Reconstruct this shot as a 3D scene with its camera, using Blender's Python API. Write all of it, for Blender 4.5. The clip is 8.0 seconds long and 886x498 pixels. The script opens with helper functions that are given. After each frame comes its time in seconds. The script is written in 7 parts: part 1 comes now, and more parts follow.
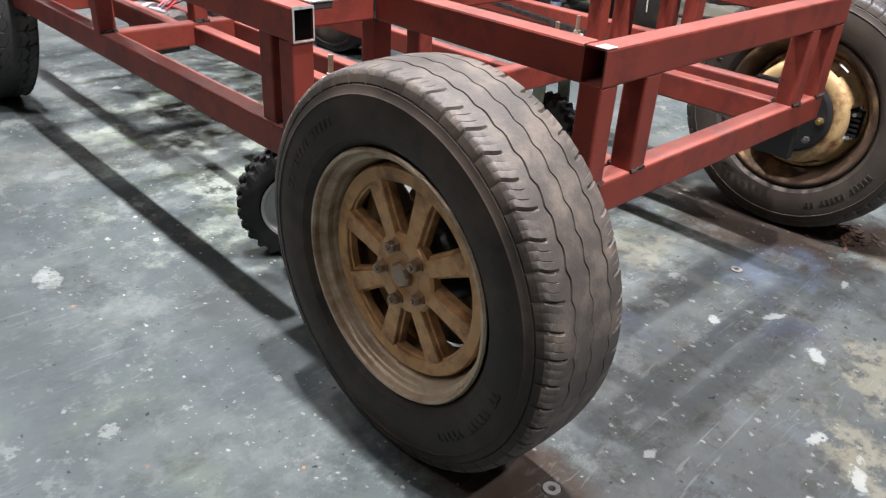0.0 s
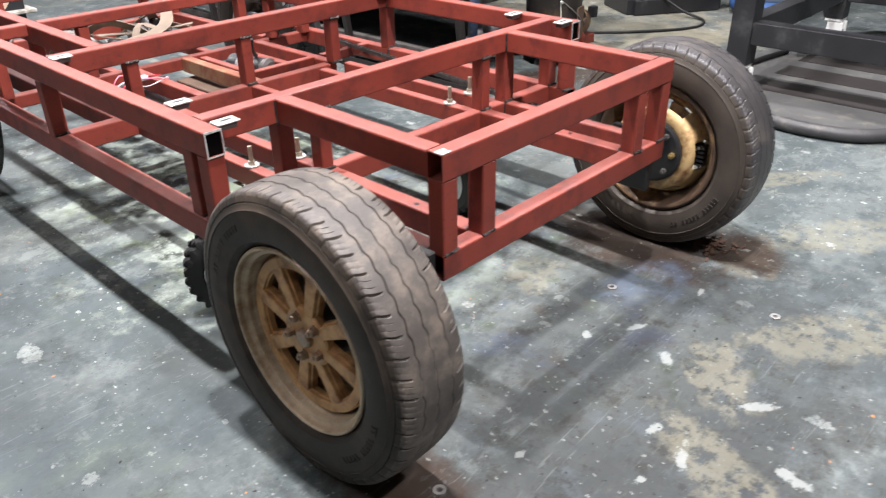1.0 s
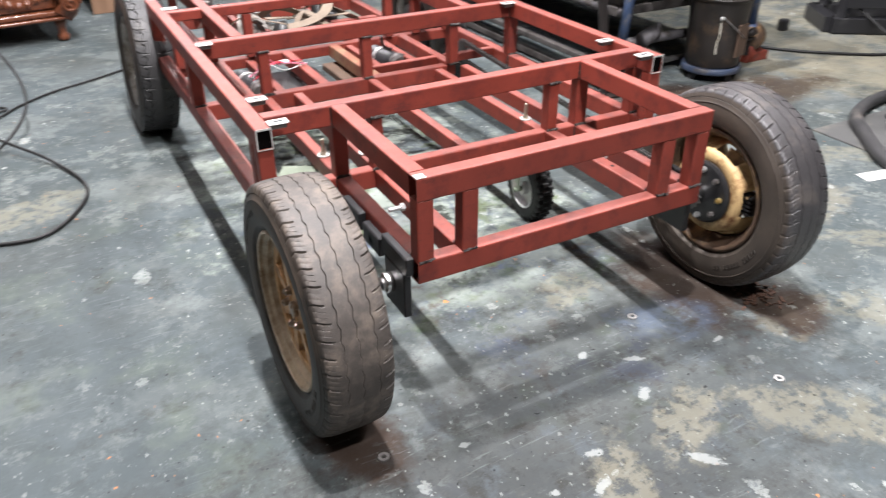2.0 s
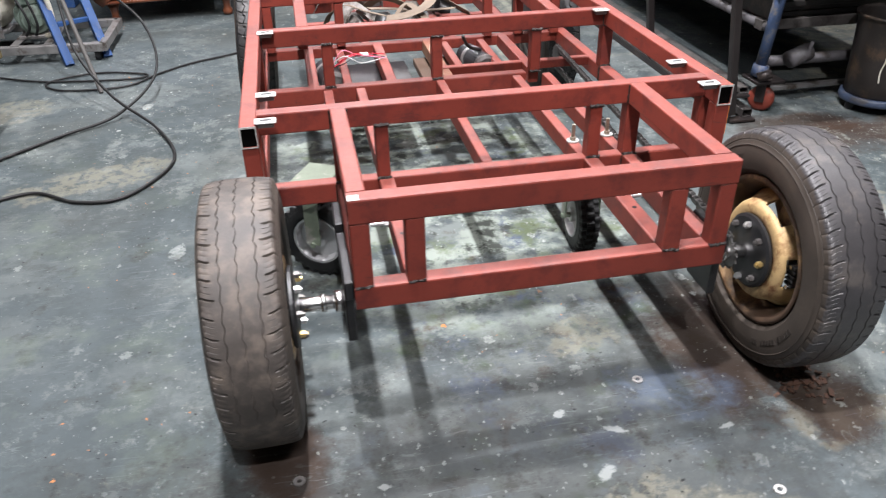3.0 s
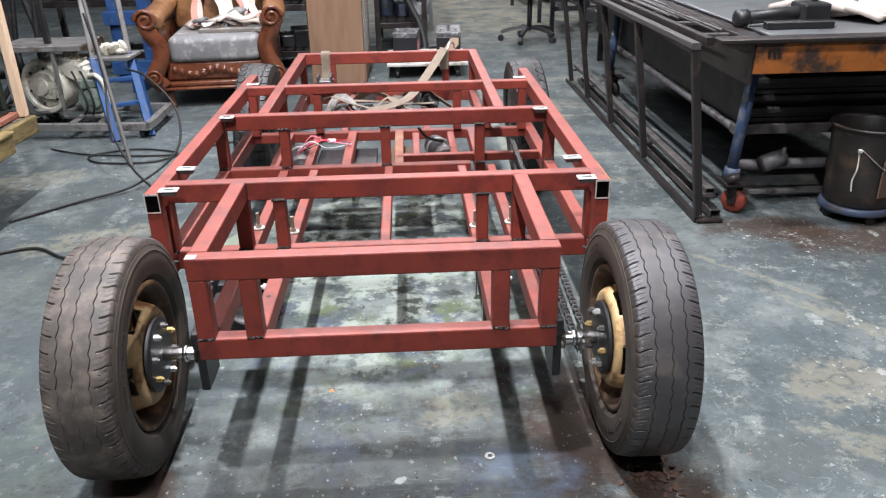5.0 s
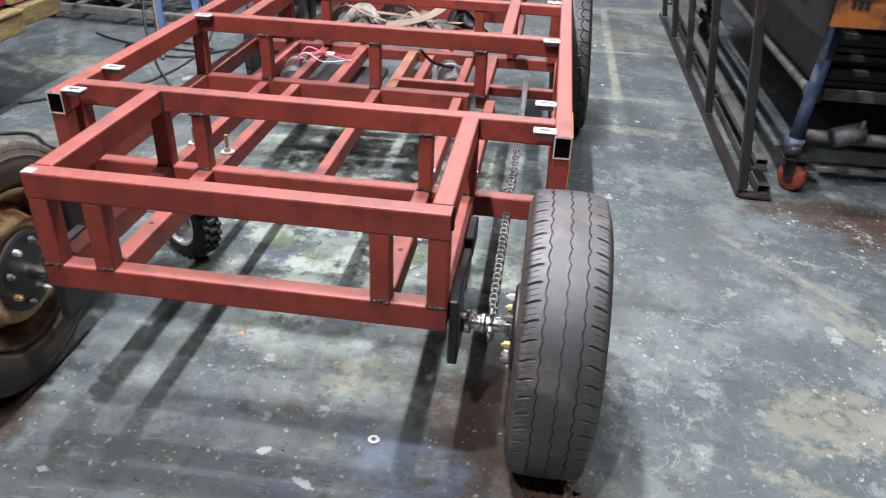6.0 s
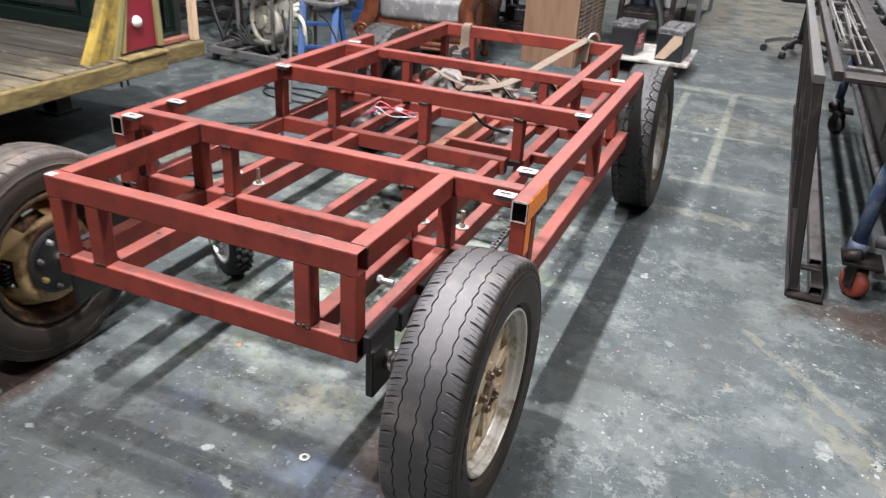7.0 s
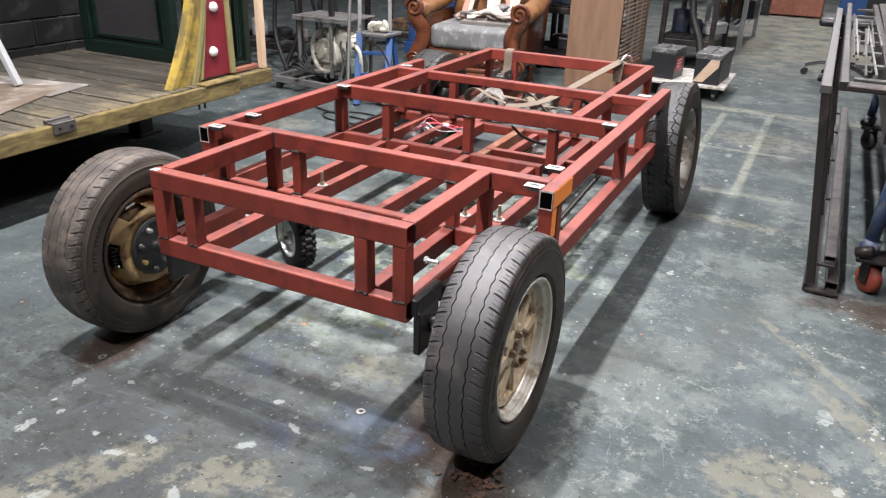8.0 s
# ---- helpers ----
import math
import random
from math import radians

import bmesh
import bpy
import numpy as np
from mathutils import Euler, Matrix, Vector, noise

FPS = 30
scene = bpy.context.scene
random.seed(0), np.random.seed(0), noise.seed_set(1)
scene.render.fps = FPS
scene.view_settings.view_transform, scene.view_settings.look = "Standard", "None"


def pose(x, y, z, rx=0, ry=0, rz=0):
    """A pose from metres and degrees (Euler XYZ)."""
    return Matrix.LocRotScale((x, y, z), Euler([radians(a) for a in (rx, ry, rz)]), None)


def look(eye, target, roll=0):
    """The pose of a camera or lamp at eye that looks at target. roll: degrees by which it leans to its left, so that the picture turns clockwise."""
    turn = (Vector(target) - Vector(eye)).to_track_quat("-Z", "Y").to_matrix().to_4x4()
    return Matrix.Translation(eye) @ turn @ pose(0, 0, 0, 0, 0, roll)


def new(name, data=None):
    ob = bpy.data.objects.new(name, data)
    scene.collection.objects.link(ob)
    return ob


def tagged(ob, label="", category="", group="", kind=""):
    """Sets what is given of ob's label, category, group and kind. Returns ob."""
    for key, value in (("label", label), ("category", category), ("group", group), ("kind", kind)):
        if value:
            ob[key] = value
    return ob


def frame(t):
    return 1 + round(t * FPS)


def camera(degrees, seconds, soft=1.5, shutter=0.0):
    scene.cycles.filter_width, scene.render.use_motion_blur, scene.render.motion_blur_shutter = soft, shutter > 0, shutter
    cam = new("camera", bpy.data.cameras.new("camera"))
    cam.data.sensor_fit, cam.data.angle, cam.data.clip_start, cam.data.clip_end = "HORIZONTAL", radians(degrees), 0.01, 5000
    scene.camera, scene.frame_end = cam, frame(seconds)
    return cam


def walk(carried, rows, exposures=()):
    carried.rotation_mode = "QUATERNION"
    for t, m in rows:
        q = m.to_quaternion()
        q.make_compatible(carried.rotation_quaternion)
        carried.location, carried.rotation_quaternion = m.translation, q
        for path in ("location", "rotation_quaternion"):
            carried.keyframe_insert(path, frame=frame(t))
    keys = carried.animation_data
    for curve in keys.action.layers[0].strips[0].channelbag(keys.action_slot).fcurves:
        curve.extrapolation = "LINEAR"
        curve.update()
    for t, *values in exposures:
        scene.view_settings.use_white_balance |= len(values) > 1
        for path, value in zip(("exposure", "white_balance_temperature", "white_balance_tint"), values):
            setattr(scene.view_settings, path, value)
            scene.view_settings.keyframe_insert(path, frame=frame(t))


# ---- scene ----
cam = camera(60.7, 8.0, soft=1.2, shutter=0.25)
PATH = [
    (0, (-1.261, -0.573, 0.828), (-0.027, 0.672, -0.135), 3.5),
    (0.5, (-1.337, -0.673, 0.909), (-0.088, 0.57, -0.037), -0.8),
    (1, (-1.297, -0.847, 1.082), (-0.033, 0.364, 0.114), -1.1),
    (1.5, (-1.156, -1.061, 1.196), (0.055, 0.191, 0.213), 0.5),
    (2, (-1.012, -1.257, 1.259), (-0.212, 0.261, 0.231), -0.4),
    (2.2, (-0.932, -1.289, 1.264), (-0.304, 0.299, 0.222), -2.0),
    (3.3, (-0.292, -1.281, 1.266), (-0.021, 0.404, 0.223), 0.1),
    (3.5, (-0.199, -1.303, 1.268), (0.053, 0.394, 0.241), 0.6),
    (4, (-0.101, -1.44, 1.287), (0.131, 0.32, 0.364), 0.6),
    (4.2, (-0.085, -1.495, 1.317), (0.135, 0.291, 0.445), 0.6),
    (5.3, (0.206, -1.496, 1.271), (0.201, 0.322, 0.437), -0.5),
    (5.5, (0.298, -1.426, 1.269), (0.239, 0.36, 0.371), 0.6),
    (6, (0.544, -1.173, 1.217), (0.332, 0.535, 0.2), 2.4),
    (6.2, (0.645, -1.094, 1.212), (0.36, 0.59, 0.168), 3.9),
    (6.5, (0.825, -1.029, 1.223), (0.498, 0.641, 0.171), 7.9),
    (6.7, (0.928, -1.036, 1.226), (0.484, 0.627, 0.207), 7.1),
    (7, (1.048, -1.147, 1.26), (0.382, 0.515, 0.369), 3.5),
    (7.5, (1.164, -1.356, 1.274), (0.43, 0.307, 0.44), 2.6),
    (8, (1.209, -1.426, 1.273), (0.403, 0.21, 0.453), 1.8),
]
EXPOSURES = [(0, -0.07, 6620, 10), (0.5, 0.05, 6650, 10), (1.0, 0.06, 6670, 10), (2.0, 0.05, 6630, 10), (3.5, -0.32, 6450, 10), (5.5, -0.31, 6370, 9), (6.5, -0.24, 6420, 9), (7.2, -0.26, 6640, 10), (8.0, -0.26, 6650, 10)]
walk(cam, [(t, look(eye, target, roll)) for t, eye, target, roll in PATH], EXPOSURES)

# ---- world and lamps ----
world = bpy.data.worlds.new("world")
scene.world = world
world.use_nodes = True
world.node_tree.nodes["Background"].inputs[0].default_value = (0.62, 0.68, 0.75, 1)
world.node_tree.nodes["Background"].inputs[1].default_value = 0.001


def area_lamp(x, y, z, watts, length=1.25, width=0.3, tone=(0.955, 0.94, 0.99)):
    """An unseen overhead area lamp that runs along y and shines down."""
    data = bpy.data.lights.new("area_lamp", "AREA")
    data.shape, data.size, data.size_y, data.energy, data.color = "RECTANGLE", width, length, watts, tone
    ob = new("area_lamp", data)
    ob.matrix_basis = pose(x, y, z)
    return ob


# the lamp row over the chassis, a row over the workbench and one over the deck
for lx, ly, w in ((-0.4, 1.35, 265), (-0.4, -0.3, 320), (-0.4, -2.7, 300), (-0.4, -4.8, 20), (2.45, 1.4, 185), (2.45, -0.5, 60), (-3.1, 1.4, 45), (-3.1, -0.5, 22), (-0.4, 3.75, 170), (-0.4, 6.8, 85)):
    area_lamp(lx, ly, 4.5, w, 0.14, 0.1)
# three broad unseen lamps, added to brighten the far side and the sheen
for lx, ly, w, l in ((0.9, 10.2, 360, 5.0), (3.6, 8.0, 130, 6.0), (-1.9, 5.6, 60, 3.0)):
    area_lamp(lx, ly, 4.6, w, l, 0.45)

# ---- mesh helpers ----


def part(name, bm, material, parent=None, label="", smooth=False, kind=""):
    """Links a bmesh as one mesh object under a thing or a part."""
    me = bpy.data.meshes.new(name)
    if smooth:
        for f in bm.faces:
            f.smooth = True
    bm.to_mesh(me)
    bm.free()
    for m in material if isinstance(material, (list, tuple)) else (material,):
        me.materials.append(m)
    ob = new(name, me)
    ob.parent = parent
    return tagged(ob, label, kind=kind)


def again(ob, name, m, parent, label=""):
    """One more object on the mesh of ob, at the pose m."""
    o = new(name, ob.data)
    o.parent = parent
    o.matrix_basis = m
    return tagged(o, label)


def thing(name, label, category, m=None, group="", kind=""):
    ob = new(name)
    ob.empty_display_size = 0.05
    if m is not None:
        ob.matrix_basis = m
    return tagged(ob, label, category, group, kind)


def turned(m, mesh):
    bmesh.ops.transform(mesh, matrix=m, verts=mesh.verts)
    return mesh


def joined(*meshes):
    out = bmesh.new()
    for b in meshes:
        me = bpy.data.meshes.new("tmp")
        b.to_mesh(me)
        out.from_mesh(me)
        bpy.data.meshes.remove(me)
        b.free()
    return out


def box(x0, x1, y0, y1, z0, z1, bevel=0.0, segments=2):
    b = bmesh.new()
    bmesh.ops.create_cube(b, size=1, matrix=Matrix.LocRotScale(((x0 + x1) / 2, (y0 + y1) / 2, (z0 + z1) / 2), None, (x1 - x0, y1 - y0, z1 - z0)))
    if bevel:
        bmesh.ops.bevel(b, geom=b.edges[:], offset=bevel, segments=segments, affect="EDGES", profile=0.5)
    return b


def loop_mesh(loops, closed=True, cap=False, ring=False):
    """Skins loops of places of one length, one after another."""
    b = bmesh.new()
    rows = [[b.verts.new(p) for p in loop] for loop in loops]
    n = len(rows[0])
    pairs = list(zip(rows, rows[1:])) + ([(rows[-1], rows[0])] if ring else [])
    for a, c in pairs:
        for k in range(n if closed else n - 1):
            q = (k + 1) % n
            b.faces.new((a[k], a[q], c[q], c[k]))
    if cap:
        b.faces.new(rows[0][::-1])
        b.faces.new(rows[-1])
    bmesh.ops.recalc_face_normals(b, faces=b.faces[:])
    return b


def revolve(profile, n=48, cap=False, ring=False, start=0.0):
    """Turns (radius, height) pairs about z."""
    return loop_mesh([[(r * math.cos(start + k * math.tau / n), r * math.sin(start + k * math.tau / n), h) for k in range(n)] for r, h in profile], True, cap, ring)


def rod(a, c, r, n=12, r2=None, bevel=0.0):
    a, c = Vector(a), Vector(c)
    d = c - a
    q = d.to_track_quat("Z", "Y").to_matrix().to_4x4()
    r2 = r if r2 is None else r2
    l = d.length
    e = min(bevel, l / 3, r * 0.6, r2 * 0.6) if bevel else 0
    prof = [(r - e, 0), (r, e), (r2, l - e), (r2 - e, l)] if e else [(r, 0), (r2, l)]
    return turned(Matrix.Translation(a) @ q, revolve(prof, n, cap=True))


def curve_points(points, steps=8):
    """A smooth line through the points."""
    pts = [Vector(p) for p in points]
    out = []
    for i in range(len(pts) - 1):
        p0, p1, p2, p3 = pts[max(i - 1, 0)], pts[i], pts[i + 1], pts[min(i + 2, len(pts) - 1)]
        for k in range(steps):
            t = k / steps
            out.append(0.5 * (2 * p1 + (p2 - p0) * t + (2 * p0 - 5 * p1 + 4 * p2 - p3) * t * t + (3 * p1 - p0 - 3 * p2 + p3) * t ** 3))
    return out + [pts[-1]]


def sweep(points, section, closed_section=True, steps=8, cap=True, up=(0, 0, 1)):
    """Sweeps a section of (side, up) pairs along a smooth line."""
    line = curve_points(points, steps) if steps else [Vector(p) for p in points]
    loops = []
    last = Vector(up)
    for i, p in enumerate(line):
        d = (line[min(i + 1, len(line) - 1)] - line[max(i - 1, 0)]).normalized()
        side = d.cross(last)
        side = side.normalized() if side.length > 1e-4 else d.orthogonal().normalized()
        last = side.cross(d).normalized()
        loops.append([p + side * u + last * v for u, v in section])
    return loop_mesh(loops, closed_section, cap and closed_section)


def round_section(r, n=10):
    return [(r * math.cos(k * math.tau / n), r * math.sin(k * math.tau / n)) for k in range(n)]


def hose(points, r, n=10, steps=8):
    return sweep(points, round_section(r, n), steps=steps)


def tube(a, c, w, h, wall=0.003, ends=(False, False), round_by=0.004, up=(0, 0, 1)):
    """A rectangular steel tube from a to c (centre line), w wide and h along up; ends that are open show the hollow."""
    a, c = Vector(a), Vector(c)
    d = (c - a).normalized()
    u = Vector(up)
    side = d.cross(u).normalized()
    u = side.cross(d).normalized()

    def ring(p, w, h, e):
        x, y = w / 2, h / 2
        k = e * 0.3
        pts = ((x - e, -y), (x - k, -y + k), (x, -y + e), (x, y - e), (x - k, y - k), (x - e, y), (-x + e, y), (-x + k, y - k), (-x, y - e), (-x, -y + e), (-x + k, -y + k), (-x + e, -y))
        return [p + side * s + u * t for s, t in pts]

    loops = []
    inner = lambda p: ring(p, w - 2 * wall, h - 2 * wall, round_by * 0.5)
    if ends[0]:
        loops += [inner(a + d * 0.25), inner(a)]
    loops += [ring(a, w, h, round_by), ring(c, w, h, round_by)]
    if ends[1]:
        loops += [inner(c), inner(c - d * 0.25)]
    return loop_mesh(loops, True, True)


# ---- materials ----


def material(name, colour, rough=0.6, metal=0.0, vary=0.12, scale=8.0, bump=0.1, grain=120.0, second=None, amount=0.0, patch_scale=4.0, per_object=0.0, coords="Object", spec=0.5, coat=0.0, patch_width=0.12, worn=None):
    """Painted, rusty or plain surface: two scales of tone, patches of a second colour, fine relief and uneven gloss."""
    m = bpy.data.materials.new(name)
    m.use_nodes = True
    nt = m.node_tree
    bsdf = nt.nodes["Principled BSDF"]
    add = lambda kind, **kw: set_node(nt.nodes.new(kind), kw)
    tc = nt.nodes.new("ShaderNodeTexCoord")
    link = nt.links.new
    co = tc.outputs[coords]
    big = add("ShaderNodeTexNoise", Scale=scale, Detail=5.0, Roughness=0.6)
    fine = add("ShaderNodeTexNoise", Scale=grain, Detail=4.0, Roughness=0.65)
    for n in (big, fine):
        link(co, n.inputs["Vector"])
    tone = nt.nodes.new("ShaderNodeMix")
    tone.data_type = "RGBA"
    lo, hi = [max(0, c * (1 - vary)) for c in colour], [min(1, c * (1 + vary)) for c in colour]
    tone.inputs[6].default_value, tone.inputs[7].default_value = (*lo, 1), (*hi, 1)
    both = nt.nodes.new("ShaderNodeMath")
    both.operation = "MULTIPLY_ADD"
    both.inputs[1].default_value = 0.45
    link(fine.outputs["Fac"], both.inputs[0])
    half = nt.nodes.new("ShaderNodeMath")
    half.operation = "MULTIPLY_ADD"
    half.inputs[1].default_value, half.inputs[2].default_value = 1.7, -0.57
    link(big.outputs["Fac"], half.inputs[0])
    link(half.outputs[0], both.inputs[2])
    link(both.outputs[0], tone.inputs[0])
    out = tone.outputs[2]
    if second:
        pn = add("ShaderNodeTexNoise", Scale=patch_scale, Detail=9.0, Roughness=0.68)
        link(co, pn.inputs["Vector"])
        rr = nt.nodes.new("ShaderNodeMapRange")
        rr.inputs["From Min"].default_value = 0.62 - amount * 0.35
        rr.inputs["From Max"].default_value = 0.62 - amount * 0.35 + patch_width
        link(pn.outputs["Fac"], rr.inputs["Value"])
        mx = nt.nodes.new("ShaderNodeMix")
        mx.data_type = "RGBA"
        mx.inputs[7].default_value = (*second, 1)
        link(rr.outputs[0], mx.inputs[0])
        link(out, mx.inputs[6])
        out = mx.outputs[2]
    if per_object:
        info = nt.nodes.new("ShaderNodeObjectInfo")
        hs = nt.nodes.new("ShaderNodeHueSaturation")
        mr = nt.nodes.new("ShaderNodeMapRange")
        mr.inputs["To Min"].default_value, mr.inputs["To Max"].default_value = 1 - per_object, 1 + per_object
        link(info.outputs["Random"], mr.inputs["Value"])
        link(mr.outputs[0], hs.inputs["Value"])
        link(out, hs.inputs["Color"])
        out = hs.outputs["Color"]
    if worn:
        # edges rubbed through the paint, broken up by noise
        bev = nt.nodes.new("ShaderNodeBevel")
        bev.samples = 4
        bev.inputs["Radius"].default_value = 0.005
        geo = nt.nodes.new("ShaderNodeNewGeometry")
        dot = nt.nodes.new("ShaderNodeVectorMath")
        dot.operation = "DOT_PRODUCT"
        link(bev.outputs[0], dot.inputs[0])
        link(geo.outputs["True Normal"], dot.inputs[1])
        er = nt.nodes.new("ShaderNodeMapRange")
        er.inputs["From Min"].default_value, er.inputs["From Max"].default_value = 0.97, 0.88
        link(dot.outputs["Value"], er.inputs["Value"])
        wn = add("ShaderNodeTexNoise", Scale=22.0, Detail=6.0, Roughness=0.7)
        link(co, wn.inputs["Vector"])
        wr = nt.nodes.new("ShaderNodeMapRange")
        wr.inputs["From Min"].default_value, wr.inputs["From Max"].default_value = 0.5, 0.6
        link(wn.outputs["Fac"], wr.inputs["Value"])
        em = nt.nodes.new("ShaderNodeMath")
        em.operation = "MULTIPLY"
        link(er.outputs[0], em.inputs[0])
        link(wr.outputs[0], em.inputs[1])
        # thin dark scuffs and handling marks on the faces
        sm = nt.nodes.new("ShaderNodeMapping")
        sm.inputs["Scale"].default_value = (9, 9, 26)
        sm.inputs["Rotation"].default_value = (0.3, 0.5, 0.4)
        link(co, sm.inputs["Vector"])
        sn = add("ShaderNodeTexNoise", Scale=1.6, Detail=8.0, Roughness=0.72, Distortion=1.2)
        link(sm.outputs[0], sn.inputs["Vector"])
        sr = nt.nodes.new("ShaderNodeMapRange")
        sr.inputs["From Min"].default_value, sr.inputs["From Max"].default_value, sr.inputs["To Max"].default_value = 0.59, 0.68, 0.6
        link(sn.outputs["Fac"], sr.inputs["Value"])
        for fac in (em.outputs[0], sr.outputs[0]):
            mx = nt.nodes.new("ShaderNodeMix")
            mx.data_type = "RGBA"
            mx.inputs[7].default_value = (*worn, 1)
            link(fac, mx.inputs[0])
            link(out, mx.inputs[6])
            out = mx.outputs[2]
        # lamp sheen on upward faces, painted into the colour as a pale dusty tone
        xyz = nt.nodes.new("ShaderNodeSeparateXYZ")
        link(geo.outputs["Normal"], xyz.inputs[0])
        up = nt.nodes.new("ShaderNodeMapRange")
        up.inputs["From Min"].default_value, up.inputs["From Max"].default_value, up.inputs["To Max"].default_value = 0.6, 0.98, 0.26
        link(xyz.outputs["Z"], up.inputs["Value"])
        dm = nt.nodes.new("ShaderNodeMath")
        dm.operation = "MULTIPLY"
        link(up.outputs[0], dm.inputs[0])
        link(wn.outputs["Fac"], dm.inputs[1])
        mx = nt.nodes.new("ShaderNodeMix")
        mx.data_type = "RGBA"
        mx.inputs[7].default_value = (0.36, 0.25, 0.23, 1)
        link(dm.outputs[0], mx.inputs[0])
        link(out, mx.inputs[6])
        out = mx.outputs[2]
    link(out, bsdf.inputs["Base Color"])
    rg = nt.nodes.new("ShaderNodeMapRange")
    rg.inputs["To Min"].default_value, rg.inputs["To Max"].default_value = max(0.03, rough - 0.12), min(1, rough + 0.12)
    link(big.outputs["Fac"], rg.inputs["Value"])
    link(rg.outputs[0], bsdf.inputs["Roughness"])
    bsdf.inputs["Metallic"].default_value = metal
    bsdf.inputs["Specular IOR Level"].default_value = spec
    bsdf.inputs["Coat Weight"].default_value = coat
    if bump:
        bp = nt.nodes.new("ShaderNodeBump")
        bp.inputs["Strength"].default_value, bp.inputs["Distance"].default_value = bump, 0.002
        link(fine.outputs["Fac"], bp.inputs["Height"])
        link(bp.outputs[0], bsdf.inputs["Normal"])
    return m


def set_node(node, values):
    for key, value in values.items():
        node.inputs[key].default_value = value
    return node


def wood_material(name, dark, light, along=(1, 12, 12), scale=3.0, rough=0.6, per_object=0.15, spec=0.4):
    m = bpy.data.materials.new(name)
    m.use_nodes = True
    nt = m.node_tree
    bsdf = nt.nodes["Principled BSDF"]
    link = nt.links.new
    tc, mp = nt.nodes.new("ShaderNodeTexCoord"), nt.nodes.new("ShaderNodeMapping")
    mp.inputs["Scale"].default_value = along
    link(tc.outputs["Object"], mp.inputs["Vector"])
    info = nt.nodes.new("ShaderNodeObjectInfo")
    vm = nt.nodes.new("ShaderNodeVectorMath")
    vm.operation = "ADD"
    sc = nt.nodes.new("ShaderNodeVectorMath")
    sc.operation = "SCALE"
    sc.inputs[0].default_value = (13, 7, 5)
    link(info.outputs["Random"], sc.inputs["Scale"])
    link(mp.outputs[0], vm.inputs[0])
    link(sc.outputs[0], vm.inputs[1])
    n = set_node(nt.nodes.new("ShaderNodeTexNoise"), dict(Scale=scale, Detail=8.0, Roughness=0.65, Distortion=0.6))
    link(vm.outputs[0], n.inputs["Vector"])
    ramp = nt.nodes.new("ShaderNodeValToRGB")
    ramp.color_ramp.elements[0].position, ramp.color_ramp.elements[1].position = 0.3, 0.72
    ramp.color_ramp.elements[0].color, ramp.color_ramp.elements[1].color = (*dark, 1), (*light, 1)
    link(n.outputs["Fac"], ramp.inputs[0])
    hs = nt.nodes.new("ShaderNodeHueSaturation")
    mr = nt.nodes.new("ShaderNodeMapRange")
    mr.inputs["To Min"].default_value, mr.inputs["To Max"].default_value = 1 - per_object, 1 + per_object
    link(info.outputs["Random"], mr.inputs["Value"])
    link(mr.outputs[0], hs.inputs["Value"])
    link(ramp.outputs[0], hs.inputs["Color"])
    link(hs.outputs[0], bsdf.inputs["Base Color"])
    bsdf.inputs["Roughness"].default_value = rough
    bsdf.inputs["Specular IOR Level"].default_value = spec
    bp = nt.nodes.new("ShaderNodeBump")
    bp.inputs["Strength"].default_value, bp.inputs["Distance"].default_value = 0.3, 0.002
    link(n.outputs["Fac"], bp.inputs["Height"])
    link(bp.outputs[0], bsdf.inputs["Normal"])
    return m


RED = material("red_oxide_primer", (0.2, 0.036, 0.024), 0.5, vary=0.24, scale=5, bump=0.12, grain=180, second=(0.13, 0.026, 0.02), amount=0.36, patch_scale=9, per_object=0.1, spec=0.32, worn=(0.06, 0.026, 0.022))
BEAM_ORANGE = material("painted_beam_orange", (1.0, 0.28, 0.045), 0.55, vary=0.1, scale=30, second=(0.5, 0.08, 0.03), amount=0.05, patch_scale=22, patch_width=0.25)
BURNT = material("burnt_weld", (0.035, 0.028, 0.025), 0.55, metal=0.5, vary=0.4, scale=60, bump=0.6, grain=300, second=(0.16, 0.15, 0.14), amount=0.2, patch_scale=90)
BARE = material("bare_steel", (0.62, 0.61, 0.6), 0.38, metal=0.85, vary=0.15, scale=40, bump=0.05)
PLATE = material("pale_galvanised_plate", (0.55, 0.55, 0.53), 0.4, metal=0.35, vary=0.15, scale=60, second=(0.3, 0.29, 0.27), amount=0.35, patch_scale=60)
SHAFT = material("turned_steel", (0.72, 0.7, 0.68), 0.22, metal=1.0, vary=0.06, scale=50, bump=0.02)
BRASS = material("yellow_zinc", (0.62, 0.46, 0.2), 0.35, metal=0.9, vary=0.15, scale=60, bump=0.05)
BLACK_STEEL = material("black_painted_steel", (0.013, 0.013, 0.014), 0.42, vary=0.3, scale=14, bump=0.1, second=(0.03, 0.027, 0.024), amount=0.15, patch_scale=12)
TREAD = material("dusty_tread_rubber", (0.06, 0.05, 0.043), 0.6, vary=0.6, scale=16, bump=0.3, grain=260, second=(0.15, 0.118, 0.092), amount=0.36, patch_scale=16, patch_width=0.25, spec=0.5)
TREAD_DARK = material("grey_black_tread_rubber", (0.042, 0.039, 0.04), 0.46, vary=0.45, scale=10, bump=0.3, grain=260, second=(0.08, 0.07, 0.064), amount=0.26, patch_scale=12, patch_width=0.1, spec=0.55)
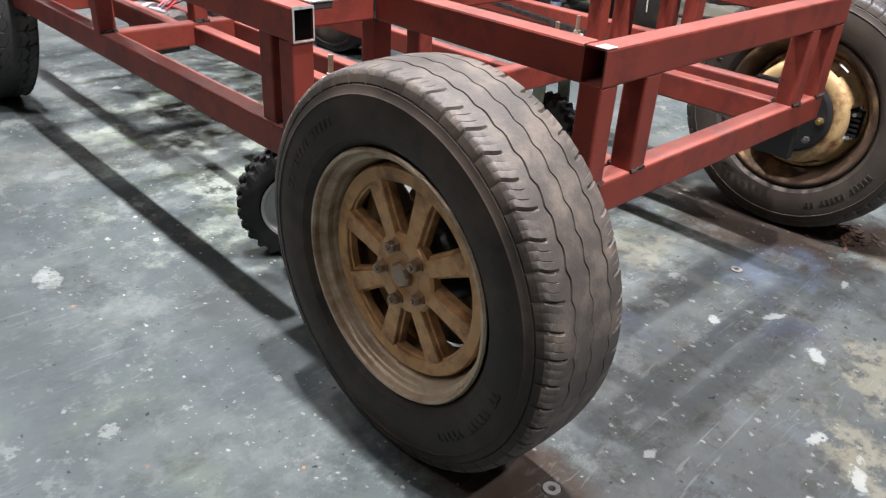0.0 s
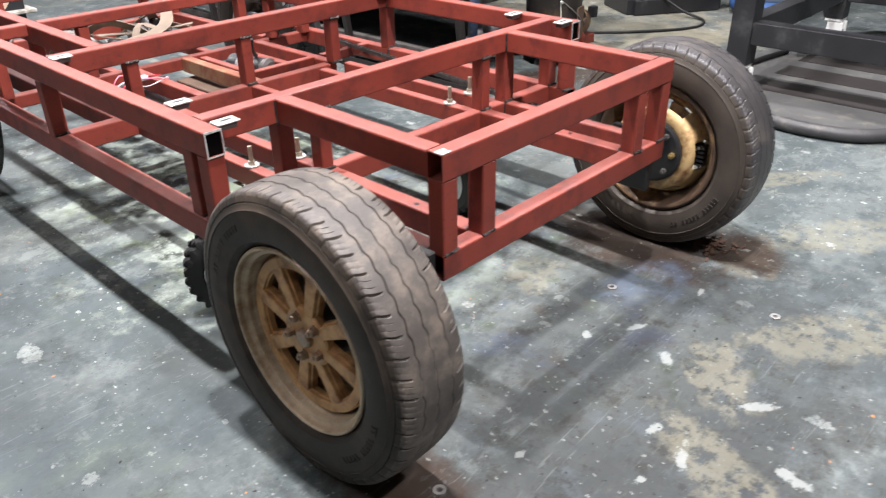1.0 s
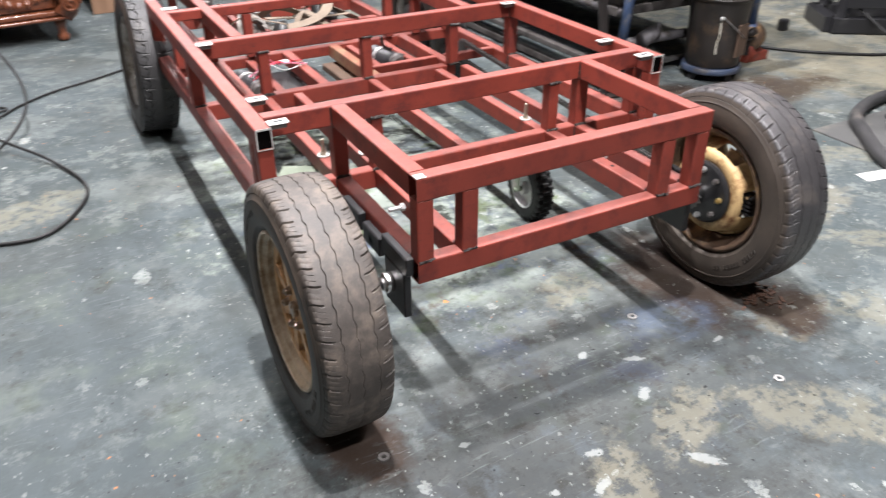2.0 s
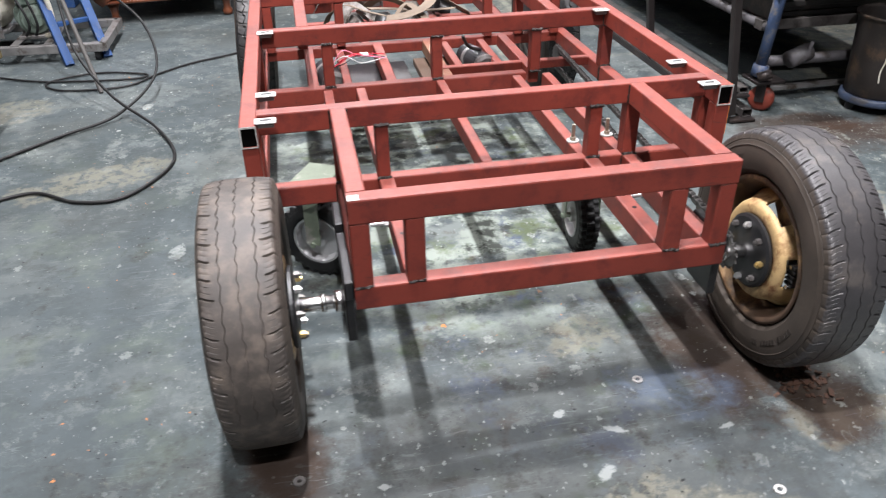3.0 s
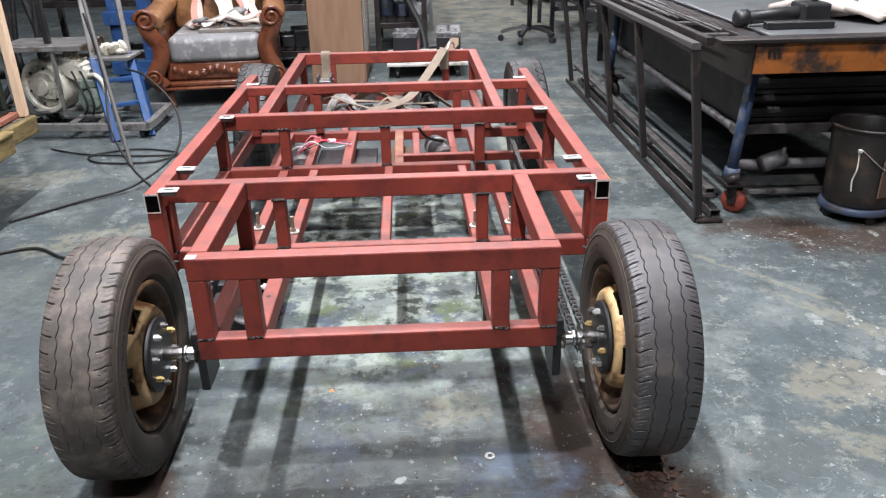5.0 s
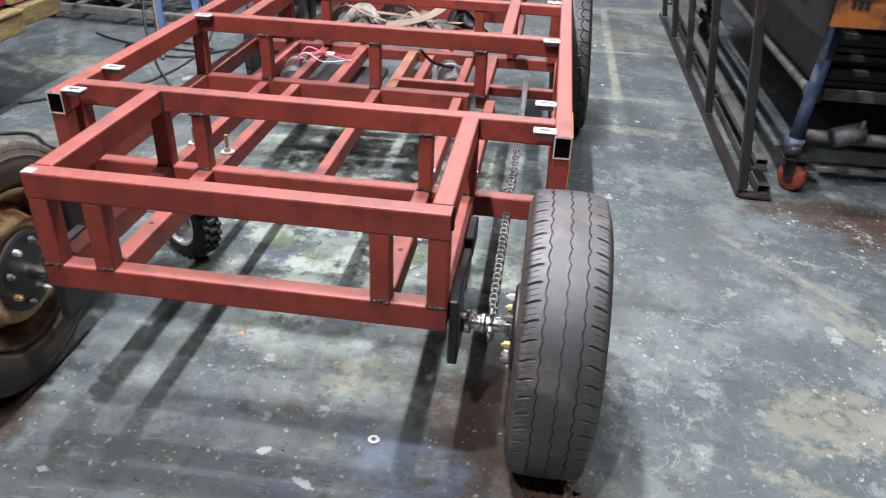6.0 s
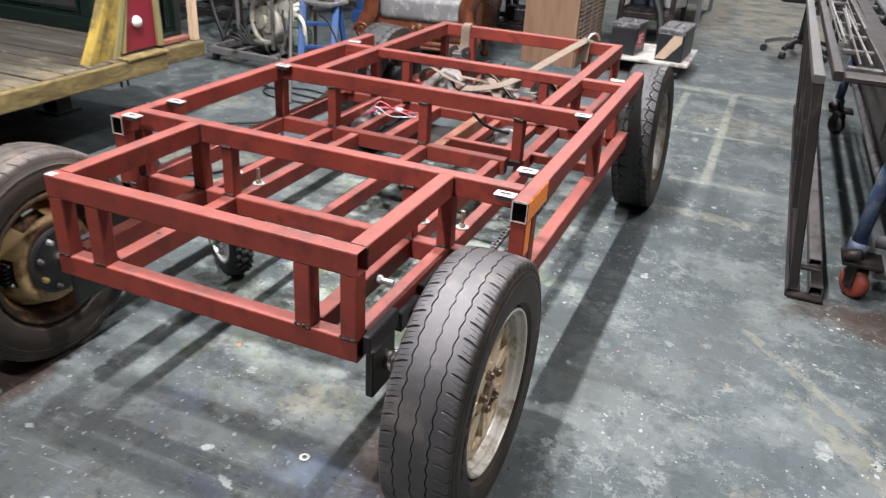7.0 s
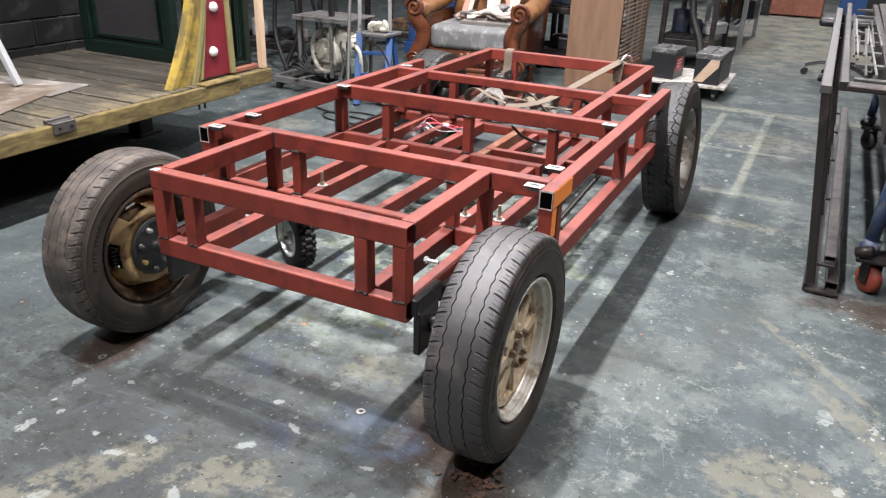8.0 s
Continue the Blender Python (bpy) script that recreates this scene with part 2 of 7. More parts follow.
SIDE_DUSTY = material("tan_dusted_sidewall", (0.045, 0.035, 0.027), 0.65, vary=0.4, scale=8, bump=0.2, grain=220, second=(0.085, 0.064, 0.046), amount=0.36, patch_scale=6, patch_width=0.3)
SIDEWALL = material("black_sidewall_rubber", (0.03, 0.0245, 0.0205), 0.5, vary=0.4, scale=7, bump=0.15, grain=200, second=(0.085, 0.063, 0.047), amount=0.38, patch_scale=7, patch_width=0.3, spec=0.25)
RIM_GOLD = material("brown_gold_wheel_paint", (0.52, 0.3, 0.135), 0.42, metal=0.3, vary=0.3, scale=12, bump=0.15, second=(0.17, 0.075, 0.032), amount=0.36, patch_scale=14, patch_width=0.2, grain=240)
RIM_GREY = material("dusty_rim_lip", (0.46, 0.37, 0.26), 0.42, metal=0.3, vary=0.35, scale=14, bump=0.15, second=(0.19, 0.105, 0.05), amount=0.4, patch_scale=9, patch_width=0.2)
NUT = material("browned_nut", (0.3, 0.22, 0.16), 0.32, metal=0.75, vary=0.3, scale=60)
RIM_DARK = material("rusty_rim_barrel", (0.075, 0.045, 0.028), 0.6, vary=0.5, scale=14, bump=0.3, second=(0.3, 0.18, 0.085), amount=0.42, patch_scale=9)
DISC_GOLD = material("rusted_gold_disc", (0.5, 0.34, 0.16), 0.55, vary=0.3, scale=12, bump=0.25, second=(0.17, 0.065, 0.022), amount=0.42, patch_scale=13, grain=220)
RIM_PALE = material("pale_dusty_wheel_paint", (0.66, 0.53, 0.36), 0.45, metal=0.2, vary=0.2, scale=9, bump=0.15, second=(0.3, 0.19, 0.1), amount=0.3, patch_scale=10, grain=240)
RIM_SILVER = material("scuffed_silver_lip", (0.66, 0.63, 0.56), 0.4, metal=0.3, vary=0.2, scale=12, bump=0.15, second=(0.3, 0.24, 0.17), amount=0.3, patch_scale=12)
RIM_STEEL = material("dusty_grey_steel_wheel", (0.33, 0.31, 0.28), 0.5, metal=0.3, vary=0.3, scale=12, bump=0.15, second=(0.13, 0.1, 0.075), amount=0.38, patch_scale=11)
REAR_TREAD = material("black_tread_rubber", (0.022, 0.021, 0.021), 0.5, vary=0.35, scale=12, bump=0.25, grain=260, second=(0.05, 0.045, 0.04), amount=0.25, patch_scale=9)
BARE_RUSTY = material("rubbed_rusty_tube", (0.2, 0.07, 0.04), 0.5, vary=0.3, scale=9, second=(0.27, 0.16, 0.09), amount=0.45, patch_scale=10)
CHAIN = material("oiled_chain_steel", (0.13, 0.125, 0.12), 0.4, metal=0.8, vary=0.3, scale=80)
RUBBER = material("black_rubber", (0.012, 0.012, 0.012), 0.55, vary=0.3, scale=20, second=(0.04, 0.037, 0.034), amount=0.12, patch_scale=10, spec=0.35)
CAST_RIM = material("silver_small_rim", (0.55, 0.55, 0.55), 0.4, metal=0.6, vary=0.15, scale=20)

# ---- floor ----


def floor_material():
    m = bpy.data.materials.new("painted_workshop_floor")
    m.use_nodes = True
    nt = m.node_tree
    bsdf = nt.nodes["Principled BSDF"]
    link = nt.links.new
    geo = nt.nodes.new("ShaderNodeNewGeometry")
    pos = geo.outputs["Position"]
    cool, plain = (0.71, 0.755, 0.765), (0.86, 0.84, 0.82)  # the grey coats lean to blue, the brown ones stay warm

    def noise_of(scale, detail=6.0, rough=0.6, stretch=None, distort=0.0, offset=(0, 0, 0), turn=0.5):
        mp = nt.nodes.new("ShaderNodeMapping")
        mp.inputs["Location"].default_value = offset
        if stretch:
            mp.inputs["Scale"].default_value = stretch
            mp.inputs["Rotation"].default_value = (0, 0, turn)
        link(pos, mp.inputs["Vector"])
        n = set_node(nt.nodes.new("ShaderNodeTexNoise"), dict(Scale=scale, Detail=detail, Roughness=rough, Distortion=distort))
        link(mp.outputs[0], n.inputs["Vector"])
        return n.outputs["Fac"]

    def ramp(value, a, b):
        r = nt.nodes.new("ShaderNodeMapRange")
        r.inputs["From Min"].default_value, r.inputs["From Max"].default_value = a, b
        link(value, r.inputs["Value"])
        return r.outputs[0]

    def maths(op, a, b=None):
        n = nt.nodes.new("ShaderNodeMath")
        n.operation = op
        n.use_clamp = op == "MULTIPLY"
        for k, v in enumerate((a, b)):
            if v is None:
                continue
            if isinstance(v, (int, float)):
                n.inputs[k].default_value = v
            else:
                link(v, n.inputs[k])
        return n.outputs[0]

    def mix(fac, a, colour):
        x = nt.nodes.new("ShaderNodeMix")
        x.data_type = "RGBA"
        link(fac, x.inputs[0])
        if isinstance(a, tuple):
            x.inputs[6].default_value = (*(c * k for c, k in zip(a, cool)), 1)
        else:
            link(a, x.inputs[6])
        x.inputs[7].default_value = (*(c * k for c, k in zip(colour, cool if colour[2] > colour[0] * 0.75 else plain)), 1)
        return x.outputs[2]

    def blot(cx, cy, rx, ry, turn=0.0):
        """A soft-edged stain at a place of the floor, ragged by noise."""
        mp = nt.nodes.new("ShaderNodeMapping")
        mp.vector_type = "TEXTURE"
        mp.inputs["Location"].default_value = (cx, cy, 0)
        mp.inputs["Rotation"].default_value = (0, 0, radians(turn))
        mp.inputs["Scale"].default_value = (rx, ry, 1)
        link(pos, mp.inputs["Vector"])
        ln = nt.nodes.new("ShaderNodeVectorMath")
        ln.operation = "LENGTH"
        link(mp.outputs[0], ln.inputs[0])
        return maths("ADD", ln.outputs["Value"], ragged)

    rag = nt.nodes.new("ShaderNodeMath")
    rag.operation = "SUBTRACT"
    link(noise_of(5.0, 10.0, 0.74), rag.inputs[0])
    rag.inputs[1].default_value = 0.5
    wide = nt.nodes.new("ShaderNodeMath")
    wide.operation = "MULTIPLY"
    wide.inputs[1].default_value = 2.6
    link(rag.outputs[0], wide.inputs[0])
    ragged = wide.outputs[0]

    col = mix(ramp(noise_of(0.9, 5.0, 0.6), 0.36, 0.64), (0.073, 0.085, 0.086), (0.117, 0.131, 0.136))
    col = mix(maths("MULTIPLY", ramp(noise_of(3.4, 8.0, 0.66, distort=0.6), 0.48, 0.66), 0.55), col, (0.066, 0.075, 0.07))
    col = mix(maths("MULTIPLY", ramp(noise_of(2.2, 10.0, 0.7, offset=(3, 1, 0)), 0.51, 0.57), 0.5), col, (0.21, 0.217, 0.206))
    col = mix(maths("MULTIPLY", ramp(noise_of(11.0, 10.0, 0.75, offset=(2, 6, 0)), 0.5, 0.64), 0.36), col, (0.15, 0.158, 0.155))
    col = mix(maths("MULTIPLY", ramp(noise_of(16.0, 10.0, 0.75, offset=(5, 2, 0)), 0.52, 0.64), 0.4), col, (0.05, 0.054, 0.05))
    flakes = maths("MULTIPLY", ramp(noise_of(6.5, 14.0, 0.8, offset=(11, 3, 0)), 0.545, 0.57), ramp(noise_of(1.4, 4.0, 0.6, offset=(7, 1, 0)), 0.45, 0.55))
    col = mix(maths("MULTIPLY", flakes, 0.6), col, (0.25, 0.255, 0.24))
    col = mix(maths("MULTIPLY", ramp(noise_of(4.2, 12.0, 0.78, offset=(21, 13, 0)), 0.555, 0.6), 0.42), col, (0.24, 0.25, 0.24))
    col = mix(maths("MULTIPLY", ramp(noise_of(5.6, 12.0, 0.76, offset=(17, 23, 0)), 0.555, 0.62), 0.4), col, (0.055, 0.06, 0.056))
    col = mix(maths("MULTIPLY", ramp(noise_of(1.6, 6.0, 0.6, offset=(1, 12, 0)), 0.52, 0.68), 0.45), col, (0.105, 0.102, 0.09))
    # the smooth blue-grey lane beside the chassis
    lane = ramp(blot(-1.25, 0.35, 0.55, 1.4), 1.15, 0.7)
    col = mix(maths("MULTIPLY", lane, 0.5), col, (0.06, 0.068, 0.07))
    col = mix(maths("MULTIPLY", maths("MULTIPLY", lane, ramp(noise_of(3.2, 9.0, 0.68, offset=(26, 6, 0)), 0.52, 0.64)), 0.55), col, (0.13, 0.148, 0.12))
    col = mix(maths("MULTIPLY", maths("MULTIPLY", lane, ramp(noise_of(5.0, 9.0, 0.7, offset=(36, 2, 0)), 0.56, 0.66)), 0.6), col, (0.045, 0.042, 0.035))
    # mottled green, cream, brown and blue remains of paint under and before the chassis
    zone = ramp(blot(0.05, 0.5, 0.56, 1.1), 1.2, 0.6)
    col = mix(maths("MULTIPLY", zone, ramp(noise_of(5.5, 7.0, 0.62, offset=(9, 2, 0)), 0.47, 0.58)), col, (0.2, 0.212, 0.2))
    col = mix(maths("MULTIPLY", zone, ramp(noise_of(9.0, 6.0, 0.62, offset=(1, 7, 0)), 0.56, 0.68)), col, (0.09, 0.115, 0.07))
    col = mix(maths("MULTIPLY", zone, ramp(noise_of(4.5, 8.0, 0.68, offset=(4, 4, 0)), 0.56, 0.63)), col, (0.1, 0.115, 0.16))
    col = mix(maths("MULTIPLY", zone, ramp(noise_of(7.0, 8.0, 0.68, offset=(14, 4, 0)), 0.57, 0.66)), col, (0.075, 0.06, 0.047))
    # flaking cream and green coats under the frame
    under = ramp(blot(-0.02, 1.25, 0.58, 0.95), 1.15, 0.7)
    col = mix(maths("MULTIPLY", under, ramp(noise_of(6.0, 8.0, 0.66, offset=(2, 5, 0)), 0.47, 0.54)), col, (0.31, 0.33, 0.285))
    col = mix(maths("MULTIPLY", under, ramp(noise_of(7.0, 8.0, 0.66, offset=(7, 3, 0)), 0.54, 0.66)), col, (0.12, 0.15, 0.09))
    col = mix(maths("MULTIPLY", under, ramp(noise_of(8.0, 8.0, 0.68, offset=(3, 8, 0)), 0.53, 0.61)), col, (0.055, 0.058, 0.05))
    # darker floor before the nose: trodden-in dirt, with shade painted into the colour
    dirt_shade = ramp(blot(-0.75, -0.5, 0.85, 0.5), 1.2, 0.6)
    col = mix(maths("MULTIPLY", dirt_shade, 0.45), col, (0.052, 0.051, 0.047))
    col = mix(maths("MULTIPLY", dirt_shade, ramp(noise_of(32.0, 8.0, 0.75, offset=(9, 9, 0)), 0.53, 0.63)), col, (0.042, 0.04, 0.036))
    col = mix(maths("MULTIPLY", dirt_shade, ramp(noise_of(26.0, 9.0, 0.78, offset=(4, 1, 0)), 0.57, 0.63)), col, (0.12, 0.115, 0.1))
    # the ground before the nose, colour darkened to lower its brightness, with bluish remains of paint in it
    nose = ramp(blot(-0.02, -0.25, 0.75, 0.5), 1.2, 0.6)
    col = mix(maths("MULTIPLY", nose, 0.66), col, (0.05, 0.05, 0.049))
    col = mix(maths("MULTIPLY", maths("MULTIPLY", nose, ramp(noise_of(8.0, 9.0, 0.7, offset=(6, 14, 0)), 0.55, 0.64)), 0.6), col, (0.095, 0.105, 0.115))
    col = mix(maths("MULTIPLY", maths("MULTIPLY", nose, ramp(noise_of(12.0, 9.0, 0.72, offset=(16, 4, 0)), 0.54, 0.62)), 0.7), col, (0.042, 0.039, 0.034))
    # the bare, yellowish floor of the far aisles
    for cx, cy, rx, ry in ((0.9, 9.2, 1.7, 3.0), (4.6, 4.4, 2.4, 2.6), (2.95, 1.75, 0.95, 0.95), (2.7, 1.15, 0.5, 0.3)):
        col = mix(maths("MULTIPLY", maths("MULTIPLY", ramp(blot(cx, cy, rx, ry), 1.2, 0.7), ramp(noise_of(3.5, 8.0, 0.7, offset=(cx, 2, 0)), 0.38, 0.56)), 0.6), col, (0.29, 0.27, 0.2))
    # pale worn patches with ragged edges and holes
    holes = ramp(noise_of(19.0, 7.0, 0.7, offset=(3, 3, 0)), 0.42, 0.52)
    for cx, cy, rx, ry, turn in ((1.0, -0.36, 0.34, 0.1, -38), (0.42, -0.5, 0.24, 0.1, -35), (0.1, -0.36, 0.14, 0.07, 40), (0.17, 0.21, 0.1, 0.08, 10), (0.62, -0.16, 0.12, 0.08, 60), (1.5, 0.62, 0.3, 0.035, -52), (1.75, 0.5, 0.16, 0.07, -40), (1.35, 0.95, 0.3, 0.02, -50), (-0.2, -0.52, 0.2, 0.07, 60), (0.95, 2.05, 0.3, 0.05, 0), (1.0, 3.6, 0.35, 0.2, 0), (-1.3, 1.5, 0.3, 0.12, 20), (1.9, -0.5, 0.3, 0.08, -30), (1.25, -0.02, 0.24, 0.05, -35), (-1.9, 2.3, 0.3, 0.15, 10)):
        col = mix(maths("MULTIPLY", maths("MULTIPLY", ramp(blot(cx, cy, rx, ry, turn), 1.08, 0.8), holes), 0.42), col, (0.24, 0.23, 0.175))
    # a pale patch that kept the ring of a pot
    col = mix(maths("MULTIPLY", maths("MULTIPLY", ramp(blot(1.3, 0.26, 0.16, 0.125, 20), 1.12, 0.85), ramp(noise_of(19.0, 7.0, 0.7, offset=(3, 3, 0)), 0.38, 0.5)), 0.5), col, (0.235, 0.22, 0.17))
    mp = nt.nodes.new("ShaderNodeMapping")
    mp.vector_type = "TEXTURE"
    mp.inputs["Location"].default_value, mp.inputs["Scale"].default_value = (1.31, 0.282, 0), (0.031, 0.028, 1)
    link(pos, mp.inputs["Vector"])
    ln = nt.nodes.new("ShaderNodeVectorMath")
    ln.operation = "LENGTH"
    link(mp.outputs[0], ln.inputs[0])
    ring = ramp(maths("ABSOLUTE", maths("SUBTRACT", maths("ADD", ln.outputs["Value"], maths("MULTIPLY", rag.outputs[0], 0.6)), 1.0)), 0.24, 0.1)
    col = mix(maths("MULTIPLY", ring, 0.45), col, (0.09, 0.092, 0.085))
    # brown rust and oil by the front wheels; tyre and drum shadows are painted in too
    for cx, cy, rx, ry, turn in ((0.52, 0.12, 0.17, 0.32, 0), (-0.6, -0.05, 0.11, 0.15, 0), (1.6, 1.38, 0.28, 0.14, 0), (2.05, 1.22, 0.5, 0.2, 0), (0.66, -0.12, 0.14, 0.15, 0)):
        col = mix(maths("MULTIPLY", ramp(blot(cx, cy, rx, ry, turn), 1.15, 0.6), 0.82), col, (0.042, 0.026, 0.018))
    # a blue coat left before one wheel and a rusty edge beside it
    blue = maths("MULTIPLY", ramp(blot(0.33, -0.03, 0.16, 0.1, -20), 1.1, 0.6), ramp(noise_of(9.0, 8.0, 0.7, offset=(12, 12, 0)), 0.4, 0.56))
    col = mix(maths("MULTIPLY", blue, 0.75), col, (0.105, 0.125, 0.17))
    # faded lines painted along and across the aisle
    sx = nt.nodes.new("ShaderNodeSeparateXYZ")
    link(pos, sx.inputs[0])
    wob = maths("MULTIPLY", rag.outputs[0], 0.05)

    def faded_line(axis, at, width, low, high):
        near = ramp(maths("ABSOLUTE", maths("ADD", maths("SUBTRACT", sx.outputs[axis], at), wob)), width, width * 0.5)
        other = sx.outputs[1 - axis]
        span = maths("MULTIPLY", maths("GREATER_THAN", other, low), maths("LESS_THAN", other, high))
        return maths("MULTIPLY", maths("MULTIPLY", near, span), ramp(noise_of(9.0, 8.0, 0.7, offset=(at, 5, 0)), 0.38, 0.56))

    for axis, at, width, low, high in ((1, 2.48, 0.035, 0.75, 1.3), (0, 0.92, 0.03, 2.45, 4.4), (1, 4.4, 0.09, 0.3, 1.6), (0, 0.62, 0.03, 2.2, 4.3), (1, 3.3, 0.03, 0.6, 1.3)):
        col = mix(maths("MULTIPLY", faded_line(axis, at, width, low, high), 0.6), col, (0.33, 0.32, 0.25))
    # scratches and smears
    for st, turn_by, off in (((1.6, 16, 1), 0.5, 0), ((2.2, 13, 1), 2.2, 5)):
        smear = noise_of(3.0, 7.0, 0.62, stretch=st, distort=2.2, offset=(off, off, 0), turn=turn_by)
        scratch = maths("MULTIPLY", ramp(smear, 0.6, 0.655), ramp(noise_of(2.2, 5.0, 0.6, offset=(off, 2, 0)), 0.46, 0.58))
        col = mix(maths("MULTIPLY", scratch, 0.22), col, (0.26, 0.27, 0.26))
    # crisp flaked edges and hair-thin curved scratches on the open floor
    open_floor = ramp(blot(1.55, 0.55, 0.95, 1.25), 1.2, 0.7)
    chips = maths("MULTIPLY", ramp(noise_of(8.5, 15.0, 0.84, offset=(31, 8, 0)), 0.56, 0.572), ramp(noise_of(2.6, 4.0, 0.6, offset=(5, 19, 0)), 0.47, 0.55))
    col = mix(maths("MULTIPLY", maths("MULTIPLY", open_floor, chips), 0.62), col, (0.29, 0.285, 0.25))
    for sc, off, level in ((1.9, 3, 0.5), (2.7, 8, 0.46), (3.6, 15, 0.53)):
        thread = ramp(maths("ABSOLUTE", maths("SUBTRACT", noise_of(sc, 4.0, 0.55, distort=1.6, offset=(off, off, 0)), level)), 0.0045, 0.0015)
        broken = ramp(noise_of(14.0, 6.0, 0.7, offset=(off, 4, 0)), 0.5, 0.56)
        col = mix(maths("MULTIPLY", maths("MULTIPLY", thread, broken), maths("MULTIPLY", open_floor, 0.42)), col, (0.28, 0.28, 0.26))
    # splats of white paint: odd sizes, odd outlines, thick here and scarce there
    splash = ramp(noise_of(1.7, 3.0, offset=(8, 0, 0)), 0.36, 0.55)

    splash = maths("MULTIPLY", splash, maths("SUBTRACT", 1.0, maths("MULTIPLY", lane, 0.6)))
    splash = maths("MULTIPLY", splash, maths("SUBTRACT", 1.0, maths("MULTIPLY", nose, 0.6)))
    worn_thin = maths("MULTIPLY", splash, ramp(noise_of(55.0, 6.0, 0.7, offset=(4, 9, 0)), 0.36, 0.5))

    def splats(scale, warp, warp_scale, size, power, stretch, offset):
        wn = set_node(nt.nodes.new("ShaderNodeTexNoise"), dict(Scale=warp_scale, Detail=5.0, Roughness=0.7))
        link(pos, wn.inputs["Vector"])
        sc = nt.nodes.new("ShaderNodeVectorMath")
        sc.operation = "MULTIPLY_ADD"
        sc.inputs[1].default_value = (warp, warp, 0)
        link(wn.outputs["Color"], sc.inputs[0])
        link(pos, sc.inputs[2])
        mp = nt.nodes.new("ShaderNodeMapping")
        mp.inputs["Location"].default_value, mp.inputs["Scale"].default_value, mp.inputs["Rotation"].default_value = offset, stretch, (0, 0, offset[0])
        link(sc.outputs[0], mp.inputs["Vector"])
        v = nt.nodes.new("ShaderNodeTexVoronoi")
        v.voronoi_dimensions = "2D"
        v.inputs["Scale"].default_value = scale
        link(mp.outputs[0], v.inputs["Vector"])
        sep = nt.nodes.new("ShaderNodeSeparateColor")
        link(v.outputs["Color"], sep.inputs[0])
        radius = maths("MULTIPLY", maths("POWER", sep.outputs[0], power), size)
        return ramp(maths("SUBTRACT", radius, v.outputs["Distance"]), 0.0, 0.02)

    for scale, warp, ws, size, power, stretch, off in ((4.2, 0.075, 48, 0.16, 34, (1, 0.6, 1), (0.4, 3, 0)), (8.0, 0.06, 48, 0.22, 22, (1, 0.5, 1), (1.9, 1, 0)), (17.0, 0.05, 60, 0.27, 24, (1, 0.7, 1), (5, 2, 0)), (40.0, 0.022, 110, 0.26, 20, (1, 0.8, 1), (2, 7, 0)), (85.0, 0.01, 150, 0.28, 16, (1, 0.7, 1), (3, 4, 0))):
        col = mix(maths("MULTIPLY", maths("MULTIPLY", splats(scale, warp, ws, size, power, stretch, off), worn_thin), 0.8), col, (0.45, 0.45, 0.42))
    # the larger splats, each at its own place
    tear = nt.nodes.new("ShaderNodeMath")
    tear.operation = "MULTIPLY_ADD"
    tear.inputs[1].default_value, tear.inputs[2].default_value = 3.4, -1.7
    link(noise_of(42.0, 8.0, 0.7, offset=(6, 6, 0)), tear.inputs[0])
    for cx, cy, rx, ry, turn in ((-0.195, -0.424, 0.036, 0.018, 30), (-0.152, -0.34, 0.03, 0.016, -20), (0.08, -0.24, 0.034, 0.02, 50), (0.034, -0.053, 0.024, 0.014, 10), (0.145, -0.126, 0.04, 0.014, -25), (-0.295, -0.391, 0.018, 0.012, 0), (0.053, -0.468, 0.055, 0.02, -50), (0.401, -0.165, 0.026, 0.012, 15), (-0.393, -0.182, 0.02, 0.01, 0), (-0.098, -0.599, 0.05, 0.024, 70)):
        mp = nt.nodes.new("ShaderNodeMapping")
        mp.vector_type = "TEXTURE"
        mp.inputs["Location"].default_value, mp.inputs["Scale"].default_value, mp.inputs["Rotation"].default_value = (cx, cy, 0), (rx * 0.8, ry * 0.75, 1), (0, 0, radians(turn))
        link(pos, mp.inputs["Vector"])
        ln = nt.nodes.new("ShaderNodeVectorMath")
        ln.operation = "LENGTH"
        link(mp.outputs[0], ln.inputs[0])
        col = mix(maths("MULTIPLY", ramp(maths("ADD", ln.outputs["Value"], tear.outputs[0]), 1.05, 0.7), 0.62), col, (0.37, 0.37, 0.35))
    col = mix(maths("MULTIPLY", ramp(noise_of(60.0, 2.0, 0.5, offset=(6, 3, 0)), 0.71, 0.74), 0.85), col, (0.02, 0.02, 0.02))
    warm = maths("MULTIPLY", ramp(noise_of(40.0, 3.0, 0.5, offset=(1, 1, 4)), 0.71, 0.73), ramp(noise_of(1.3, 2.0, offset=(0, 8, 0)), 0.52, 0.6))
    col = mix(warm, col, (0.45, 0.19, 0.07))
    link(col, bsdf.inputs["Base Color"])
    rg = nt.nodes.new("ShaderNodeMapRange")
    rg.inputs["From Min"].default_value, rg.inputs["From Max"].default_value = 0.3, 0.7
    rg.inputs["To Min"].default_value, rg.inputs["To Max"].default_value = 0.52, 0.88
    link(noise_of(3.0, 6.0, 0.65, offset=(7, 7, 0)), rg.inputs["Value"])
    link(rg.outputs[0], bsdf.inputs["Roughness"])
    bsdf.inputs["Specular IOR Level"].default_value = 0.12
    bp = nt.nodes.new("ShaderNodeBump")
    bp.inputs["Strength"].default_value, bp.inputs["Distance"].default_value = 0.22, 0.003
    link(noise_of(38.0, 6.0, 0.6), bp.inputs["Height"])
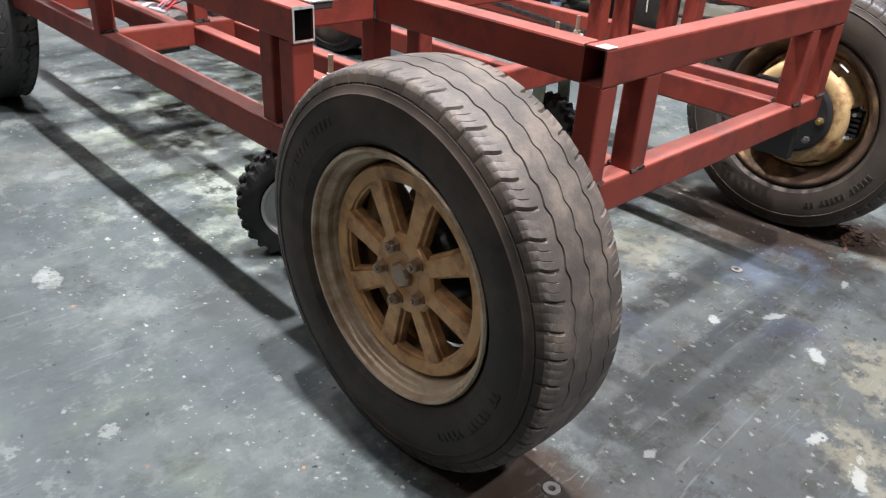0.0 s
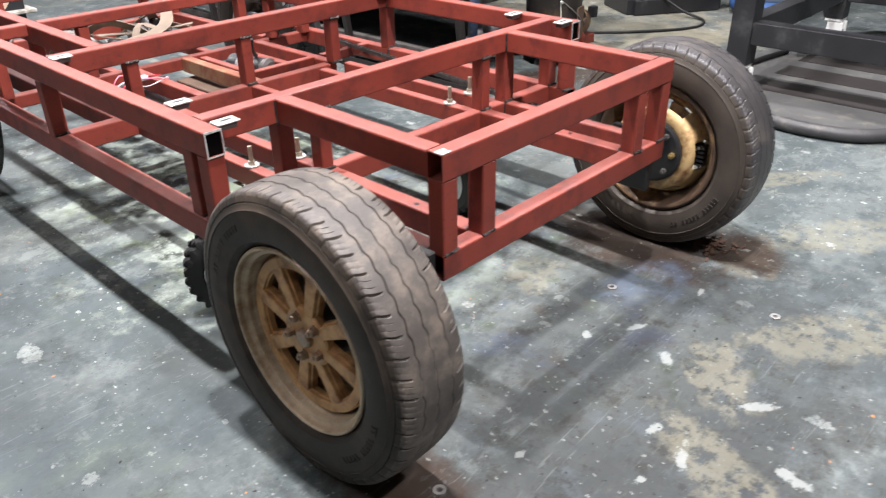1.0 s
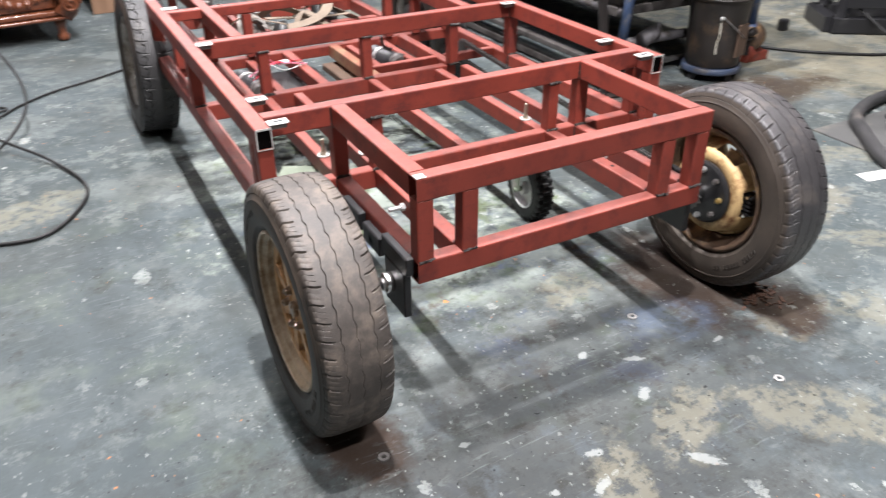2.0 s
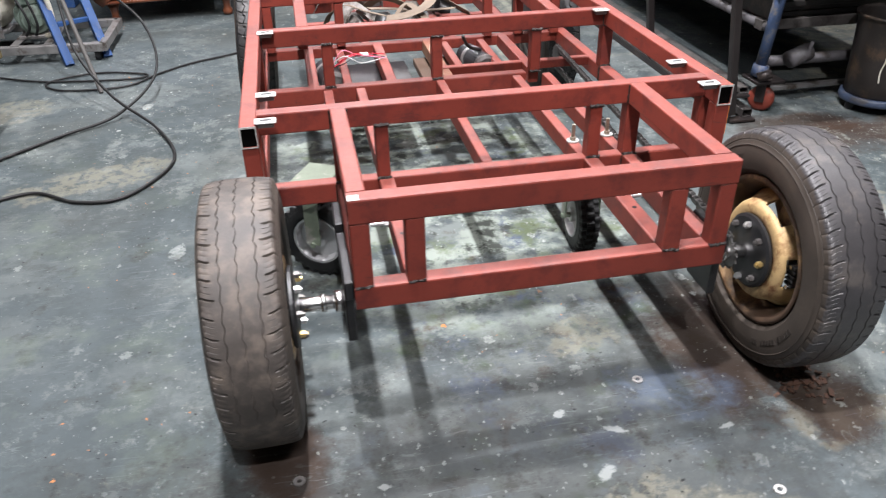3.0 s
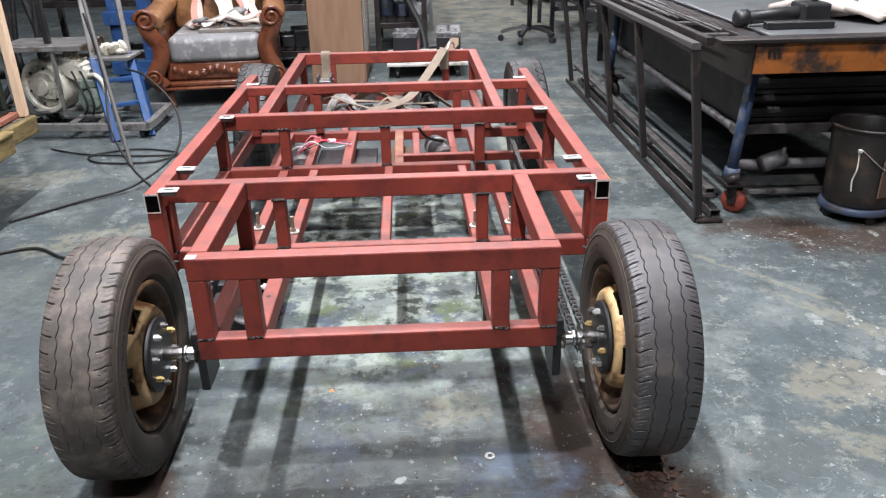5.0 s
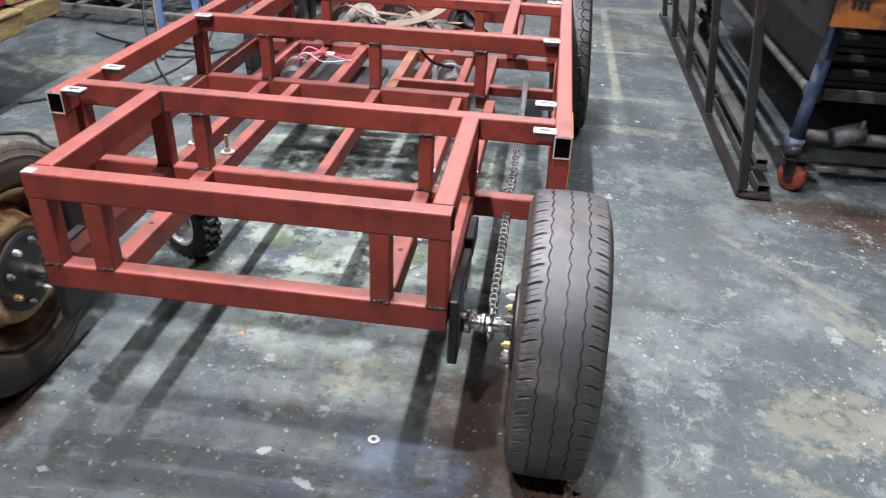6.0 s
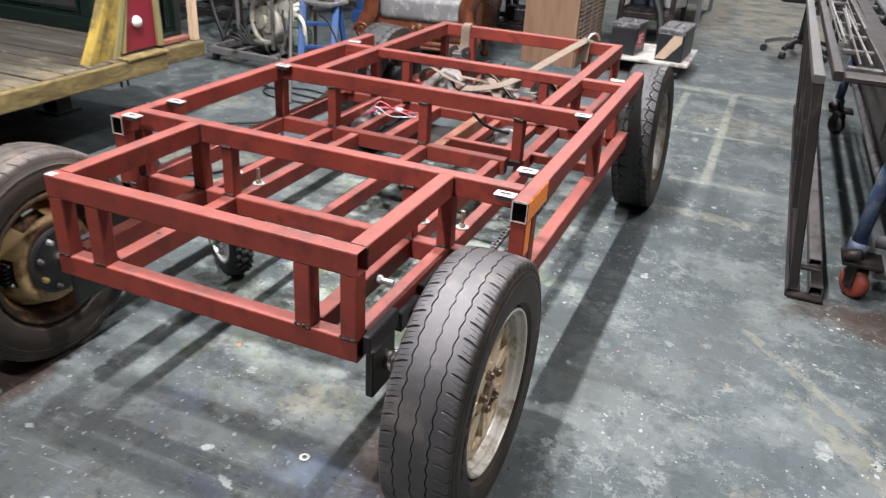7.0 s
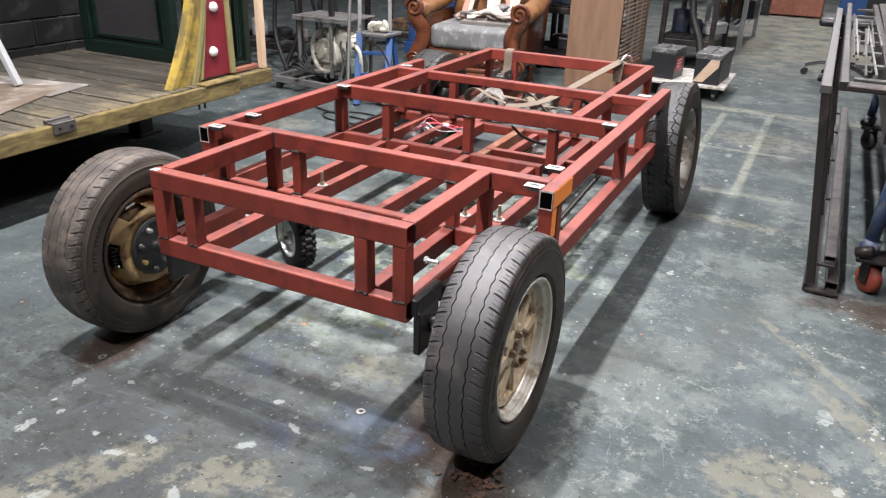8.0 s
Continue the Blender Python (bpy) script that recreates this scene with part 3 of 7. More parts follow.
    link(bp.outputs[0], bsdf.inputs["Normal"])
    return m


FLOOR = floor_material()
tagged(part("floor", box(-7, 9, -7, 15, -0.12, 0.0), FLOOR), "worn grey-green painted concrete floor with paint splashes", "floor", kind="structure")

# ---- chassis ----
chassis = thing("vehicle_chassis", "red-oxide primed steel tube chassis on four car wheels", "vehicle chassis")
TW, TH, TOP, LOW = 0.04, 0.055, 0.5615, 0.3595


def rail(name, a, c, w=TW, h=TH, ends=(False, False), up=(0, 0, 1), mat=RED, label=""):
    return part(name, tube(a, c, w, h, ends=ends, up=up), mat, chassis, label)


def cross(x0, x1, y, z, h=TH, w=TW, ends=(False, False)):
    return rail("cross_rail", (x0, y, z), (x1, y, z), w, h, ends)


def along(x, y0, y1, z, h=TH, w=TW, ends=(False, False)):
    return rail("side_rail", (x, y0, z), (x, y1, z), w, h, ends)


def post(x, y, z0=0.387, z1=0.534, w=TW, d=TW):
    return rail("post", (x, y, z0), (x, y, z1), w, d, up=(0, 1, 0))


# upper frame
cross(-0.41, 0.41, 0.02, TOP, ends=(True, True))
for s in (-1, 1):
    along(0.39 * s, 0.04, 0.49, TOP)
    along(0.605 * s, 0.42, 1.94, TOP, ends=(True, True))
cross(-0.585, 0.585, 0.51, TOP)
cross(-0.585, 0.585, 1.235, TOP)
cross(-0.585, -0.468, 1.70, 0.571, 0.036)
cross(-0.428, 0.398, 1.70, 0.571, 0.036)
cross(0.438, 0.585, 1.70, 0.571, 0.036)
along(-0.448, 1.255, 2.42, TOP)
along(0.418, 1.255, 2.42, TOP)
cross(-0.468, 0.438, 2.44, TOP)
# lower frame
cross(-0.41, 0.41, 0.02, LOW, ends=(True, True))
for s in (-1, 1):
    along(0.39 * s, 0.04, 0.49, LOW)
    along(0.28 * s, 0.04, 0.49, LOW)
    along(0.605 * s, 0.42, 1.9, LOW, ends=(True, True))
    along(0.275 * s, 0.53, 1.21, LOW - 0.004, 0.05, 0.032)
    along(0.385 * s, 0.53, 1.21, LOW - 0.004, 0.05, 0.032)
along(0.003, 0.53, 1.21, LOW, 0.05, 0.03)
cross(-0.585, 0.585, 0.51, LOW)
cross(-0.585, 0.31, 1.23, LOW)
cross(0.035, 0.33, 1.34, 0.372, 0.032, 0.03)
cross(0.37, 0.585, 1.34, 0.372, 0.032, 0.03)
for x in (-0.43, -0.16):
    along(x, 1.25, 1.70, LOW, 0.05, 0.036)
rail("side_rail", (0.04, 1.25, LOW), (0.04, 1.70, LOW), 0.036, 0.05, mat=BARE_RUSTY, label="rubbed tan and rusty tube")
for x in (-0.31, 0.11, 0.26):
    along(x, 1.36 if x > 0 else 1.25, 1.70, LOW - 0.006, 0.036, 0.03)
along(0.35, 1.25, 1.70, LOW, 0.05, 0.036)
cross(-0.585, 0.585, 1.72, LOW, 0.04)
along(-0.448, 1.74, 2.42, LOW)
along(0.418, 1.74, 2.42, LOW)
cross(-0.468, 0.438, 2.44, LOW)
for x in (-0.2, 0.16):
    along(x, 1.74, 2.42, LOW, 0.036, 0.03)
cross(-0.43, 0.4, 2.08, LOW, 0.036)
# posts
for s in (-1, 1):
    for x in (0.39, 0.28):
        post(x * s, 0.02)
    post(0.39 * s, 0.51)
    post(0.285 * s, 0.51, w=0.034)
    post(0.605 * s, 0.442)
    post(0.6 * s, 0.51)
    post(0.605 * s, 1.235)
    post(0.605 * s, 1.9)
    post(0.57 * s, 1.70, 0.38, 0.552, 0.034)
for x in (-0.375, -0.005, 0.345):
    post(x, 1.235, w=0.036)
for x, y in ((-0.448, 2.44), (0.418, 2.44), (-0.3, 2.44), (0.28, 2.44), (-0.448, 1.70), (0.418, 1.70), (-0.3, 1.70), (0.29, 1.70)):
    post(x, y, w=0.034, z1=0.55 if y < 2 else 0.534)

# welds, dark and lumpy, round the feet and heads of the posts
rnd = random.Random(4)


def weld(x, y, z):
    """A short lumpy ridge of weld metal."""
    line = [(x + (k / 8 - 0.5) * 0.038, y + rnd.uniform(-0.001, 0.001), z + rnd.uniform(-0.001, 0.002)) for k in range(9)]
    b = sweep(line, round_section(0.0045, 7), steps=0)
    for v in b.verts:
        v.co += Vector((rnd.uniform(-1, 1), rnd.uniform(-1, 1), rnd.uniform(-1, 1))) * 0.0014
    return b


spots = []
for s in (-1, 1):
    for x in (0.39, 0.28):
        spots += [(x * s, 0.002, 0.387), (x * s, 0.041, 0.388)]
    for x in (0.39, 0.285):
        spots += [(x * s, 0.489, 0.388), (x * s, 0.489, 0.535)]
    spots += [(0.6 * s, 0.489, 0.388), (0.58 * s, 0.42, 0.388), (0.605 * s, 1.214, 0.388), (0.605 * s, 1.214, 0.534)]
for x in (-0.375, -0.005, 0.345):
    spots += [(x, 1.214, 0.388), (x, 1.214, 0.535)]
for x, y, z in spots:
    part("weld_bead", weld(x, y, z), BURNT, chassis, "dark burnt weld bead")
for sx, sy, z0, z1 in ((0.39, 0.4885, 0.535, 0.583), (-0.39, 0.4885, 0.535, 0.583)):
    part("scorched_joint", tube((sx, sy, z0), (sx, sy, z1), 0.016, 0.003, up=(0, 1, 0)), BURNT, chassis, "scorched welded joint")
rnd = random.Random(12)
for sx, sy in ((0.41, 0.4895), (-0.41, 0.4895), (0.37, 0.4895), (-0.37, 0.4895), (0.41, 0.0405), (-0.37, 0.0405), (0.37, 0.0405), (0.585, 1.2145), (-0.585, 1.2145)):
    for z0 in (0.335, 0.537):
        line = [(sx + rnd.uniform(-0.001, 0.001), sy + rnd.uniform(-0.001, 0.001), z0 + k * 0.006) for k in range(9)]
        part("weld_bead", sweep(line, round_section(0.0035, 6), steps=0), BURNT, chassis, "dark upright weld bead")

HOLLOW_SHADE = material("painted_tube_shade", (0.0035, 0.003, 0.003), 0.9, vary=0.2, bump=0.0, spec=0.0)
# bare steel rims at the sawn ends of the side rails
for sgn in (-1, 1):
    xc = 0.605 * sgn
    for zc in (TOP, LOW):
        # black plate just inside the end stands in for the shade within
        part("end_hollow", box(xc - 0.0168, xc + 0.0168, 0.4235, 0.4275, zc - 0.0243, zc + 0.0243), HOLLOW_SHADE, chassis, "black plate standing in for the shade inside the open rail")
    part("sawn_edge", joined(*[box(xc + a, xc + c, 0.4185, 0.4197, TOP + d, TOP + e) for a, c, d, e in ((-0.0195, 0.0195, 0.0225, 0.027), (-0.0195, 0.0195, -0.027, -0.0245), (-0.0195, -0.0165, -0.0244, 0.0224), (0.0172, 0.0195, -0.0244, 0.0224))]), PLATE, chassis, "bright sawn steel edge")

# bare corner where the primer is ground off
part("ground_corner", box(-0.4095, -0.386, 0.0005, 0.022, 0.5885, 0.59, 0.0006, 1), PLATE, chassis, "bright ground steel corner")
# beam of warm light painted in orange at the front end of one rail
part("orange_patch", box(0.6245, 0.626, 0.424, 0.585, 0.536, 0.587, 0.0006, 1), BEAM_ORANGE, chassis, "orange patch painted for a beam of warm light")
part("orange_patch", box(0.6245, 0.626, 0.424, 0.459, 0.45, 0.532, 0.0006, 1), BEAM_ORANGE, chassis, "orange patch painted for a beam of warm light")


ANGLE_DARK = material("dark_worn_steel", (0.12, 0.11, 0.105), 0.45, metal=0.6, vary=0.3, scale=30)


def mount_plate(x, y, s):
    p = part("mount_plate", box(x - 0.026, x + 0.026, y - 0.016, y + 0.016, 0.5895, 0.594, 0.0015, 1), PLATE, chassis, "pale steel mounting plate with a slot")
    part("slot", box(x - 0.012, x + 0.014, y - 0.004, y + 0.004, 0.5938, 0.5947), BLACK_STEEL, p)
    part("bracket", box(x - 0.02, x + 0.02, y - 0.012, y + 0.012, 0.578, 0.5893, 0.002, 1), ANGLE_DARK, p)


for x, y in ((-0.563, 0.44), (0.563, 0.437), (-0.562, 0.62), (0.56, 0.617), (-0.566, 1.195), (0.562, 1.195), (-0.57, 1.735), (0.56, 1.735)):
    mount_plate(x, y, 1 if x > 0 else -1)

# ---- wheels ----


def tyre_mesh(R=0.304, pitches=46, block=False, squash=0.955, narrow=0.865, short=False, rub=False):
    """A worn road tyre about z: wavy (or short zigzag) grooves, curved slits and fine sipes in the shoulders, plain sidewalls."""
    steps = (0.0, 0.085, 0.31, 0.335, 0.36, 0.5, 0.64, 0.665, 0.69, 0.915)
    per = len(steps)
    side = [(0.168, -0.05), (0.1755, -0.058), (0.1845, -0.069), (0.2, -0.0865), (0.225, -0.0925), (0.25, -0.0915), (0.262, -0.0895), (0.2635, -0.0912), (0.266, -0.089), (0.276, -0.0868), (0.2775, -0.0845), (0.2795, -0.086), (0.29, -0.0825), (0.2955, -0.0795)]
    grooves = ((-0.033, 0.0012, 0.0028), (0.001, 0.0009, 0.0022), (0.034, 0.0015, 0.0035)) if not block else ((-0.046, 0.0024, 0.0065), (-0.02, 0.0007, 0.0012), (0.02, 0.0007, 0.0012), (0.046, 0.0024, 0.0065))
    if short:
        grooves = ((-0.041, 0.0014, 0.0045), (0.0, 0.0011, 0.0035), (0.037, 0.0014, 0.0045))
    cols = [(u, 0, 0) for u in (-0.076, -0.07, -0.063, -0.056, -0.05)]
    for g, gw, gd in grooves:
        cols += [(g - gw - 0.0004, 1, 0), (g - gw * 0.5, 2, gd), (g + gw * 0.5, 2, gd), (g + gw + 0.0004, 1, 0)]
    cols += [(u, 0, 0) for u in (0.05, 0.056, 0.063, 0.07, 0.076)]
    cols.sort()
    wave = 0.0022 if short else 0.0032 if not block else 0.0062
    loops = []
    for k in range(pitches * per):
        c, q = divmod(k, per)
        slit, sipe = q == 0, q in (3, 7)
        turn = c + steps[q]
        zig = math.sin(turn * math.pi) + 0.35 * math.sin(turn * math.pi * 3)
        if short or block:
            zig = math.cos(turn * math.tau) + 0.25 * math.cos(turn * math.tau * 2 + 1.0)
        wear = 1.0 if short and not rub else 0.55 + 0.45 * math.sin(c * 2.4 + 1.0)
        rubbed = 1.0 if not rub else max(0.12, min(1.0, 0.62 + 0.6 * math.sin(c * 0.27 + 2.2) + 0.25 * math.sin(c * 1.3)))
        ring = []
        for j, (r, u) in enumerate(side):
            late = j - (len(side) - 4)
            ring.append((r - (0.0035 if slit and late >= 1 else 0) - (0.0012 if sipe and late == 3 else 0), u, 0.22))
        for u, kind, deep in cols:
            au = abs(u)
            r = R - 0.0065 * (au / 0.078) ** 3 - deep * rubbed
            if kind == 0:
                if slit:
                    r -= 0.0055 if au > 0.062 else 0.0045 * wear if au > 0.055 else 0.0 if not block else 0.004
                elif sipe and 0.06 < au < 0.074:
                    r -= 0.0016 * wear
            elif block and slit and 0.036 < au < 0.056:
                r -= 0.0045
            ring.append((r, u + (zig * wave if kind else 0), 0.22 * max(0.0, (au - 0.05) / 0.028) ** 2))
        back = [(r, -u, w) for r, u, w in ring[:len(side)]]
        ring += back[::-1]
        loops.append([(r * math.cos((turn + w) * math.tau / pitches), r * math.sin((turn + w) * math.tau / pitches), u) for r, u, w in ring])
    def fit_in(x, y, z):
        r = math.hypot(x, y)
        k = (0.166 + (r - 0.166) * (R * squash - 0.166) / (R - 0.166)) / r
        return (x * k, y * k, z * narrow)

    loops = [[fit_in(*p) for p in ring] for ring in loops]
    b = loop_mesh(loops, closed=False, ring=True)
    for f in b.faces:
        c = f.calc_center_median()
        r = math.hypot(c.x, c.y)
        f.material_index = 0 if r > R * squash - 0.0115 else (1 if c.z > 0 else 2)
        f.smooth = True
    for e in b.edges:
        if len(e.link_faces) == 2 and e.calc_face_angle(0) > 0.5:
            e.smooth = False
    return b


def lettering(b_list, r, u, count, gap):
    """Raised marks of moulded writing on a sidewall."""
    for k in range(count):
        if k % 6 == 5:
            continue
        a = gap + k * 0.055
        m = Matrix.Rotation(a, 4, "Z") @ Matrix.Translation((r, 0, u))
        b_list.append(turned(m, box(-0.007, 0.007, -0.0035, 0.0035, -0.001, 0.0012, 0.0006, 1)))
        b_list.append(turned(m @ Matrix.Translation((0.0045, 0.004, 0)), box(-0.002, 0.002, -0.003, 0.003, -0.001, 0.0012)))


def ring_plate(r0, r1, z0, z1, n=48):
    return revolve([(r0, z0), (r1, z0), (r1, z1), (r0, z1)], n, ring=True)


def wheel_nut(parent, x, y, z, r=0.0095, h=0.016, mat=None, rod_mat=None, way=1):
    nut = part("wheel_nut", turned(Matrix.Translation((x, y, z)), revolve([(r * 1.25, 0), (r * 1.25, 0.003), (r, 0.0032), (r, h * 0.75), (r * 0.8, h), (r * 0.45, h), (r * 0.45, h * 1.25)] if way > 0 else [(r * 0.5, -h * 1.4), (r * 0.5, -h), (r, -h), (r, 0)], 6, cap=True)), mat or RIM_GOLD, parent)
    return nut


def cast_wheel(name, label, m, spin, tread, paint, lip, short):
    """A dirty gold eight-spoke car wheel about its own z, outside upwards."""
    w = new(name)
    w.parent = chassis
    w.matrix_basis = m
    tagged(w, label)
    part("tyre", tyre_mesh(pitches=54 if short else 50, short=True, rub=not short), (tread, SIDEWALL, SIDE_DUSTY), w, "worn tyre with short zigzag grooves" if short else "worn road tyre with its zigzag grooves rubbed shallow")
    marks = []
    for start in (0.4, 3.6):
        lettering(marks, 0.226, 0.0797, 14, start)
        lettering(marks, 0.226, -0.0797, 14, start + 1.0)
    part("sidewall_lettering", joined(*marks), SIDEWALL, w, "unreadable raised marks on the sidewall", kind="stuff")
    part("rim_lip", revolve([(0.168, 0.048), (0.174, 0.056), (0.1825, 0.062), (0.1842, 0.0665), (0.1815, 0.0698), (0.1775, 0.0695), (0.1758, 0.066), (0.1752, 0.0585), (0.1725, 0.0545), (0.167, 0.053), (0.1655, 0.0505), (0.1645, 0.041), (0.1605, 0.032), (0.1585, 0.0185), (0.1615, 0.018), (0.166, 0.03)], 80, ring=True), lip, w, "dusty stepped rim lip")
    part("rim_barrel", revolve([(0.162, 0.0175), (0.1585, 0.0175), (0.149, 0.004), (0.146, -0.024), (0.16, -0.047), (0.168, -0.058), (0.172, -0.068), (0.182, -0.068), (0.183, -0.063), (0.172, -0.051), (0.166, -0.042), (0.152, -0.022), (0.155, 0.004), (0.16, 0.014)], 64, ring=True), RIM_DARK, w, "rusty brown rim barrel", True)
    lift = Matrix.Translation((0, 0, 0.002))
    part("spoke_ring", turned(lift, revolve([(0.1325, 0.018), (0.1525, 0.018), (0.1545, 0.022), (0.1545, 0.035), (0.152, 0.0385), (0.1345, 0.0385), (0.1325, 0.0365), (0.1325, 0.0325), (0.1295, 0.0315), (0.1295, 0.02)], 80, ring=True)), paint, w, "brown-gold spoke ring")
    part("wheel_centre", turned(lift, revolve([(0.052, 0.018), (0.06, 0.024), (0.06, 0.036), (0.056, 0.04), (0.034, 0.0405), (0.03, 0.038), (0.02, 0.038)], 48, cap=True)), paint, w, "brown-gold wheel centre")
    first = None
    for k in range(8):
        rot = lift @ Matrix.Rotation((k + 0.5) * math.tau / 8, 4, "Z")
        if first is None:
            # a flat face with a stepped flank on either side
            sec = lambda x, h, top: [(x, -h - 0.0035, 0.018), (x, h + 0.0035, 0.018), (x, h + 0.0032, 0.0305), (x, h, 0.032), (x, h - 0.0008, top - 0.001), (x, h - 0.002, top), (x, -h + 0.002, top), (x, -h + 0.0008, top - 0.001), (x, -h, 0.032), (x, -h - 0.0032, 0.0305)]
            first = part("spoke", loop_mesh([sec(0.05, 0.0125, 0.0398), sec(0.09, 0.0138, 0.0392), sec(0.134, 0.0168, 0.0384)], True, True), paint, w)
            first.matrix_basis = rot
        else:
            again(first, "spoke", rot, w)
    part("hub_cap", turned(lift, revolve([(0.0, 0.038), (0.0195, 0.038), (0.0195, 0.046), (0.016, 0.049), (0.0005, 0.0495)], 8)), NUT, w, "dark octagonal centre cap")
    for k in range(5):
        a = k * math.tau / 5 + 0.3
        wheel_nut(w, 0.042 * math.cos(a), 0.042 * math.sin(a), 0.0423, 0.0095, 0.014, NUT)
    # dark plate added behind the spokes to darken the openings, open in three windows
    b = revolve([(0.086, -0.03), (0.108, -0.03), (0.13, -0.026)], 60)
    bmesh.ops.delete(b, geom=[f for f in b.faces if (math.atan2(f.calc_center_median().y, f.calc_center_median().x) / math.tau * 3) % 1 < 0.3], context="FACES")
    bmesh.ops.solidify(b, geom=b.faces[:], thickness=0.003)
    part("brake_plate", b, RIM_DARK, w, "rusty dark backing added to darken the spoke openings")
    # inner disc, bulged, with five hand holes of which one faces forwards
    ahead = radians(-90 - spin)
    b = revolve([(0.07, -0.066), (0.09, -0.0735), (0.108, -0.0745), (0.117, -0.071), (0.1225, -0.062), (0.1265, -0.05), (0.131, -0.036), (0.136, -0.022), (0.148, -0.008)], 90)
    gone = []
    for f in b.faces:
        c = f.calc_center_median()
        r, q = math.hypot(c.x, c.y), ((math.atan2(c.y, c.x) - ahead) / math.tau * 5 + 0.5) % 1
        if 0.1215 < r < 0.1375 and 0.24 < q < 0.76:
            gone.append(f)
    bmesh.ops.delete(b, geom=gone, context="FACES")
    bmesh.ops.solidify(b, geom=b.faces[:], thickness=0.005)
    part("inner_disc", b, DISC_GOLD, w, "rusted gold inner disc with hand holes", True)
    cal = part("brake_block", turned(Matrix.Rotation(ahead, 4, "Z"), joined(box(0.1, 0.138, -0.032, 0.032, -0.035, -0.01, 0.003, 1), *[box(0.112, 0.14, y0, y0 + 0.006, -0.052, -0.036) for y0 in (-0.03, -0.018, -0.006, 0.006, 0.018)])), BLACK_STEEL, w, "black finned block inside the wheel")
    for y0 in (-0.0265, 0.028):
        part("block_bolt", turned(Matrix.Rotation(ahead, 4, "Z"), rod((0.126, y0, -0.055), (0.126, y0, -0.036), 0.005, 8)), SHAFT, cal, "bright bolt")
    part("hub_flange", revolve([(0.03, -0.094), (0.05, -0.092), (0.084, -0.0885), (0.091, -0.084), (0.091, -0.077), (0.07, -0.066), (0.05, 0.018)], 48, cap=True), BLACK_STEEL, w, "black hub flange")
    for k in range(8):
        a = k * math.tau / 8 + 0.2
        wheel_nut(w, 0.07 * math.cos(a), 0.07 * math.sin(a), -0.0895, 0.0085, 0.012, BRASS if k % 4 == 1 else BARE if k % 2 else ANGLE_DARK, way=-1)
    return w


def set_wheel(x, y, z, out, camber=0.0, toe=0.0, spin=0.0):
    """The pose of a wheel whose outer side faces +x or -x."""
    return pose(x, y, z) @ Matrix.Rotation(radians(toe), 4, "Z") @ Matrix.Rotation(radians(90 * out + camber), 4, "Y") @ Matrix.Rotation(radians(spin), 4, "Z")


REAR_TYRE = [None]
cast_wheel("front_wheel", "dirty gold eight-spoke front wheel with worn tyre", set_wheel(-0.623, 0.104, 0.29, -1, spin=8), 8, TREAD, RIM_GOLD, RIM_GREY, False)
cast_wheel("front_wheel", "pale dusty eight-spoke front wheel with worn tyre", set_wheel(0.625, 0.102, 0.29, 1, spin=31), 31, TREAD_DARK, RIM_PALE, RIM_SILVER, True)


def rear_wheel(m):
    w = new("rear_wheel")
    w.parent = chassis
    w.matrix_basis = m
    tagged(w, "rear car wheel with blocky tyre and dusty steel rim")
    if REAR_TYRE[0] is None:
        REAR_TYRE[0] = part("tyre", tyre_mesh(0.297, 40, True, 1.0), (REAR_TREAD, SIDEWALL, SIDEWALL), w, "black tyre with blocky zigzag tread")
    else:
        again(REAR_TYRE[0], "tyre", Matrix(), w, "black tyre with blocky zigzag tread")
    part("rim", revolve([(0.166, 0.05), (0.173, 0.056), (0.183, 0.066), (0.178, 0.069), (0.165, 0.056), (0.15, 0.026), (0.146, -0.034), (0.16, -0.051), (0.18, -0.068), (0.17, -0.051), (0.155, -0.034), (0.158, 0.026)], 64, ring=True), RIM_STEEL, w, "dusty steel rim", True)
    b = revolve([(0.02, 0.03), (0.05, 0.036), (0.075, 0.03), (0.1, 0.012), (0.13, 0.004), (0.155, 0.002)], 48)
    gone = [f for f in b.faces if 0.1 < math.hypot(*f.calc_center_median()[:2]) < 0.135 and (math.atan2(f.calc_center_median().y, f.calc_center_median().x) / math.tau * 8) % 1 > 0.5]
    bmesh.ops.delete(b, geom=gone, context="FACES")
    bmesh.ops.solidify(b, geom=b.faces[:], thickness=0.004)
    part("wheel_disc", b, RIM_STEEL, w, "", True)
    part("brake_drum", revolve([(0.03, 0.03), (0.09, 0.0), (0.115, -0.01), (0.115, -0.07), (0.03, -0.08)], 40, cap=True), BLACK_STEEL, w, "", True)
    for k in range(5):
        a = k * math.tau / 5
        wheel_nut(w, 0.052 * math.cos(a), 0.052 * math.sin(a), 0.034, mat=RIM_GREY)
    return w


rear_wheel(set_wheel(0.65, 2.06, 0.301, 1, camber=-4))
rear_wheel(set_wheel(-0.64, 2.14, 0.301, -1, camber=4, spin=20))

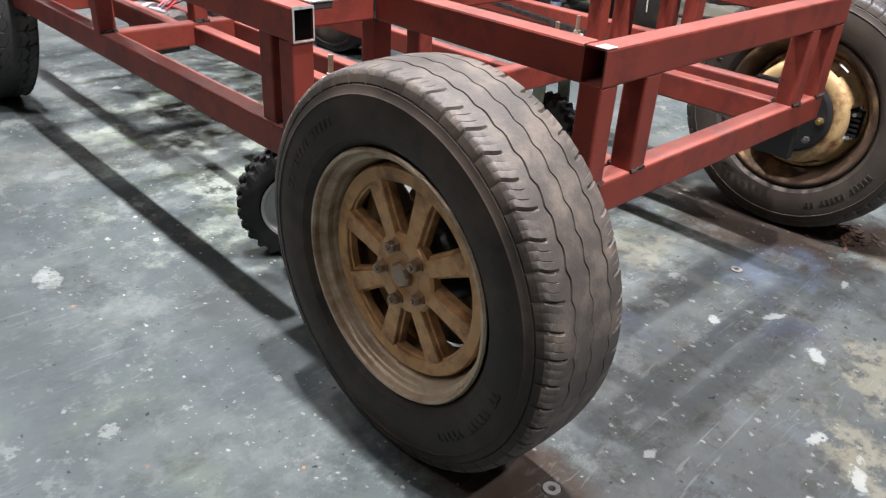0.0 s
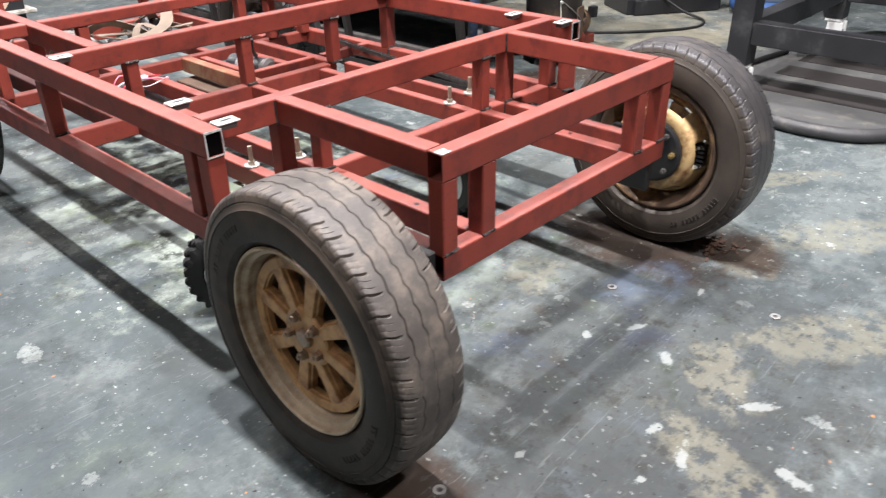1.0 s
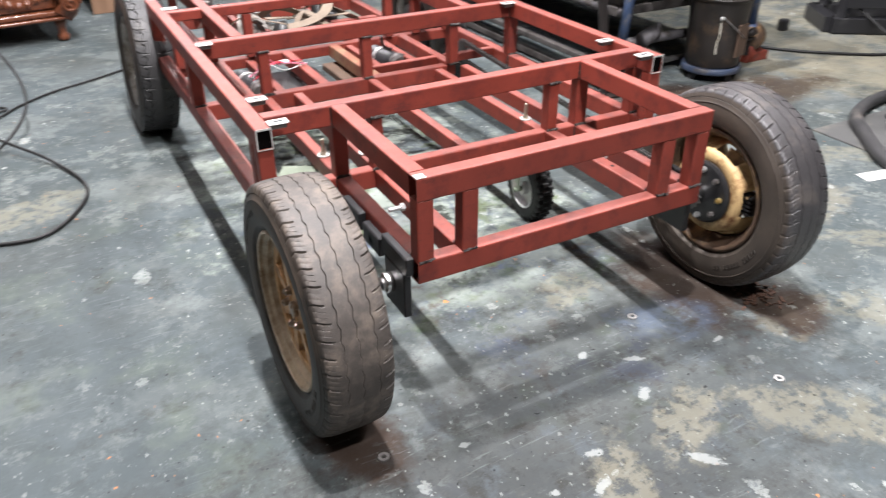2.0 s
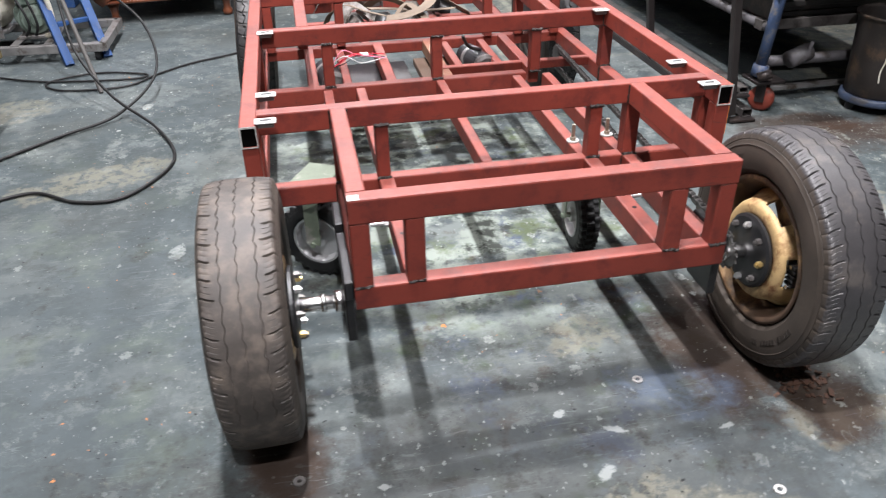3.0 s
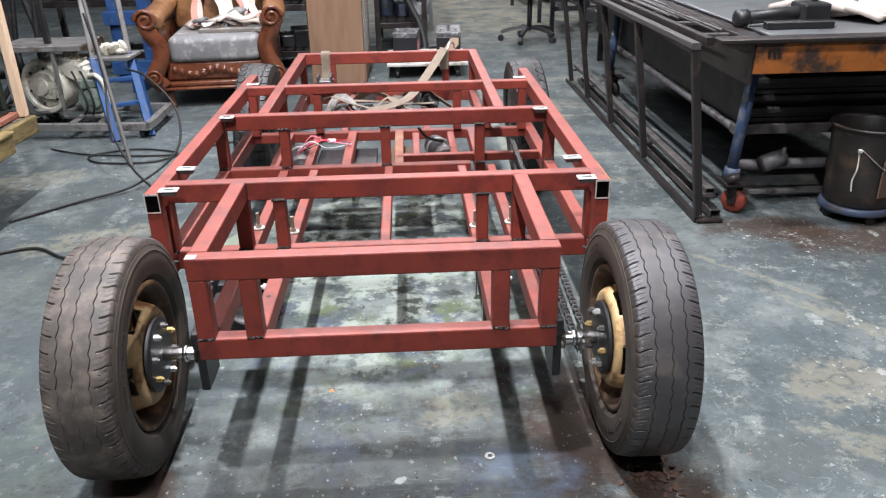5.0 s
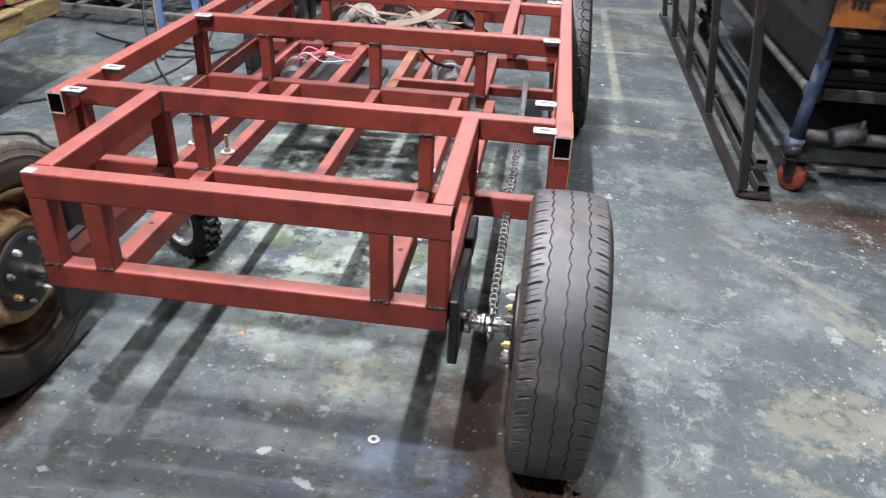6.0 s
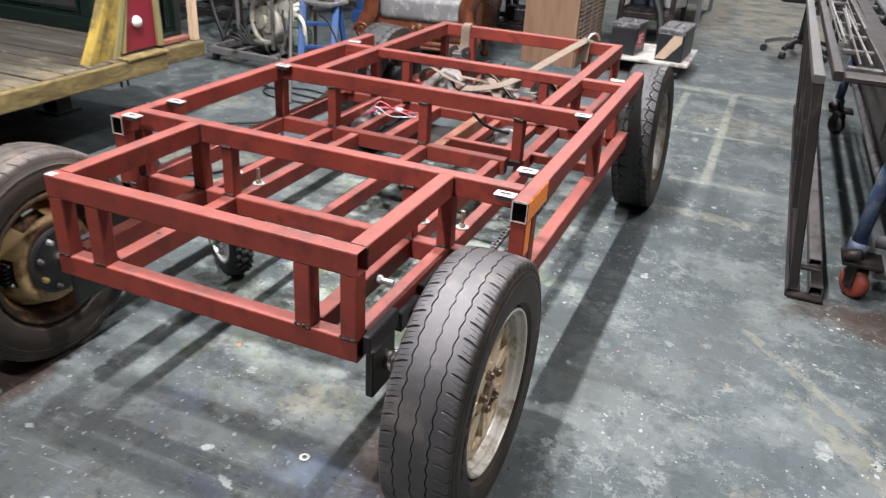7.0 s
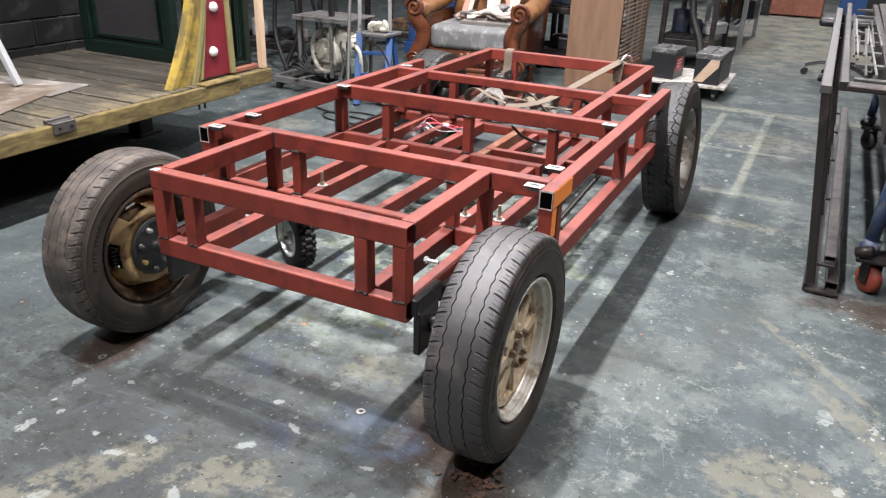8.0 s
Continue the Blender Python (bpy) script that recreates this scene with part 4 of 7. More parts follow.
# ---- axles, chain and adjusters ----
for s in (-1, 1):
    part("stub_axle", joined(rod((0.425 * s, 0.103, 0.29), (0.565 * s, 0.103, 0.29), 0.0165, 20, bevel=0.002), rod((0.43 * s, 0.103, 0.29), (0.452 * s, 0.103, 0.29), 0.025, 20, bevel=0.002), rod((0.47 * s, 0.103, 0.29), (0.482 * s, 0.103, 0.29), 0.021, 20, bevel=0.002)), SHAFT, chassis, "bright turned steel stub axle", True)
    x0, x1 = sorted((0.411 * s, 0.431 * s))
    part("bearing_plate", joined(box(x0, x1, 0.035, 0.14, 0.225, 0.345, 0.003, 1), box(x0, x1, 0.02, 0.155, 0.345, 0.392, 0.003, 1)), BLACK_STEEL, chassis, "black steel bearing plate")
    for y0, y1, z in ((0.17, 0.27, 0.318), (0.29, 0.4, 0.33)):
        part("adjuster_block", joined(box(x0, x1, y0, y1, z, z + 0.05, 0.003, 1), box(min(x0, x1 - 0.03) if s > 0 else x0, x1 if s > 0 else max(x1, x0 + 0.03), y0 + 0.035, y1 - 0.035, z + 0.01, z + 0.035, 0.002, 1)), BLACK_STEEL, chassis, "black steel slide block")
    part("adjuster_bolt", joined(rod((0.302 * s, 0.3, 0.362), (0.345 * s, 0.3, 0.362), 0.006, 10), rod((0.302 * s, 0.3, 0.362), (0.313 * s, 0.3, 0.362), 0.0105, 6)), BARE, chassis, "steel adjuster bolt")


def sprocket(x, y, z, r, teeth):
    loops = []
    for h in (-0.0025, 0.0025):
        loops.append([(h, (r + (0.004 if k % 2 else -0.003)) * math.cos(k * math.pi / teeth), (r + (0.004 if k % 2 else -0.003)) * math.sin(k * math.pi / teeth)) for k in range(teeth * 2)])
    return turned(Matrix.Translation((x, y, z)), loop_mesh(loops, True, True))


part("sprocket", sprocket(0.492, 0.103, 0.29, 0.036, 14), CHAIN, chassis, "small oily drive sprocket")
part("sprocket", sprocket(0.492, 1.42, 0.37, 0.036, 14), CHAIN, chassis, "small oily drive sprocket")


def chain_link(p, d, wide):
    """One roller link of the chain, at p, along d."""
    s = 0.0075 if wide else 0.005
    q = Vector(d).to_track_quat("Y", "Z").to_matrix().to_4x4()
    plates = [box(sx * s - 0.0008, sx * s + 0.0008, -0.0125, 0.0125, -0.0065, 0.0065) for sx in (-1, 1)]
    return turned(Matrix.Translation(p) @ q, joined(*plates, rod((-s, 0, 0), (s, 0, 0), 0.005, 6)))


def strand(a, c):
    a, c = Vector(a), Vector(c)
    n = int((c - a).length / 0.0185)
    return joined(*[chain_link(a.lerp(c, (k + 0.5) / n), c - a, k % 2) for k in range(n)])


part("drive_chain", joined(strand((0.492, 0.103, 0.328), (0.492, 1.42, 0.408)), strand((0.492, 0.103, 0.252), (0.492, 1.42, 0.334))), CHAIN, chassis, "oily steel roller chain", kind="stuff")

# ---- support wheels under the frame ----


def jack_wheel(x, y, turn, size):
    w = new("support_wheel")
    w.parent = chassis
    w.matrix_basis = pose(x, y, 0.101 * size) @ Matrix.Rotation(radians(turn), 4, "Z") @ Matrix.Rotation(radians(90), 4, "Y") @ Matrix.Scale(size, 4)
    tagged(w, "small knobby pneumatic support wheel on a green fork")
    loops = []
    n = 104
    for k in range(n):
        c = k % 4
        row = [(0.055, -0.02), (0.065, -0.03), (0.085, -0.0285)]
        for u, shift in ((-0.024, 0), (-0.011, 0), (-0.0105, 2), (0.0, 2), (0.0105, 2), (0.011, 0), (0.024, 0)):
            row.append((0.101 if (c + shift) % 4 < 2 else 0.094, u))
        row += [(0.085, 0.0285), (0.065, 0.03), (0.055, 0.02)]
        a = k * math.tau / n
        loops.append([(r * math.cos(a), r * math.sin(a), u) for r, u in row])
    part("tyre", loop_mesh(loops, closed=False, ring=True), RUBBER, w, "black knobby tyre")
    part("rim", revolve([(0.06, -0.022), (0.062, -0.03), (0.057, -0.03), (0.05, -0.012), (0.02, -0.012), (0.02, -0.03), (0.008, -0.03), (0.008, 0.03), (0.02, 0.03), (0.02, 0.012), (0.05, 0.012), (0.057, 0.03), (0.062, 0.03), (0.06, 0.022)], 32, ring=True), CAST_RIM, w, "silver pressed rim")
    part("fork", joined(rod((0, 0, -0.055), (0, 0, 0.055), 0.007, 10), *[sweep([(0, 0, s * 0.048), (-0.08, 0, s * 0.046), (-0.15, 0, s * 0.04)], [(-0.018, -0.002), (0.018, -0.002), (0.018, 0.002), (-0.018, 0.002)], steps=4, up=(0, 0, 1)) for s in (-1, 1)], box(-0.162, -0.15, -0.045, 0.045, -0.06, 0.06, 0.002, 1)), GREEN_STEEL, w, "green painted fork")
    return w


GREEN_STEEL = material("green_grey_steel", (0.16, 0.19, 0.14), 0.5, metal=0.2, vary=0.25, scale=20, second=(0.3, 0.29, 0.26), amount=0.25, patch_scale=20)
jack_wheel(-0.46, 0.69, 62, 1.22)
jack_wheel(0.335, 0.66, -4, 1.12)


STUD = material("dull_zinc", (0.42, 0.38, 0.3), 0.42, metal=0.7, vary=0.25, scale=60)


def stud(x, y, z, h=0.05):
    b = part("stud_bolt", joined(rod((x, y, z), (x, y, z + h), 0.0055, 10), rod((x, y, z + 0.003), (x, y, z + 0.013), 0.0095, 6)), STUD, chassis, "dull zinc stud and nut")
    part("washer", ring_plate(0.006, 0.018, 0.0, 0.003, 24), PLATE, b, "wide pale washer").matrix_basis = pose(x, y, z)


for x, y in ((0.275, 0.62), (0.385, 0.64), (-0.275, 0.62), (-0.385, 0.66)):
    stud(x, y, 0.3815)

# black discs stand in for the shade of small holes in the front lower rails
for s in (-1, 1):
    part("drilled_hole", turned(Matrix.Translation((0.282 * s, 0.2, 0.3872)), revolve([(0.0055, 0), (0.0055, 0.0006)], 14, cap=True)), BLACK_STEEL, chassis)

# ---- drive units, wiring and straps at the rear ----
MOTOR = material("black_motor_paint", (0.025, 0.025, 0.027), 0.35, vary=0.3, scale=30, second=(0.1, 0.1, 0.1), amount=0.1, patch_scale=20)


def motor(x, y, z, turn):
    w = new("drive_motor")
    w.parent = chassis
    w.matrix_basis = pose(x, y, z, 0, 0, turn)
    tagged(w, "black cylindrical electric drive motor")
    lay = Matrix.Rotation(radians(90), 4, "X")
    part("housing", turned(lay, revolve([(0.02, -0.085), (0.041, -0.083), (0.045, -0.078), (0.045, 0.075), (0.04, 0.08), (0.02, 0.082)], 28, cap=True)), MOTOR, w)
    part("end_bell", turned(lay, revolve([(0.02, 0.082), (0.047, 0.083), (0.047, 0.1), (0.036, 0.108), (0.012, 0.112)], 28, cap=True)), ANGLE_DARK, w, "dull motor end bell")
    part("shaft", rod((0, -0.15, 0), (0, -0.084, 0), 0.008, 12), SHAFT, w)
    part("clamp_band", turned(lay, revolve([(0.0455, -0.03), (0.0485, -0.03), (0.0485, -0.012), (0.0455, -0.012)], 28, ring=True)), BARE, w, "pale clamp band")
    part("motor_foot", box(-0.05, 0.05, -0.07, 0.06, -0.07, -0.045, 0.003, 1), BLACK_STEEL, w)


motor(-0.365, 1.5, 0.33, 8)
motor(0.205, 1.55, 0.335, 12)
WIRES = [material("red_wire", (0.5, 0.03, 0.05), 0.4), material("pink_wire", (0.7, 0.2, 0.28), 0.4), material("black_wire", (0.02, 0.02, 0.02), 0.4), material("white_wire", (0.5, 0.5, 0.48), 0.45)]
for k in range(7):
    r = random.Random(k)
    z = 0.4
    pts = [(-0.36 + r.uniform(-0.02, 0.02), 1.46 + r.uniform(-0.03, 0.03), 0.37), (-0.31, 1.45 + r.uniform(-0.04, 0.04), z + r.uniform(0, 0.035)), (-0.25 + r.uniform(-0.02, 0.02), 1.48 + r.uniform(-0.04, 0.04), z + r.uniform(-0.01, 0.02)), (-0.17 + r.uniform(-0.03, 0.03), 1.5 + r.uniform(-0.04, 0.04), 0.395)]
    part("motor_wire", hose(pts, 0.002, 6, 5), WIRES[k % 4], chassis, ("red", "pink", "black", "white")[k % 4] + " loose motor wire", True)
part("wire_connector", box(-0.25, -0.215, 1.475, 1.5, 0.4, 0.414, 0.003, 1), WIRES[3], chassis, "white plastic wire connector")
part("cable", hose([(0.12, 1.38, 0.48), (0.15, 1.43, 0.43), (0.19, 1.48, 0.4), (0.22, 1.52, 0.385)], 0.006, 8), RUBBER, chassis, "black motor cable", True)
CARTON = material("brown_board", (0.09, 0.055, 0.036), 0.75, vary=0.2, scale=12)
part("battery_tray", box(-0.02, 0.12, 1.42, 1.68, 0.29, 0.318, 0.003, 1), CARTON, chassis, "brown board tray")
part("battery_tray", box(-0.3, -0.055, 1.4, 1.68, 0.29, 0.312, 0.003, 1), BLACK_STEEL, chassis, "black steel tray")
DIRTY_CLOTH = material("dirty_grey_cloth", (0.2, 0.185, 0.17), 0.9, vary=0.35, scale=14, bump=0.3, second=(0.1, 0.085, 0.07), amount=0.4, patch_scale=16)
STRAP = material("beige_webbing", (0.17, 0.13, 0.095), 0.8, vary=0.25, scale=30, bump=0.3, grain=400)


def strap(points, w=0.045, steps=6, up=(0, 0, 1)):
    return part("ratchet_strap", sweep(points, [(-w / 2, -0.0012), (w / 2, -0.0012), (w / 2, 0.0012), (-w / 2, 0.0012)], steps=steps, up=up), STRAP, chassis, "beige ratchet strap over the frame")


strap([(0.27, 2.4, 0.5), (0.272, 2.417, 0.585), (0.275, 2.44, 0.593), (0.275, 2.465, 0.585), (0.275, 2.467, 0.48)], up=(0, -1, 0))
strap([(0.27, 2.43, 0.596), (0.21, 2.2, 0.56), (0.1, 1.9, 0.49), (0.0, 1.82, 0.46), (-0.1, 1.84, 0.44)], up=(0, 0, 1))
strap([(-0.1, 1.85, 0.45), (-0.18, 1.84, 0.475), (-0.26, 1.86, 0.5), (-0.32, 1.9, 0.46), (-0.34, 1.95, 0.41)], w=0.03)
strap([(-0.33, 2.462, 0.47), (-0.33, 2.462, 0.585), (-0.33, 2.44, 0.592), (-0.33, 2.418, 0.585), (-0.33, 2.41, 0.5), (-0.34, 2.38, 0.42)], up=(0, 1, 0))
strap([(0.2, 1.9, 0.45), (0.05, 1.98, 0.43), (-0.06, 2.0, 0.44), (-0.16, 1.94, 0.46)], w=0.03)
part("strap_ratchet", joined(box(-0.365, -0.3, 2.33, 2.39, 0.43, 0.47, 0.004, 1), rod((-0.375, 2.36, 0.47), (-0.29, 2.36, 0.47), 0.008, 10), box(-0.37, -0.36, 2.3, 2.4, 0.44, 0.5, 0.003, 1), box(-0.305, -0.295, 2.3, 2.4, 0.44, 0.5, 0.003, 1)), ANGLE_DARK, chassis, "steel strap ratchet")
part("rag", sweep([(-0.28, 1.9, 0.4), (-0.24, 1.93, 0.47), (-0.19, 1.96, 0.45), (-0.17, 2.0, 0.4)], [(-0.02, -0.003), (0.022, -0.002), (0.02, 0.004), (-0.022, 0.003)], steps=5), DIRTY_CLOTH, chassis, "white cloth scrap")

# more webbing, cloth and a ratchet lying across the rear bay
for k, (x0, y0, x1, y1, z) in enumerate(((-0.3, 1.8, -0.05, 2.1, 0.42), (-0.2, 2.15, 0.1, 1.95, 0.41), (0.02, 2.2, 0.3, 2.05, 0.41), (-0.38, 2.25, -0.12, 2.3, 0.41), (-0.1, 1.78, 0.2, 1.9, 0.42))):
    r = random.Random(70 + k)
    mx, my = (x0 + x1) / 2, (y0 + y1) / 2
    part("loose_webbing", sweep([(x0, y0, z - 0.03), (mx - 0.06, my + r.uniform(-0.08, 0.08), z + r.uniform(0.03, 0.09)), (mx + 0.04, my + r.uniform(-0.06, 0.06), z + r.uniform(-0.01, 0.05)), (x1, y1, z - 0.03)], [(-0.018, -0.0015), (0.018, -0.0015), (0.018, 0.0015), (-0.018, 0.0015)], steps=6, up=(r.uniform(-0.6, 0.6), r.uniform(-0.6, 0.6), 1)), (DIRTY_CLOTH, STRAP, STRAP)[k % 3], chassis, ("white", "beige", "beige")[k % 3] + " loose strap webbing")
for k in range(4):
    r = random.Random(90 + k)
    x, y = -0.26 + 0.13 * k, 1.95 + r.uniform(-0.12, 0.2)
    part("cloth_scrap", sweep([(x, y, 0.385), (x + 0.03, y + 0.05, 0.43 + r.uniform(0, 0.03)), (x + 0.06, y + r.uniform(-0.02, 0.06), 0.4), (x + 0.1, y + 0.02, 0.386)], [(-0.035, -0.004), (0.0, 0.008), (0.04, -0.002), (0.0, 0.002)], steps=5), (DIRTY_CLOTH, WIRES[2])[k % 2], chassis, ("white", "black")[k % 2] + " crumpled cloth scrap", True)
part("strap_ratchet", joined(box(-0.14, -0.08, 2.2, 2.3, 0.4, 0.43, 0.004, 1), rod((-0.15, 2.25, 0.435), (-0.07, 2.25, 0.435), 0.009, 10), box(-0.15, -0.142, 2.18, 2.3, 0.4, 0.47, 0.002, 1), box(-0.078, -0.07, 2.18, 2.3, 0.4, 0.47, 0.002, 1)), ANGLE_DARK, chassis, "steel strap ratchet")
part("strap_hook", hose([(0.285, 2.38, 0.6), (0.3, 2.4, 0.63), (0.32, 2.43, 0.625), (0.325, 2.455, 0.6)], 0.006, 8), BARE, chassis, "steel strap hook", True)
# washers and nuts left on the floor
WASHER = material("dulled_zinc", (0.4, 0.39, 0.375), 0.5, metal=0.8, vary=0.25, scale=80, bump=0.05)
for x, y in ((-0.57, -0.13), (0.26, 0.02), (0.41, -0.36)):
    tagged(part("washer", turned(pose(x, y, 0.0005), ring_plate(0.006, 0.013, 0, 0.003, 20)), WASHER), "steel washer lying on the floor", "washer", "washers on the floor")
RUST = material("rust_flakes", (0.075, 0.035, 0.02), 0.85, vary=0.5, scale=60, second=(0.03, 0.02, 0.014), amount=0.4, patch_scale=60)
rnd = random.Random(31)
flakes = []
for i in range(90):
    x, y, q = rnd.gauss(0.65, 0.03), rnd.gauss(-0.06, 0.03), rnd.uniform(0.004, 0.012)
    flakes.append(turned(pose(x, y, 0.002 + rnd.uniform(0, 0.006), rnd.uniform(-25, 25), rnd.uniform(-25, 25), rnd.uniform(0, 360)), box(-q, q, -q * 0.5, q * 0.6, -0.001, 0.0012)))
tagged(part("rust_debris", joined(*flakes), RUST, kind="stuff"), "small heap of brown rust flakes by a tyre", "debris", kind="stuff")

# ---- walls and roof that close the place ----
BLACKWALL = material("black_painted_block", (0.0085, 0.0088, 0.009), 0.45, vary=0.4, scale=6, bump=0.6, grain=60, second=(0.032, 0.031, 0.028), amount=0.2, patch_scale=9, per_object=0.25)
MORTAR = material("pale_mortar", (0.2, 0.19, 0.165), 0.85, vary=0.3, scale=14, bump=0.5, second=(0.03, 0.03, 0.03), amount=0.55, patch_scale=9)
DARKWALL = material("dim_shed_cladding", (0.045, 0.047, 0.05), 0.7, vary=0.25, scale=2, bump=0.2)
ROOF = material("grey_shed_roof", (0.1, 0.1, 0.1), 0.7, vary=0.2, scale=2)
for nm, b in (("wall_west", box(-7.2, -7.0, -7, 15, 0, 6)), ("wall_east", box(9.0, 9.2, -7, 15, 0, 6)), ("wall_north", box(-7.2, 9.2, 15, 15.2, 0, 6)), ("wall_south", box(-7.2, 9.2, -7.2, -7, 0, 6))):
    tagged(part(nm, b, DARKWALL), "dim grey shed wall", "wall", kind="structure")
tagged(part("ceiling", box(-7.2, 9.2, -7.2, 15.2, 6.0, 6.2), ROOF), "grey metal shed roof", "ceiling", kind="structure")
block_wall = tagged(part("wall_block", box(-3.3, -3.062, -3.0, 2.5, 0, 2.6), MORTAR), "black-painted block wall with pale joints", "wall", kind="structure")

# ---- timber deck with its props ----
DECK = wood_material("weathered_deck_timber", (0.016, 0.014, 0.011), (0.09, 0.078, 0.056), (1.5, 14, 14), 2.5, 0.75, 0.4)
DECK_EDGE = wood_material("yellowed_timber", (0.035, 0.024, 0.01), (0.27, 0.2, 0.075), (10, 2.5, 10), 3.0, 0.7)
YELLOW = material("worn_yellow_paint", (0.36, 0.25, 0.045), 0.6, vary=0.35, scale=9, second=(0.16, 0.12, 0.045), amount=0.45, patch_scale=7)
MAROON = material("maroon_paint", (0.17, 0.012, 0.022), 0.5, vary=0.15, scale=6)
WHITE = material("white_enamel", (0.82, 0.82, 0.8), 0.3, vary=0.05)
OLIVE = material("olive_trim", (0.22, 0.19, 0.08), 0.6, vary=0.2, scale=8)
GREEN = material("dark_green_frame", (0.004, 0.0125, 0.0095), 0.35, vary=0.3, scale=8)
PALE_WOOD = wood_material("pale_batten", (0.5, 0.34, 0.22), (0.72, 0.54, 0.38), (14, 14, 1.5), 2.0, 0.6)
BROWN_WOOD = wood_material("red_brown_timber", (0.17, 0.06, 0.04), (0.3, 0.12, 0.08), (14, 2, 14), 2.0, 0.55)
GLASS = bpy.data.materials.new("dusty_glass")
GLASS.use_nodes = True
g = GLASS.node_tree.nodes["Principled BSDF"]
g.inputs["Base Color"].default_value, g.inputs["Roughness"].default_value, g.inputs["Transmission Weight"].default_value = (0.07, 0.065, 0.07, 1), 0.06, 0.5

# the planks are rubbed to tan wood and old yellow paint towards the open edge
nt = DECK.node_tree
geo, rub = nt.nodes.new("ShaderNodeNewGeometry"), nt.nodes.new("ShaderNodeMapRange")
axes = nt.nodes.new("ShaderNodeSeparateXYZ")
nt.links.new(geo.outputs["Position"], axes.inputs[0])
rub_noise = set_node(nt.nodes.new("ShaderNodeTexNoise"), dict(Scale=5.0, Detail=9.0, Roughness=0.75))
nt.links.new(geo.outputs["Position"], rub_noise.inputs["Vector"])
total = nt.nodes.new("ShaderNodeMath")
total.operation = "MULTIPLY_ADD"
total.inputs[1].default_value = 2.4
nt.links.new(rub_noise.outputs["Fac"], total.inputs[0])
nt.links.new(axes.outputs["X"], total.inputs[2])
rub.inputs["From Min"].default_value, rub.inputs["From Max"].default_value, rub.inputs["To Max"].default_value = -0.66, -0.3, 0.55
nt.links.new(total.outputs[0], rub.inputs["Value"])
tan = nt.nodes.new("ShaderNodeMix")
tan.data_type = "RGBA"
tan.inputs[7].default_value = (0.21, 0.165, 0.095, 1)
shader = nt.nodes["Principled BSDF"]
nt.links.new(shader.inputs["Base Color"].links[0].from_socket, tan.inputs[6])
nt.links.new(rub.outputs[0], tan.inputs[0])
# pale scuffs and paint flecks trodden into the planks
scuff = set_node(nt.nodes.new("ShaderNodeTexNoise"), dict(Scale=9.0, Detail=12.0, Roughness=0.8))
nt.links.new(geo.outputs["Position"], scuff.inputs["Vector"])
scuffed = nt.nodes.new("ShaderNodeMapRange")
scuffed.inputs["From Min"].default_value, scuffed.inputs["From Max"].default_value, scuffed.inputs["To Max"].default_value = 0.59, 0.64, 0.6
nt.links.new(scuff.outputs["Fac"], scuffed.inputs["Value"])
pale = nt.nodes.new("ShaderNodeMix")
pale.data_type = "RGBA"
pale.inputs[7].default_value = (0.3, 0.28, 0.23, 1)
nt.links.new(scuffed.outputs[0], pale.inputs[0])
nt.links.new(tan.outputs[2], pale.inputs[6])
nt.links.new(pale.outputs[2], shader.inputs["Base Color"])

deck = thing("timber_deck", "weathered plank deck with yellowed edge on black steel legs", "deck")
y = -1.75
k = 0
rnd = random.Random(8)
while y < 2.0:
    wd = 0.128
    x1 = -1.662 if y < 1.72 else -1.7
    part("plank", box(-3.055, x1 + rnd.uniform(-0.006, 0.0), y, y + wd - 0.012, 0.362, 0.4 + rnd.uniform(-0.003, 0.002), 0.003, 1), DECK, deck)
    y += wd
# unseen sheet, added to keep light from falling through the plank gaps
part("underlay", box(-3.05, -1.7, -1.74, 1.98, 0.3605, 0.3615), BLACK_STEEL, deck, "unseen black sheet added to block light through the plank gaps")
part("edge_beam", box(-1.66, -1.625, -1.8, 1.76, 0.318, 0.398, 0.006, 2), DECK_EDGE, deck, "yellowed worn edge beam")
part("edge_beam", box(-1.7, -1.668, 1.765, 2.09, 0.322, 0.402, 0.006, 2), DECK_EDGE, deck, "yellowed worn edge beam")
part("corner_block", box(-1.69, -1.62, 1.5, 1.77, 0.3985, 0.412, 0.004, 2), DECK_EDGE, deck, "loose worn timber strip")
for x in (-2.95, -2.36):
    for yy in (-1.5, 0.2, 1.7):
        part("leg", joined(tube((x, yy, 0), (x, yy, 0.3), 0.1, 0.1, up=(0, 1, 0)), box(x - 0.08, x + 0.08, yy - 0.08, yy + 0.08, 0, 0.012)), BLACK_STEEL, deck, "black steel leg")
for x in (-2.95, -2.36, -1.78):
    part("bearer", box(x - 0.03, x + 0.03, -1.78, 2.0, 0.3 if x < -2 else 0.31, 0.36, 0.003, 1), BLACK_STEEL, deck, "black steel bearer")
hinge = part("hinge_bracket", joined(box(-1.68, -1.62, 0.6, 0.71, 0.4, 0.408, 0.002, 1), box(-1.624, -1.616, 0.6, 0.71, 0.36, 0.408, 0.002, 1), rod((-1.665, 0.595, 0.412), (-1.665, 0.715, 0.412), 0.007, 10)), ANGLE_DARK, deck, "bolted steel hinge bracket")
for yy in (0.625, 0.685):
    part("bolt", rod((-1.62, yy, 0.383), (-1.608, yy, 0.383), 0.007, 6), BURNT, hinge)
for yy in (1.46, 1.5):
    part("bolt", rod((-1.64, yy, 0.29), (-1.64, yy, 0.32), 0.006, 8), BURNT, deck)


